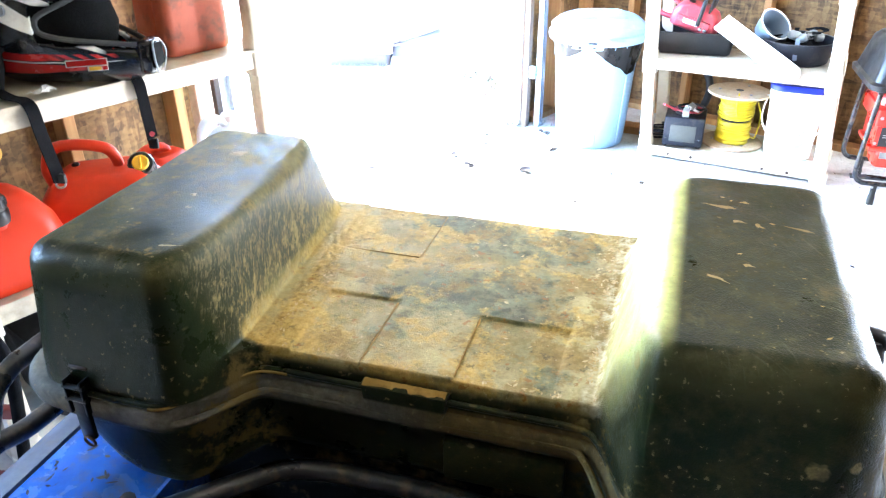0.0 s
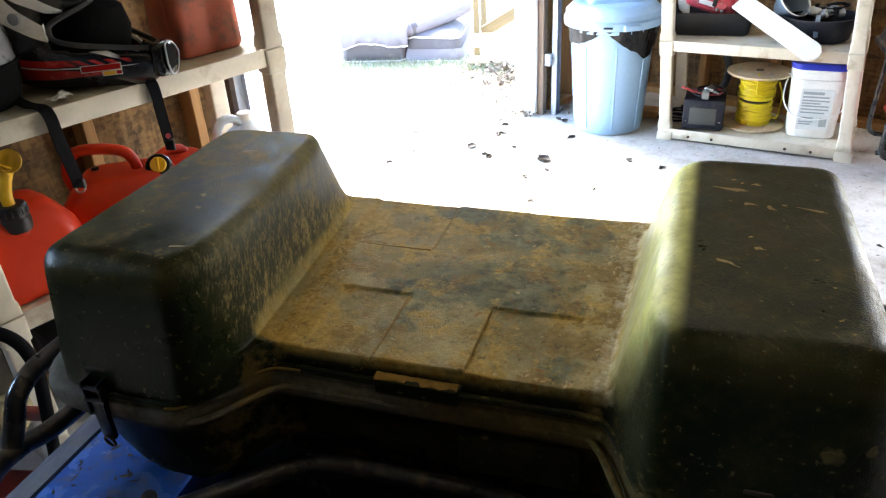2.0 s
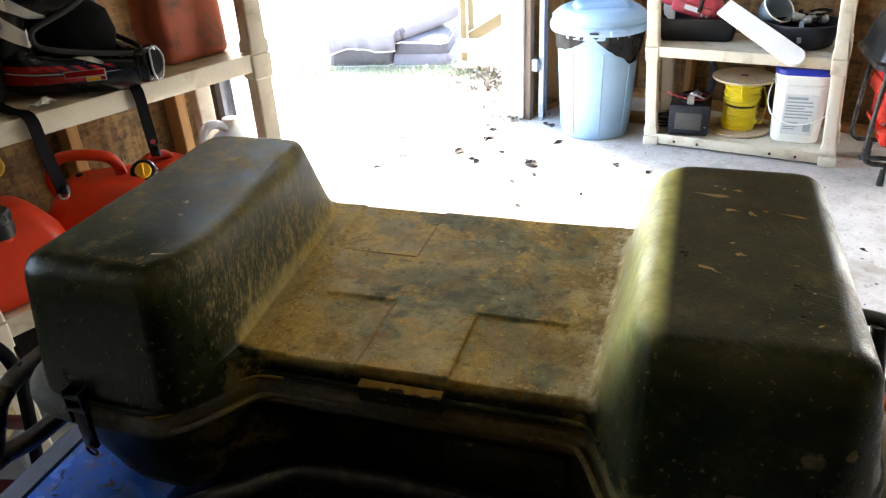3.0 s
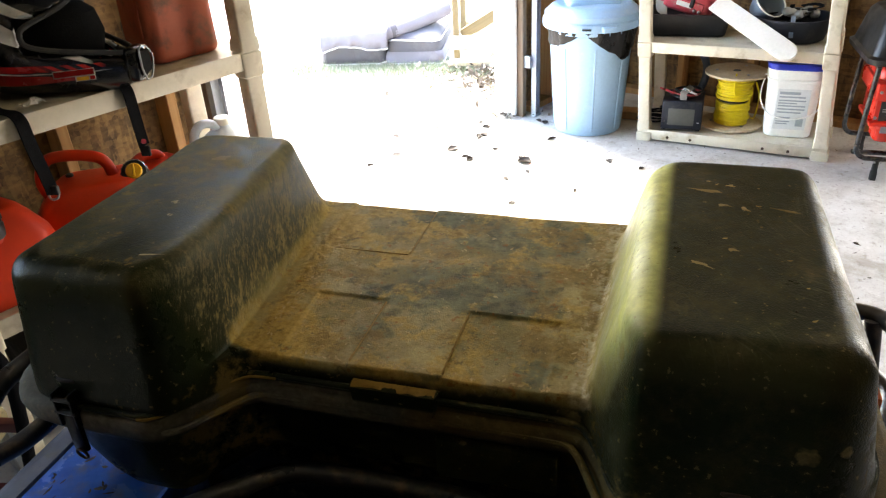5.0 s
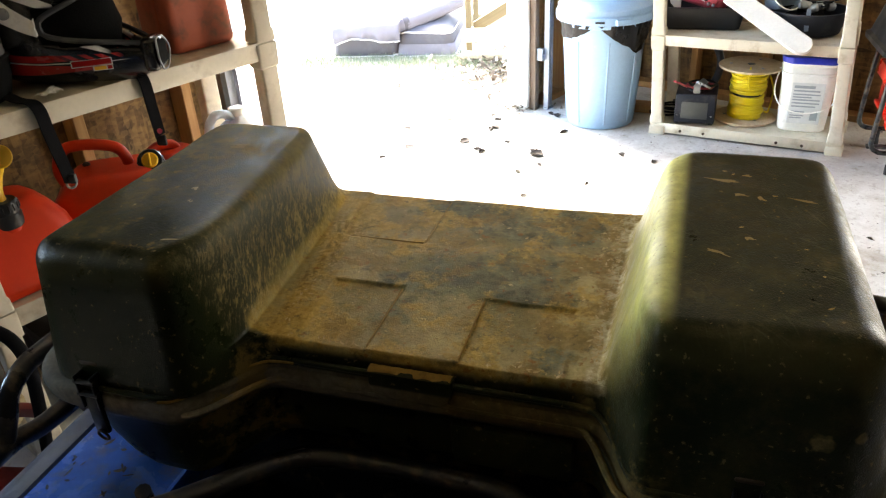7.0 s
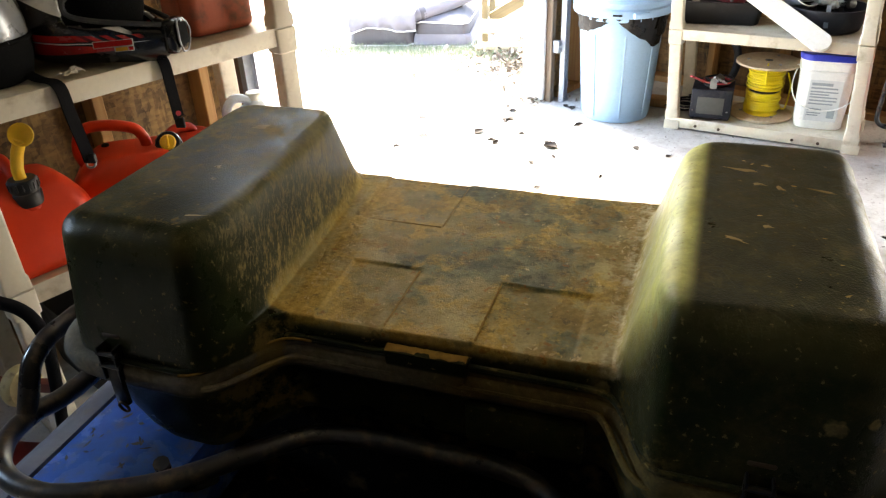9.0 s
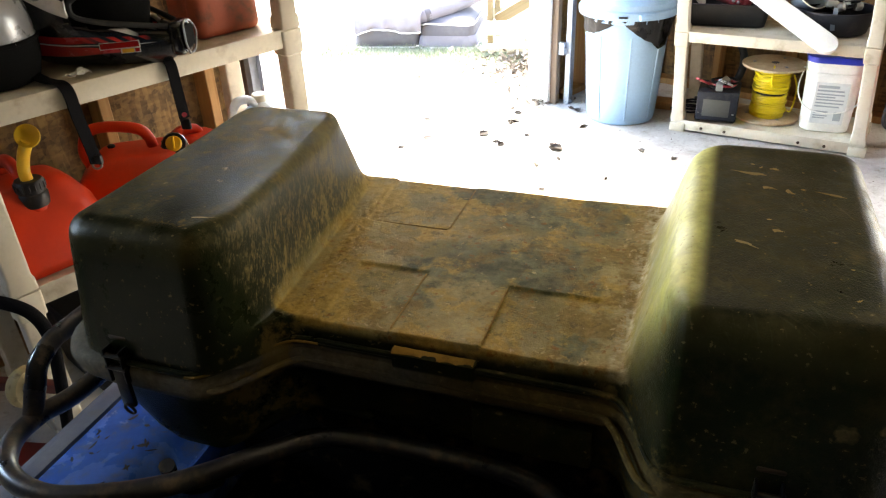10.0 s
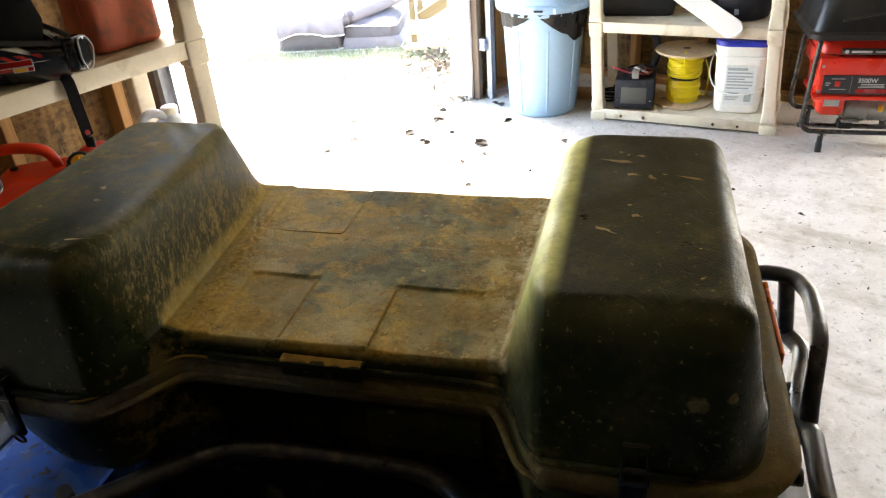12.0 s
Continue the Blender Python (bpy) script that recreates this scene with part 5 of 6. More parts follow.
def open_tub(name, m, w, d, h, mat, label, category, round_=False):
    t = thing(name, m, label, category)
    if round_:
        bm = lathe([(w * 0.40, 0.0), (w * 0.43, 0.006), (w * 0.48, h - 0.006), (w * 0.515, h - 0.004), (w * 0.515, h + 0.003), (w * 0.475, h + 0.003), (w * 0.42, 0.012), (w * 0.02, 0.010)], 40)
    else:
        r = 0.03
        bm = rounded_stack([(0, w - 0.05, d - 0.05, r), (0.006, w - 0.035, d - 0.035, r), (h - 0.012, w - 0.004, d - 0.004, r), (h - 0.010, w + 0.016, d + 0.016, r), (h, w + 0.016, d + 0.016, r), (h, w - 0.010, d - 0.010, r), (0.014, w - 0.045, d - 0.045, r)])
    part("shell", bm, mat, t)
    return t


open_tub("storage_tub", pose(1.185, 4.590, 0.5335, 0, 0, -14), 0.42, 0.25, 0.115, BLACK, "low black plastic tub on a resin shelf", "tub")
open_tub("drain_pan", pose(1.655, 4.395, 0.5335, 0, 0, 0), 0.36, 0.36, 0.11, DARKBOX, "dark round pan heaped with straps and fittings", "pan", True)


def chainsaw():
    c = thing("chainsaw", pose(1.175, 4.59, 0.650, 8, 14, -26), "red chainsaw lying in a black tub", "chainsaw")
    body = rounded_stack([(0.0, 0.22, 0.10, 0.03), (0.01, 0.25, 0.12, 0.035), (0.07, 0.25, 0.12, 0.035), (0.11, 0.20, 0.11, 0.03), (0.13, 0.12, 0.08, 0.03)])
    part("housing", body, SAWRED, c, "faded red engine housing")
    part("side_cover", block((-0.09, -0.072, 0.015), (0.09, -0.0605, 0.075), 0.008, 3), SAWRED, c)
    part("maker_plate", block((-0.05, -0.0745, 0.04), (0.03, -0.0725, 0.065), 0.001), PAPER, c, "pale plate", smooth=False)
    for x in (0.05, 0.075):
        nut = lathe([(0.009, 0), (0.009, 0.010), (0.005, 0.012)], 6)
        bmesh.ops.transform(nut, matrix=pose(x, -0.071, 0.035, 90, 0, 0), verts=nut.verts)
        part("bar_nut", nut, STEEL, c)
    part("front_handle", tube([(0.03, -0.075, 0.05), (0.03, -0.08, 0.13), (0.02, -0.03, 0.20), (0.0, 0.06, 0.195), (0.0, 0.085, 0.12), (0.0, 0.07, 0.04)], 0.011, 10, 6), BLACK, c)
    part("rear_handle", tube([(-0.11, 0, 0.10), (-0.18, 0.0, 0.125), (-0.24, 0.0, 0.10), (-0.25, 0.0, 0.05), (-0.18, 0, 0.02), (-0.11, 0, 0.02)], 0.013, 10, 6), SAWRED, c)
    part("hand_guard", block((0.055, -0.05, 0.11), (0.066, 0.055, 0.21), 0.004), BLACK, c)
    part("fuel_cap", lathe([(0.018, 0), (0.018, 0.010), (0.012, 0.014)], 16, centre=(-0.05, 0.0, 0.125)), BLACK, c)
    return c


chainsaw()


def bar_cover():
    """Long flat guard of the saw's bar, rounded at its tip, lying aslant over the shelf's lip."""
    a, b = Vector((1.285, 4.46, 0.708)), Vector((1.585, 4.105, 0.512))
    d = (b - a).normalized()
    s = Vector((0.80, 0.16, 0.50))
    s = (s - d * s.dot(d)).normalized()
    n = d.cross(s).normalized()
    out = []
    w, L = 0.050, (b - a).length
    for i in range(13):
        t = radians(-90 + 180 * i / 12)
        out.append((L - w + w * math.cos(t), w * math.sin(t)))
    out += [(0.0, w * 0.95), (0.0, -w * 0.95)]
    loops = [[a + d * x + s * y * k + n * h for x, y in out] for k, h in ((0.93, -0.010), (1.0, -0.006), (1.0, 0.006), (0.93, 0.010))]
    ob = part("bar_cover", loft(loops), SCABBARD)
    return tagged(ob, "long white plastic chainsaw bar cover leaning over shelf", "bar cover")


bar_cover()


def scoop_cup():
    c = thing("plastic_cup", pose(1.535, 4.40, 0.712, 48, 0, 30), "slate-grey plastic cup with a pale rim, tipped over", "cup")
    part("cup_wall", lathe([(0.055, -0.09), (0.070, -0.05), (0.082, 0.0), (0.085, 0.001), (0.078, -0.002), (0.066, -0.05), (0.050, -0.084)], 32), SLATE, c)
    pts = [(0.0845 * math.cos(2 * math.pi * i / 32), 0.0845 * math.sin(2 * math.pi * i / 32), 0.001) for i in range(33)]
    part("rim", tube(pts, 0.0035, 8, 1, ring=True), PAILWHITE, c, "pale rim")
    return c


scoop_cup()


hose = part("hose", tube([(1.20, 4.735, 0.475), (1.27, 4.72, 0.43), (1.325, 4.70, 0.36), (1.34, 4.69, 0.27), (1.30, 4.68, 0.17), (1.20, 4.665, 0.10), (1.10, 4.66, 0.085)], 0.020, 12, 6), SLATEDARK)
tagged(hose, "dark blue-grey hose drooping behind the battery charger", "hose")
for dz in (0.0, 0.016, 0.030):
    cord = part("power_cord", tube([(1.03 + 0.075 * math.cos(a) + dz, 4.545 + 0.06 * math.sin(a), 0.075 + dz + 0.004 * math.sin(2 * a)) for a in [0.7 * i for i in range(11)]], 0.006, 8, 4), WEB)
    tagged(cord, "black cord coiled on the shelf beside the charger", "cord", "coiled cords")


def straps_heap():
    rng = random.Random(12)
    for k in range(7):
        x, y = 1.665 + rng.uniform(-0.06, 0.07), 4.40 + rng.uniform(-0.06, 0.06)
        pts = [(x + rng.uniform(-0.08, 0.08), y + rng.uniform(-0.07, 0.07), 0.600 + 0.012 * k + rng.uniform(0, 0.02)) for _ in range(6)]
        tagged(part("strap", tube(pts, 0.01, 8, 6, flat=(0.022, 0.005)), WEB), "black webbing strap heaped in a round pan", "strap", "straps in the pan")
    for k in range(6):
        x = 1.60 + 0.026 * k
        bm = lathe([(0.010, -0.02), (0.020, -0.016), (0.022, 0.0), (0.018, 0.016), (0.010, 0.02)], 14)
        ob = part("coupling", bm, CASTING)
        ob.matrix_world = pose(x, 4.335 + 0.012 * math.sin(k * 2.0), 0.668 + 0.008 * math.cos(k * 1.7), 70, 20 * k, 15 * k)
        tagged(ob, "dull metal hose coupling lying on black straps", "coupling", "couplings in the pan")
    ob = part("drip_hose", tube([(1.62, 4.30, 0.66), (1.605, 4.255, 0.645), (1.60, 4.243, 0.60), (1.602, 4.240, 0.57)], 0.009, 10, 6, flat=(0.02, 0.006)), SLATE)
    tagged(ob, "pale grey strap end hanging over the pan", "strap")


straps_heap()


# ---- generator ----
def generator():
    g = thing("generator", pose(1.845, 3.845, 0.0, 0, 0, -12) @ Matrix.Scale(0.84, 4), "red portable generator in a black tube frame", "generator")
    W, D, r = 0.62, 0.44, 0.0135
    for y in (0.02, D - 0.02):
        part("side_frame", tube([(0.02, y, 0.62), (0.012, y, 0.50), (0.0, y, 0.22), (0.004, y, 0.155), (0.035, y, 0.122), (0.10, y, 0.115), (0.45, y, 0.115), (W - 0.04, y, 0.12), (W, y, 0.17), (W, y, 0.45), (W, y, 0.62)], r, 14, 6), TUBE, g, "bent black steel tube")
    for x in (0.02, W):
        part("top_bar", tube([(x, 0.02, 0.62), (x, D / 2, 0.63), (x, D - 0.02, 0.62)], r, 12, 4), TUBE, g)
    for x in (0.108, W - 0.09):
        for y in (0.02, D - 0.02):
            f = part("rubber_foot", rounded_stack([(0, 0.034, 0.034, 0.01), (0.05, 0.034, 0.034, 0.01), (0.055, 0.028, 0.028, 0.008), (0.115, 0.028, 0.028, 0.008)], 3), RUBBER, g)
            f.matrix_local = pose(x, y - 0.018, 0)
            for dx in (-0.014, 0.018):
                b = lathe([(0.007, 0), (0.007, 0.005), (0.004, 0.007)], 8)
                bmesh.ops.transform(b, matrix=pose(dx, -0.016, 0.108, 90, 0, 0), verts=b.verts)
                part("bolt", b, STEEL, f)
    part("fuel_tank", rounded_stack([(0.545, W - 0.10, 0.34, 0.05), (0.555, W - 0.07, 0.38, 0.06), (0.590, W - 0.08, 0.38, 0.06), (0.625, W - 0.14, 0.34, 0.06), (0.64, W - 0.24, 0.28, 0.06)]), REDENAMEL, g).matrix_local = pose(W / 2, D / 2, 0)
    part("brand_plate", block((0.13, -0.004, 0.562), (0.36, 0.021, 0.590), 0.002), PANEL, g, "black plate with pale bars")
    part("brand_bar", block((0.175, -0.0055, 0.571), (0.275, -0.0045, 0.582), 0), PRINT, g, smooth=False)
    part("brand_bar", block((0.29, -0.0055, 0.572), (0.345, -0.0045, 0.580), 0), PRINT, g, smooth=False)
    rd = lathe([(0.010, 0), (0.010, 0.001)], 16)
    bmesh.ops.transform(rd, matrix=pose(0.152, -0.0045, 0.576, 90, 0, 0), verts=rd.verts)
    part("brand_disc", rd, PRINT, g)
    part("cowl", block((0.03, -0.012, 0.452), (W - 0.02, 0.40, 0.543), 0.008, 3), REDENAMEL, g, "red sheet-metal cowl")
    pn = part("control_panel", block((0.045, 0.004, 0.335), (W - 0.03, 0.30, 0.4515), 0.004), REDENAMEL, g)
    part("panel_plate", block((0.065, -0.001, 0.341), (W - 0.05, 0.0035, 0.446), 0.001), PANEL, pn, "black control plate", smooth=False)
    part("switch", block((0.125, -0.008, 0.385), (0.152, -0.0015, 0.416), 0.003), REDENAMEL, pn, "red rocker switch")
    for x, z, w, h in ((0.078, 0.402, 0.03, 0.004), (0.078, 0.390, 0.02, 0.004), (0.105, 0.426, 0.07, 0.003), (0.10, 0.368, 0.085, 0.003), (0.255, 0.396, 0.115, 0.004), (0.255, 0.388, 0.115, 0.003), (0.243, 0.381, 0.13, 0.003)):
        part("print_line", block((x, -0.002, z), (x + w, -0.0012, z + h), 0), PRINT, pn, smooth=False)
    for x in (0.205, 0.40):
        part("divider", block((x, -0.002, 0.343), (x + 0.002, -0.0012, 0.444), 0), INK, pn, smooth=False)
    for x, w in ((0.235, 0.07), (0.31, 0.08)):
        part("badge", block((x, -0.002, 0.350), (x + w, -0.0012, 0.372), 0), TAILRED, pn, "red badge", smooth=False)
    fc = bpy.data.curves.new("watt_text", "FONT")
    fc.body, fc.size, fc.extrude, fc.align_x, fc.offset = "3500W", 0.034, 0.0006, "CENTER", 0.0009
    tmp = new("watt_text", fc)
    me = bpy.data.meshes.new_from_object(tmp.evaluated_get(bpy.context.evaluated_depsgraph_get()))
    bpy.data.objects.remove(tmp)
    bpy.data.curves.remove(fc)
    me.materials.clear()
    me.materials.append(PRINT)
    tx = new("lettering", me)
    tx.parent, tx.matrix_local = pn, pose(0.285, -0.0018, 0.408, 90, 0, 0) @ Matrix.Diagonal((0.95, 1, 1, 1))
    tx["label"] = "silver lettering 3500W"
    part("lower_rail", block((0.025, -0.016, 0.312), (W - 0.01, 0.30, 0.334), 0.004), REDENAMEL, g, "red lower rail")
    for z in (0.355, 0.500):
        b = lathe([(0.009, 0), (0.009, 0.004), (0.005, 0.006)], 10)
        bmesh.ops.transform(b, matrix=pose(0.050, -0.013 if z > 0.4 else 0.003, z, 90, 0, 0), verts=b.verts)
        part("screw", b, STEEL, g)
    part("recoil_cover", rounded_stack([(0.20, 0.12, 0.16, 0.03), (0.21, 0.14, 0.18, 0.035), (0.300, 0.14, 0.18, 0.035), (0.31, 0.12, 0.16, 0.03)]), REDENAMEL, g, "red fan cover").matrix_local = pose(0.15, 0.14, 0)
    part("spec_plate", block((0.10, 0.0465, 0.255), (0.18, 0.0490, 0.300), 0), INK, g, smooth=False)
    eng = lathe([(0.07, 0), (0.085, 0.02), (0.085, 0.10), (0.075, 0.12), (0.08, 0.14), (0.08, 0.22), (0.06, 0.25)], 28)
    bmesh.ops.transform(eng, matrix=pose(0.225, 0.15, 0.225, 0, 90, 0), verts=eng.verts)
    part("engine_block", eng, CASTING, g, "grey cast engine and alternator")
    for k in range(5):
        part("cooling_fin", block((0.30 + 0.018 * k, 0.085, 0.16), (0.308 + 0.018 * k, 0.22, 0.300), 0.001), CASTING, g, smooth=False)
    part("oil_cap", block((0.385, 0.045, 0.225), (0.410, 0.066, 0.262), 0.006), YELLOW, g, "yellow filler cap")
    part("crossmember", block((0.0, 0.10, 0.105), (W, 0.14, 0.122), 0.003), TUBE, g)
    part("engine_mount", block((0.20, 0.045, 0.122), (0.27, 0.12, 0.165), 0.006), BLACK, g, "black rubber mount")
    part("mount_plate", block((0.21, 0.035, 0.165), (0.30, 0.13, 0.172), 0.002), STEEL, g)
    return g


generator()


def mower_tray():
    t = thing("plastic_tray", pose(2.130, 3.985, 0.5415, 0, 0, -10) @ Matrix.Scale(0.9, 4), "black moulded plastic tray lying upside down on the generator", "tray")
    bm = rounded_stack([(0.0, 0.64, 0.50, 0.05), (0.004, 0.66, 0.52, 0.06), (0.030, 0.665, 0.525, 0.06), (0.040, 0.63, 0.49, 0.06), (0.20, 0.56, 0.42, 0.08), (0.225, 0.52, 0.38, 0.08), (0.23, 0.44, 0.30, 0.07)])
    part("shell", bm, BLACK, t)
    part("rib", tube([(-0.20, -0.262, 0.10), (0.0, -0.250, 0.13), (0.25, -0.240, 0.10)], 0.006, 8, 6), BLACK, t)
    return t


mower_tray()


# ---- on the long shelf ----
def on_left(u, v, z, yaw=0.0):
    """A place on the long shelf: u along it, v from its front edge."""
    return LM @ pose(u + 0.04, v, z, 0, 0, yaw)


def fuel_can(m, w, d, h, label, spout, top=1.06):
    c = thing("fuel_can", m, label, "fuel can", "fuel cans on the shelf")
    part("body", rounded_stack([(0.0, w * 0.90, d * 0.90, 0.04), (0.008, w * 0.97, d * 0.97, 0.05), (0.03, w, d, 0.055), (h * 0.48, w * 0.985, d * 0.985, 0.055), (h * 0.66, w * 0.90, d * 0.92, 0.055), (h * 0.84, w * 0.70, d * 0.74, 0.05), (h * 0.93, w * 0.56, d * 0.58, 0.04), (h * 0.95, w * 0.44, d * 0.46, 0.035)]), REDPLASTIC, c)
    part("handle", tube([(-w * 0.36, 0, h * 0.74), (-w * 0.39, 0, h * 0.98), (-w * 0.32, 0, h * top), (-w * 0.16, 0, h * (top + 0.04)), (w * 0.04, 0, h * (top - 0.03)), (w * 0.11, 0, h * (top - 0.16)), (w * 0.13, 0, h * 0.90)], 0.016, 12, 6), REDPLASTIC, c)
    nx = w * 0.30
    if spout is None:
        return c
    part("throat", lathe([(0.034, h * 0.70), (0.030, h * 0.88), (0.024, h * 0.91)], 20, centre=(nx, 0, 0)), REDPLASTIC, c)
    nk = part("neck", lathe([(0.034, -0.045), (0.037, -0.040), (0.037, -0.012), (0.034, -0.008), (0.036, -0.002), (0.036, 0.020), (0.032, 0.025), (0.026, 0.025)], 24), BLACK, c, "black ribbed collar")
    nk.matrix_local = pose(nx, 0 if spout else -0.012, h * 0.92, 0 if spout else 52, 0, 0)
    for k in range(16):
        a = 2 * math.pi * k / 16
        part("grip_rib", block((0.0345, -0.0022, 0.000), (0.0378, 0.0022, 0.019), 0.001, 1), BLACK, nk).matrix_local = pose(0, 0, 0, 0, 0, math.degrees(a))
    if spout:
        r = Vector((0.823, 0.568, 0))
        part("spout", tube([r * a + Vector((0, 0, b)) for a, b in ((0, 0.010), (-0.002, 0.045), (0.010, 0.085), (0.024, 0.112), (0.034, 0.130))], 0.015, 12, 5), YELLOW, nk, "yellow pouring spout")
        cup = lathe([(0.012, -0.024), (0.014, -0.010), (0.028, 0.0), (0.0295, 0.003), (0.0275, 0.005), (0.014, -0.002), (0.004, -0.004)], 28)
        face = Vector((0.82, -0.46, 0.34)).to_track_quat("Z", "Y").to_matrix().to_4x4()
        bmesh.ops.transform(cup, matrix=Matrix.Translation(r * 0.040 + Vector((0, 0, 0.140))) @ face, verts=cup.verts)
        part("spout_mouth", cup, YELLOW, nk, "flared yellow mouth")
    else:
        part("cap", lathe([(0.023, 0.022), (0.023, 0.029), (0.020, 0.032)], 20), YELLOW, nk, "yellow screw cap")
        part("cap_grip", block((-0.0035, -0.018, 0.031), (0.0035, 0.018, 0.039), 0.0025), YELLOW, nk)
    part("vent", lathe([(0.011, h * 0.90), (0.011, h * 0.97), (0.007, h * 0.985)], 10, centre=(-w * 0.20, 0.03, 0)), BLACK, c)
    return c


fuel_can(on_left(0.11, 0.150, 0.5185, -90), 0.25, 0.31, 0.245, "red plastic fuel can with a raised yellow pouring spout", True)
fuel_can(on_left(0.44, 0.165, 0.5185, -34), 0.36, 0.26, 0.215, "red plastic fuel can with an arched handle and yellow cap", False, 1.24)
fuel_can(on_left(0.69, 0.29, 0.5185, 10), 0.22, 0.18, 0.150, "small red plastic fuel can behind the others", None)


def jug():
    j = thing("jug", on_left(0.845, 0.14, 0.5185, 0), "milky white plastic jug with a screw cap", "jug")
    part("body", rounded_stack([(0, 0.14, 0.14, 0.03), (0.006, 0.155, 0.155, 0.035), (0.13, 0.158, 0.158, 0.04), (0.17, 0.145, 0.145, 0.04, 0.004, 0), (0.205, 0.095, 0.095, 0.035, 0.012, 0), (0.225, 0.050, 0.050, 0.022, 0.018, 0), (0.240, 0.042, 0.042, 0.02, 0.018, 0)]), MILKY, j)
    part("handle", tube([(0.005, 0.0, 0.222), (-0.030, 0, 0.248), (-0.066, 0, 0.250), (-0.090, 0, 0.222), (-0.095, 0, 0.165), (-0.080, 0, 0.12)], 0.014, 12, 6), MILKY, j)
    part("cap", lathe([(0.025, 0.234), (0.026, 0.236), (0.026, 0.254), (0.023, 0.257)], 20, centre=(0.018, 0, 0)), PAILWHITE, j)
    return j


jug()


def old_can():
    c = thing("metal_fuel_can", on_left(0.782, 0.185, 0.9885, -2), "dented faded red metal fuel can standing on the shelf", "fuel can")
    part("body", rounded_stack([(0, 0.20, 0.16, 0.03), (0.008, 0.215, 0.175, 0.035), (0.02, 0.22, 0.18, 0.035), (0.20, 0.215, 0.176, 0.035), (0.27, 0.20, 0.165, 0.04), (0.295, 0.15, 0.12, 0.04)]), OLDCAN, c)
    part("embossed_panel", block((-0.1125, -0.05, 0.06), (-0.104, 0.05, 0.20), 0.006, 3), OLDCAN, c)
    part("handle", tube([(-0.06, 0, 0.29), (-0.06, 0, 0.325), (0.0, 0, 0.335), (0.06, 0, 0.325), (0.06, 0, 0.29)], 0.009, 10, 5), OLDCAN, c)
    part("cap", lathe([(0.024, 0.285), (0.024, 0.315), (0.018, 0.32)], 18, centre=(0.06, 0.03, 0)), BLACK, c)
    return c


old_can()


def helmet_shell():
    """Motocross shell: a dome drawn forward into a long chin bar, with an open eye port. x points ahead."""
    bm = bmesh.new()
    nu, nv, rows = 72, 44, []
    for j in range(nv + 1):
        phi = radians(lerp(88, -52, j / nv))
        row = []
        for i in range(nu):
            th = 2 * math.pi * i / nu
            c = math.cos(th)
            x, y, z = 0.145 * math.cos(phi) * c, 0.118 * math.cos(phi) * math.sin(th), 0.135 * math.sin(phi)
            fwd = max(0, c) ** 2.2
            low = sstep(0.015, -0.055, z)
            x += fwd * low * 0.105
            y *= 1 - 0.22 * fwd * low
            if z < -0.06:
                z = lerp(z, -0.105, 0.4)
            z += -0.012 * fwd * low
            row.append(bm.verts.new((x, y, z + 0.115)))
        rows.append(row)
    for a, b in zip(rows, rows[1:]):
        for i in range(nu):
            k = (i + 1) % nu
            f = bm.faces.new((a[i], a[k], b[k], b[i]))
    kill = []
    for f in bm.faces:
        p = f.calc_center_median()
        a = math.degrees(math.atan2(abs(p.y), p.x))
        top = lerp(0.190, 0.165, min(1, a / 70))
        bottom = lerp(0.072, 0.102, min(1, a / 70))
        if a < 66 and bottom < p.z < top and p.x > 0:
            kill.append(f)
            continue
    bmesh.ops.delete(bm, geom=kill, context="FACES")
    return bm


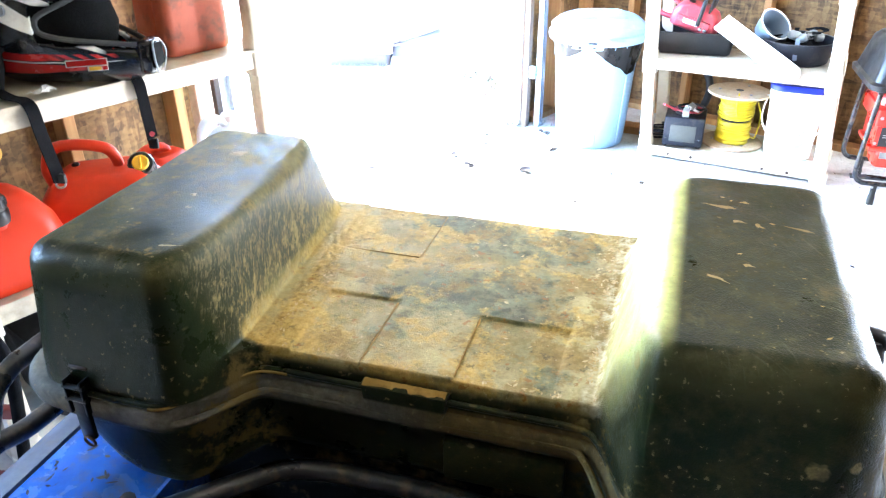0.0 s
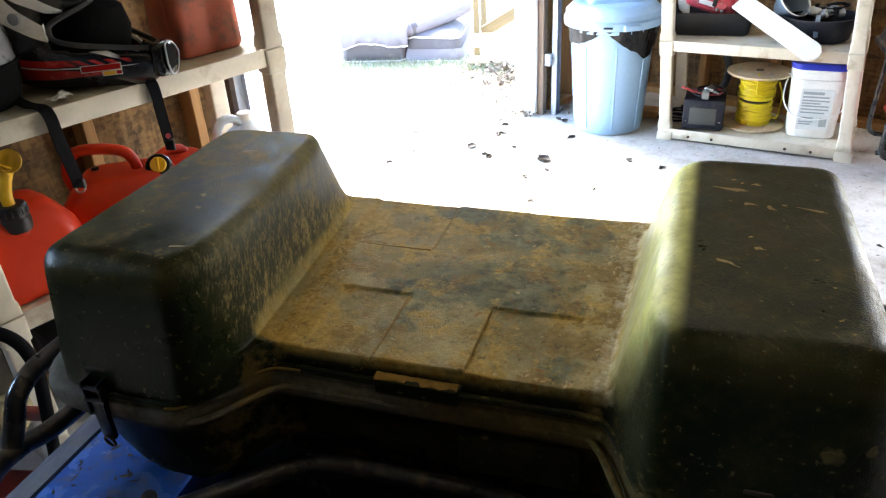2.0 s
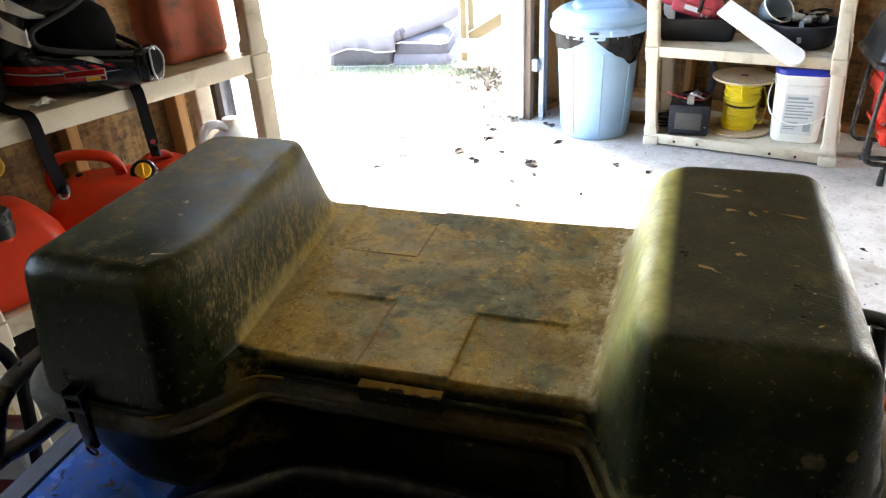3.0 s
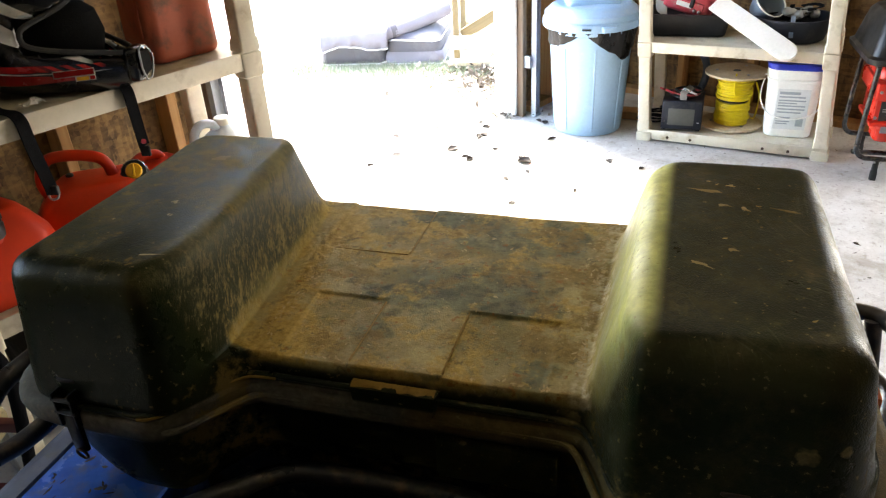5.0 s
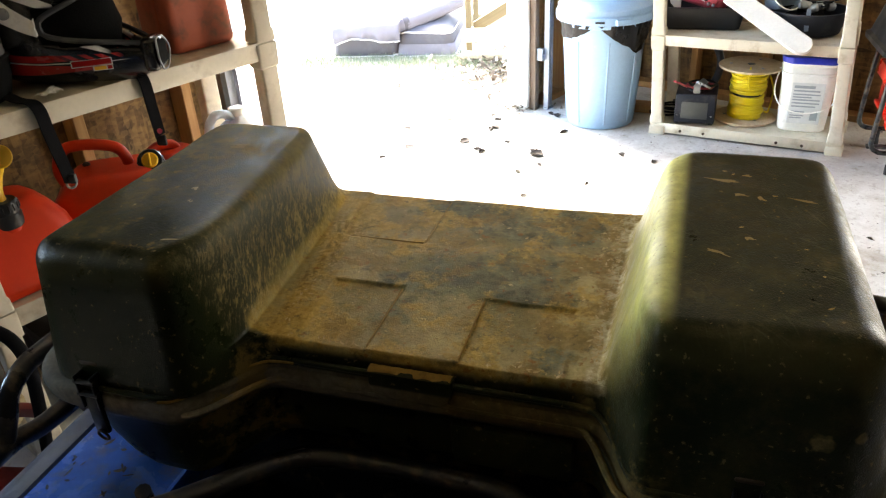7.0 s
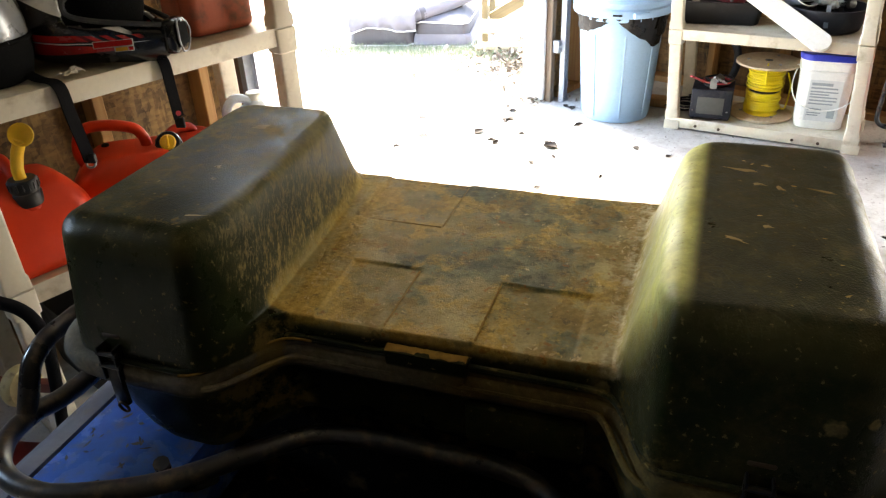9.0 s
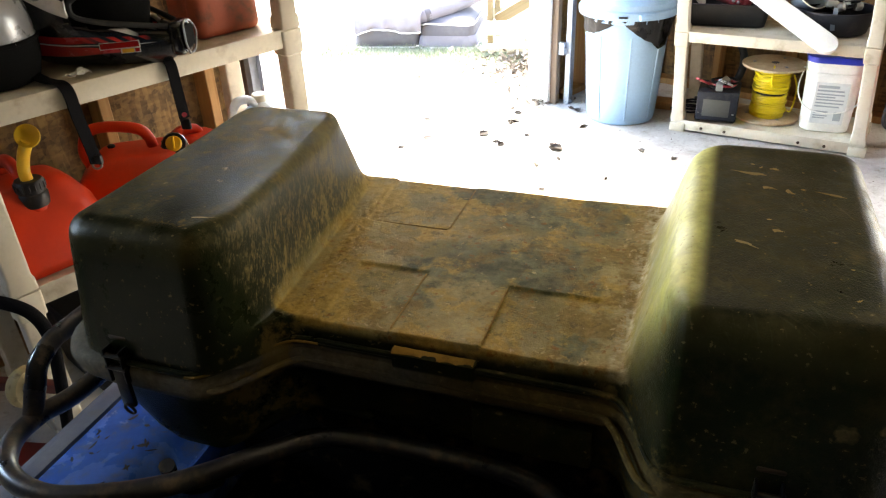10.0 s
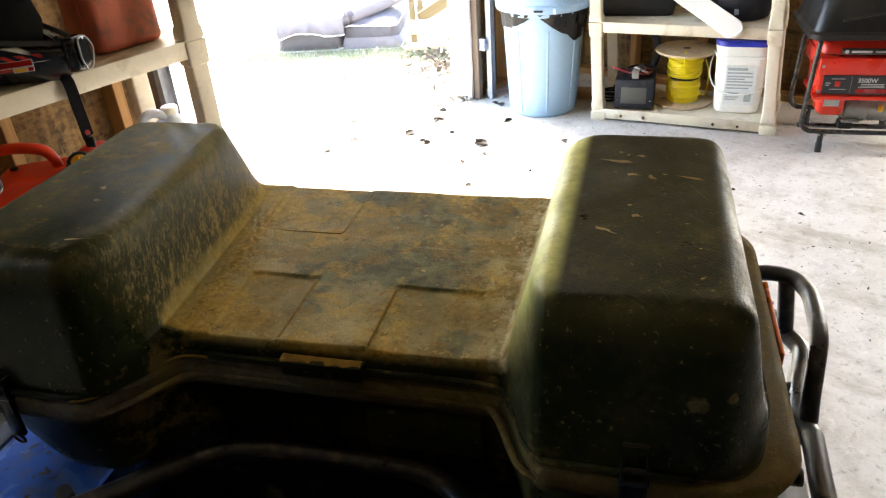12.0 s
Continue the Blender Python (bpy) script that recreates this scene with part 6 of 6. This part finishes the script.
def moto_helmet():
    h = thing("motocross_helmet", LM @ pose(0.425, 0.185, 0.9885, 0, 0, -56) @ Matrix.Scale(1.18, 4), "black, red and white motocross helmet with open eye port", "helmet")
    s = part("shell", helmet_shell(), HELMET, h, "glossy black shell with red and white streaks")
    md = s.modifiers.new("thick", "SOLIDIFY")
    md.thickness, md.offset = 0.012, -1
    ln = lathe([(0.005, 0.228), (0.06, 0.215), (0.095, 0.17), (0.100, 0.11), (0.090, 0.05), (0.07, 0.012), (0.02, 0.010)], 32, sx=1.15)
    part("liner", ln, LINER, h)
    pad = lathe([(0.012, -0.085), (0.05, -0.075), (0.078, -0.045), (0.086, 0.0), (0.078, 0.045), (0.05, 0.072), (0.012, 0.082)], 28, centre=(0.055, 0, 0.118), sx=1.35, sy=1.0)
    part("cheek_pad", pad, LINER, h, "black padding inside the eye port")
    ring = []
    for i in range(41):
        t = 2 * math.pi * i / 40
        a = 66 * math.cos(t)
        zc = lerp(0.190, 0.165, min(1, abs(a) / 70)) if math.sin(t) > 0 else lerp(0.072, 0.102, min(1, abs(a) / 70))
        z = lerp(0.133, zc, min(1, abs(math.sin(t)) ** 0.6))
        zz = z - 0.115
        cp = math.sqrt(max(0.05, 1 - (zz / 0.135) ** 2))
        low = sstep(0.015, -0.055, zz)
        c = math.cos(radians(a))
        fwd = max(0, c) ** 2.2
        x = 0.145 * cp * c + fwd * low * 0.105
        y = 0.118 * cp * math.sin(radians(a)) * (1 - 0.22 * fwd * low)
        ring.append((x * 1.01, y * 1.02, z))
    part("port_trim", tube(ring, 0.006, 8, 1, ring=True), RUBBER, h)
    part("peak", loft([[(lerp(0.02, 0.26, u), y * lerp(0.105, 0.075, u), 0.235 + 0.045 * math.sin(u * 1.9) - 0.25 * (y * lerp(0.105, 0.075, u)) ** 2 * 8 + dz) for y in (-1, -0.5, 0, 0.5, 1)] + [(lerp(0.02, 0.26, u), y * lerp(0.105, 0.075, u), 0.229 + 0.045 * math.sin(u * 1.9) - 0.25 * (y * lerp(0.105, 0.075, u)) ** 2 * 8 + dz) for y in (1, 0.5, 0, -0.5, -1)] for u, dz in ((0, 0), (0.25, 0), (0.5, 0), (0.75, 0), (1, 0))]), SHELLBLACK, h, "black sun peak")
    vent = part("chin_vent", block((0.215, -0.030, 0.014), (0.250, 0.030, 0.088), 0.014, 3), SHELLBLACK, h, "black chin vent with a silver rim")
    part("vent_rim", tube([(0.254, -0.012, 0.018), (0.256, -0.026, 0.044), (0.257, -0.027, 0.062), (0.252, -0.014, 0.084), (0.252, 0.014, 0.084), (0.257, 0.027, 0.062), (0.256, 0.026, 0.044), (0.254, 0.012, 0.018), (0.254, -0.012, 0.018)], 0.0022, 8, 2), SILVER, vent)
    part("vent_mesh", block((0.250, -0.024, 0.030), (0.2545, 0.024, 0.078), 0.003), LINER, vent)
    # sticker: a red bar in a pale border, with a small two-tone bar below
    for x, z, w, hh, lift, mt in ((0, 0.003, 0.082, 0.0150, 0.0, SHELLWHITE), (0, 0.003, 0.078, 0.0115, 0.0012, SHELLRED), (0.020, -0.0095, 0.040, 0.0105, 0.0, SHELLWHITE), (0.015, -0.0095, 0.024, 0.0075, 0.0012, YELLOW), (0.034, -0.0095, 0.010, 0.0075, 0.0012, SHELLRED)):
        b = block((x - w / 2, -0.0016 - lift, z - hh / 2), (x + w / 2, 0.0016, z + hh / 2), 0.0006, 1)
        bmesh.ops.transform(b, matrix=pose(0.1295, -0.0742, 0.0487, -6, 0, 22), verts=b.verts)
        part("maker_mark", b, mt, h, "plain coloured bar")
    part("peak_screw", lathe([(0.012, 0), (0.012, 0.006), (0.007, 0.008)], 14, centre=(0, 0, 0)), SILVER, h).matrix_local = pose(0.0, -0.117, 0.165, 90, 0, 0)
    return h


moto_helmet()


def open_helmet():
    h = thing("open_face_helmet", LM @ pose(0.175, 0.20, 0.9885, 0, 0, -75), "silver open-face helmet with black trim", "helmet")
    prof = [(0.012, 0.262), (0.05, 0.256), (0.09, 0.235), (0.118, 0.20), (0.130, 0.155), (0.132, 0.115), (0.130, 0.10)]
    part("shell", lathe(prof, 40, sx=1.12, caps=True), SILVER, h, "silver dome")
    part("side_skirt", lathe([(0.131, 0.105), (0.134, 0.09), (0.130, 0.05), (0.118, 0.010), (0.108, 0.0), (0.100, 0.010), (0.11, 0.09)], 40, sx=1.10), LINER, h, "black leather side skirt")
    ring = [(0.134 * 1.12 * math.cos(2 * math.pi * i / 40), 0.134 * math.sin(2 * math.pi * i / 40), 0.103) for i in range(41)]
    part("trim", tube(ring, 0.006, 8, 1, ring=True), LINER, h)
    st = lathe([(0.012, 0), (0.012, 0.004), (0.008, 0.008)], 16)
    part("stud", st, SILVER, h).matrix_local = pose(0.05, -0.128, 0.085, 90, 0, 0)
    return h


open_helmet()


def shelf_strap(name, pts, label, buckle):
    s = thing(name, pose(0, 0, 0), label, "strap", "straps over the shelf edge")
    part("webbing", tube(pts, 0.01, 8, 6, flat=(0.032, 0.003)), WEB, s)
    e = Vector(pts[-1])
    if buckle == "ring":
        ring = [e + Vector((0.013 * math.cos(t), 0.006 * math.sin(t), -0.010 + 0.009 * math.sin(t))) for t in [2 * math.pi * i / 20 for i in range(21)]]
        part("ring", tube(ring, 0.003, 8, 1, ring=True), STEEL, s)
        part("slider", block(e + Vector((-0.017, -0.006, -0.008)), e + Vector((0.017, 0.006, 0.016)), 0.003), BLACK, s)
    else:
        part("button", lathe([(0.007, 0), (0.007, 0.005)], 12), SAWRED, s, "red release button").matrix_local = Matrix.Translation(e + Vector((0.004, -0.006, 0.014))) @ pose(0, 0, 0, 70, 0, 30)
        part("buckle", block(e + Vector((-0.014, -0.005, -0.030)), e + Vector((0.014, 0.005, 0.0)), 0.004), LATCH, s, "black plastic buckle")
    return s


def LP(u, v, z):
    return tuple(LM @ Vector((u + 0.04, v, z)))


shelf_strap("helmet_strap", [LP(0.205, 0.12, 1.010), LP(0.220, 0.06, 0.995), LP(0.232, 0.012, 0.994), LP(0.236, -0.012, 0.975), LP(0.239, -0.014, 0.92), LP(0.247, -0.012, 0.85), LP(0.254, -0.010, 0.79)], "black helmet strap hanging over the shelf edge", "ring")
shelf_strap("helmet_strap", [LP(0.495, 0.10, 1.008), LP(0.503, 0.05, 0.995), LP(0.508, 0.012, 0.994), LP(0.510, -0.012, 0.975), LP(0.512, -0.013, 0.91), LP(0.516, -0.010, 0.85), LP(0.520, -0.004, 0.822)], "black helmet strap with a red button, hanging down", "clip")

bm = bmesh.new()
rngp = random.Random(21)
grid = [[bm.verts.new((0.012 * i - 0.03 + rngp.uniform(-0.004, 0.004), 0.010 * j - 0.02 + rngp.uniform(-0.003, 0.003), 0.004 + rngp.uniform(0, 0.012))) for i in range(6)] for j in range(5)]
for a, b in zip(grid, grid[1:]):
    for i in range(5):
        bm.faces.new((a[i], a[i + 1], b[i + 1], b[i]))
scrap = part("paper_scrap", bm, PAPER, smooth=False)
scrap.matrix_world = on_left(0.29, 0.045, 0.9885, 15)
tagged(scrap, "crumpled pale paper scrap on the shelf edge", "paper")


def hand_trolley():
    t = thing("hand_trolley", pose(0, 0, 0), "black tubular hand trolley with a cream wheel, folded", "hand trolley")
    part("handle_tube", tube([(-1.16, 1.70, 0.62), (-1.06, 1.72, 0.605), (-0.98, 1.74, 0.582), (-0.925, 1.75, 0.545), (-0.905, 1.752, 0.47), (-0.922, 1.752, 0.34), (-0.95, 1.755, 0.20), (-0.985, 1.76, 0.02)], 0.0155, 14, 6), WEB, t, "bent black steel tube")
    part("handle_tube", tube([(-1.16, 1.70, 0.62), (-1.19, 1.70, 0.50), (-1.20, 1.71, 0.30), (-1.21, 1.72, 0.02)], 0.0155, 14, 6), WEB, t, "bent black steel tube")
    part("crossbar", block((-1.20, 1.745, 0.305), (-0.925, 1.770, 0.335), 0.004), PINKCAST, t, "dark red steel crossbar")
    part("toe_plate", block((-1.24, 1.70, 0.0), (-0.95, 1.86, 0.012), 0.003), PINKCAST, t)
    w = part("wheel", lathe([(0.030, -0.018), (0.058, -0.020), (0.064, -0.010), (0.064, 0.010), (0.058, 0.020), (0.030, 0.018)], 32), CREAMWHEEL, t, "cream rubber wheel")
    w.matrix_local = pose(-1.012, 1.745, 0.328, 86, 0, 80) @ Matrix.Scale(0.84, 4)
    part("hub", lathe([(0.034, -0.021), (0.030, -0.024), (0.012, -0.026), (0.010, -0.034), (0.004, -0.036)], 20), STEEL, w)
    part("hub", lathe([(0.034, 0.021), (0.030, 0.024), (0.012, 0.026), (0.010, 0.034), (0.004, 0.036)], 20), STEEL, w)
    part("axle", tube([(-1.020, 1.745, 0.322), (-1.04, 1.775, 0.322)], 0.008, 8, 2), STEEL, t)
    return t


hand_trolley()
# black bin added to stand in for an unidentified dark mass
tote = thing("dark_mass_bin", on_left(0.33, 0.20, 0.0655, 0), "black lidded bin added on the bottom shelf as a dark mass", "tote")
part("bin", rounded_stack([(0, 0.40, 0.26, 0.03), (0.01, 0.43, 0.29, 0.03), (0.27, 0.48, 0.33, 0.03), (0.275, 0.50, 0.35, 0.03), (0.29, 0.50, 0.35, 0.03)]), BLACK, tote)
part("lid", rounded_stack([(0.291, 0.51, 0.36, 0.03), (0.31, 0.51, 0.36, 0.03), (0.32, 0.46, 0.31, 0.03)]), BLACK, tote)


# ---- the yard ----
YZ = -0.03


def ruffle(x):
    return 0.006 * math.sin(13 * x) + 0.004 * math.sin(31 * x + 1)


def sofa_section(m, w, d, h, rise, label, skirt):
    """A low section in a slack cover: side walls, a top that rises to the back, piped seams."""
    c = thing("sofa_section", m, label, "sofa section", "covered sofa sections")
    levels = [(0.0, 0.0, 0), (0.012, 0.012, 0), (h * 0.5, 0.006, 0), (h - 0.02, 0.002, 0), (h, -0.012, 0.1), (h + 0.012, -0.05, 0.4), (h + 0.016, -0.10, 0.8)]
    loops = []
    for k, (z, g, up) in enumerate(levels):
        loops.append([(x + ruffle(y * 2 + k), y + ruffle(x * 2 + 2 * k), z + (0.5 * ruffle(x + y) if k else ruffle(x * 3)) + up * rise * (y / d + 0.5)) for x, y in rounded_outline(w + 2 * g, d + 2 * g, 0.05, 14)])
    part("cover", loft(loops), CLOTH, c, "slack grey-blue cloth cover", angle=60)
    seams = [(h - 0.006, 0.002), (0.010, 0.014)]
    if skirt:
        seams[1] = (0.006, 0.032)
        sk = []
        for z, g in ((h * 0.52, 0.010), (h * 0.46, 0.020), (0.03, 0.028), (0.004, 0.030)):
            sk.append([(x + ruffle(y * 3), y + ruffle(x * 3 + z * 9), z + ruffle(x * 2) * (z < 0.01)) for x, y in rounded_outline(w + 2 * g, d + 2 * g, 0.05, 14)])
        part("skirt", loft(sk, False), CLOTHPALE, c, "pale hanging skirt", angle=60)
    for z, g in seams:
        pts = [(x + ruffle(y * 2), y + ruffle(x * 2), z + ruffle(x * 2.5)) for x, y in rounded_outline(w + 2 * g + 0.006, d + 2 * g + 0.006, 0.05, 14)]
        part("piping", tube(pts + pts[:1], 0.006, 6, 1, ring=True), PIPING, c, "white piped seam")
    return c


sofa_section(pose(-0.975, 6.60, YZ, 0, 0, -3), 0.50, 0.70, 0.205, 0.05, "low outdoor sofa section under a slack grey-blue cover", False)
sofa_section(pose(-0.490, 6.60, YZ, 0, 0, -3), 0.41, 0.70, 0.180, 0.13, "low outdoor sofa section with a pale hanging skirt", True)


def folded_cover():
    """Pale cloth thrown over one section, its front edge hanging in a wave."""
    c = thing("cover_cloth", pose(-0.975, 6.235, YZ, 0, 0, -3), "pale lavender-grey cloth hanging over a sofa section", "cover cloth")
    rows = []
    for i in range(29):
        x = lerp(-0.27, 0.27, i / 28)
        k = i / 28
        drop = 0.135 - 0.03 * math.sin(k * 5.2) - 0.03 * k
        rows.append([(x, y, z + 0.03 * k) for y, z in ((0.60, 0.275), (0.30, 0.262), (0.06, 0.250), (0.012, 0.244), (-0.012, 0.225), (-0.022 + ruffle(x * 4), 0.235 - drop * 0.5), (-0.018 + 2 * ruffle(x * 3), 0.235 - drop))])
    bm = loft(rows, False, closed=False)
    cl = part("cloth", bm, CLOTHPALE, c, angle=70)
    md = cl.modifiers.new("thick", "SOLIDIFY")
    md.thickness = 0.008
    part("hem", tube([r[-1] for r in rows], 0.006, 6, 1), PIPING, c, "white hem")
    return c


folded_cover()
rl = thing("bolster", pose(0, 0, YZ), "rolled grey-blue bolster lying across the sofa", "bolster")
path = [(-0.84, 6.29, 0.215), (-0.70, 6.33, 0.232), (-0.55, 6.42, 0.262), (-0.40, 6.54, 0.300), (-0.27, 6.66, 0.335)]
part("roll", tube(path, 0.060, 16, 5), CLOTHPALE, rl)
part("band", tube([(-0.70, 6.33, 0.232), (-0.66, 6.352, 0.240)], 0.0615, 16, 3), CLOTH, rl, "grey-blue cloth band")


def lumber_rack():
    r = thing("lumber_stand", pose(0.02, 6.12, YZ, 0, 0, -4), "weathered wooden stand of boards beside the sofa", "wooden stand")
    part("board", block((-0.24, -0.02, 0.125), (0.34, 0.02, 0.225), 0.004), GREYWOOD, r, smooth=False)
    part("board", block((-0.24, -0.10, 0.025), (0.34, 0.02, 0.055), 0.004), GREYWOOD, r, smooth=False)
    part("board", block((-0.23, 0.50, 0.125), (0.34, 0.54, 0.225), 0.004), GREYWOOD, r, smooth=False)
    for x in (-0.19, 0.30):
        part("post", block((x - 0.022, 0.022, 0.0), (x + 0.022, 0.062, 0.62), 0.004), OLDWOOD, r, smooth=False)
        part("post", block((x - 0.022, 0.458, 0.0), (x + 0.022, 0.498, 0.62), 0.004), OLDWOOD, r, smooth=False)
    br = block((-0.04, -0.02, 0), (0.04, 0.02, 0.62), 0.004)
    part("brace", br, OLDWOOD, r, "slanting brace", smooth=False).matrix_local = pose(-0.14, 0.085, 0.22, 0, 60, 0)
    return r


lumber_rack()
tagged(part("leaf_litter", flakes(640, lambda r: (r.gauss(0.14, 0.19), r.gauss(5.70, 0.27)), 0.034, 31, YZ, 0.7, 0.02), BRIGHTLEAVES), "drift of dry brown leaves against the door post", "leaf litter", kind="stuff")


yl = part("yellow_leaf", flakes(1, lambda r: (0.33, 5.45), 0.045, 3, YZ + 0.05, 0.5, 0.01), YELLOW)
tagged(yl, "bright yellow leaf on the brown leaf drift", "leaf")


def grass_mesh():
    rng, bm = random.Random(17), bmesh.new()
    for _ in range(9000):
        x = 0.42 - 1.9 * rng.random() ** 1.5
        y = rng.gauss(6.08 - 0.18 * sstep(-0.6, 0.3, x), 0.17)
        h, a, b = rng.uniform(0.015, 0.05), rng.uniform(0, 6.28), rng.uniform(-0.02, 0.02)
        dx, dy = 0.003 * math.cos(a), 0.003 * math.sin(a)
        vs = [bm.verts.new(p) for p in ((x - dx, y - dy, YZ), (x + dx, y + dy, YZ), (x + b, y + b * 0.6, YZ + h))]
        bm.faces.new(vs)
    return bm


tagged(part("grass", grass_mesh(), GRASS, smooth=False), "thin short grass along the edge of the yard", "grass", kind="stuff")

# leaves blown in over the slab
def curled_leaf(size, rng):
    """One dead leaf: a pointed blade rolled along its length, with a stalk."""
    bm = bmesh.new()
    roll, arch, w, rows = rng.uniform(1.1, 2.4), rng.uniform(0.2, 0.6), rng.uniform(0.55, 0.85), []
    for i in range(9):
        t = i / 8
        half = w * size * math.sin(math.pi * min(1, t * 0.96 + 0.02)) ** 0.8 * (1 + 0.18 * math.sin(i * 2.6))
        x = size * (2 * t - 1)
        row = []
        for j in range(7):
            a = (j / 6 - 0.5) * roll * 2
            r = half / roll + 1e-4
            row.append(bm.verts.new((x, r * math.sin(a) * 1.4 + rng.uniform(-0.04, 0.04) * size, r * (1 - math.cos(a)) + arch * size * (t - 0.4) ** 2 + rng.uniform(0, 0.03) * size + 0.001)))
        rows.append(row)
    for p, q in zip(rows, rows[1:]):
        for j in range(6):
            bm.faces.new((p[j], p[j + 1], q[j + 1], q[j]))
    tube([(-size, 0, 0.002 + 0.16 * arch * size), (-1.25 * size, 0.05 * size, 0.004), (-1.5 * size, 0.16 * size, 0.003)], 0.0012, 5, 3, bm=bm)
    return bm


LEAFSPOTS = ((0.316, 4.111, 0.050), (-0.075, 4.315, 0.042), (0.027, 4.167, 0.034), (0.062, 4.504, 0.040), (-0.374, 4.232, 0.045), (-0.424, 4.531, 0.035), (0.447, 4.703, 0.042), (0.474, 4.435, 0.036), (-0.192, 4.66, 0.030), (0.099, 4.661, 0.030),
             (0.33, 3.98, 0.028), (0.22, 3.90, 0.024), (0.75, 4.10, 0.028), (0.90, 4.00, 0.024), (0.25, 3.62, 0.024), (0.55, 3.75, 0.020), (-0.50, 4.10, 0.026), (0.16, 4.30, 0.022), (0.30, 4.16, 0.036), (0.00, 4.20, 0.026), (0.09, 4.53, 0.030), (0.41, 4.74, 0.030), (1.62, 3.20, 0.016), (1.30, 2.70, 0.013), (1.95, 2.75, 0.012), (1.20, 3.10, 0.012), (1.75, 2.40, 0.014), (1.42, 3.45, 0.015))
leaf_rng = random.Random(61)
for x, y, size in LEAFSPOTS:
    leaf = part("dead_leaf", curled_leaf(size * 0.85, leaf_rng), LEAVES, angle=180)
    leaf.matrix_world = pose(x, y, 0.0, leaf_rng.uniform(-8, 8), 0, leaf_rng.uniform(0, 360))
    tagged(leaf, "curled brown dead leaf on the concrete floor", "leaf", "dead leaves on the floor")
tagged(part("floor_litter", flakes(520, lambda r: (r.uniform(-0.9, 2.3), r.uniform(1.7, 4.8)), 0.0075, 77, 0.0, 0.3, 0.002), LEAVES), "crumbs of leaf and dirt on the concrete", "litter", kind="stuff")
tagged(part("leaf_litter", flakes(60, lambda r: (r.gauss(0.20, 0.07), r.gauss(4.83, 0.05)), 0.022, 78, 0.0, 0.6, 0.012), BRIGHTLEAVES), "small heap of dry leaves at the foot of the door post", "leaf litter", kind="stuff")
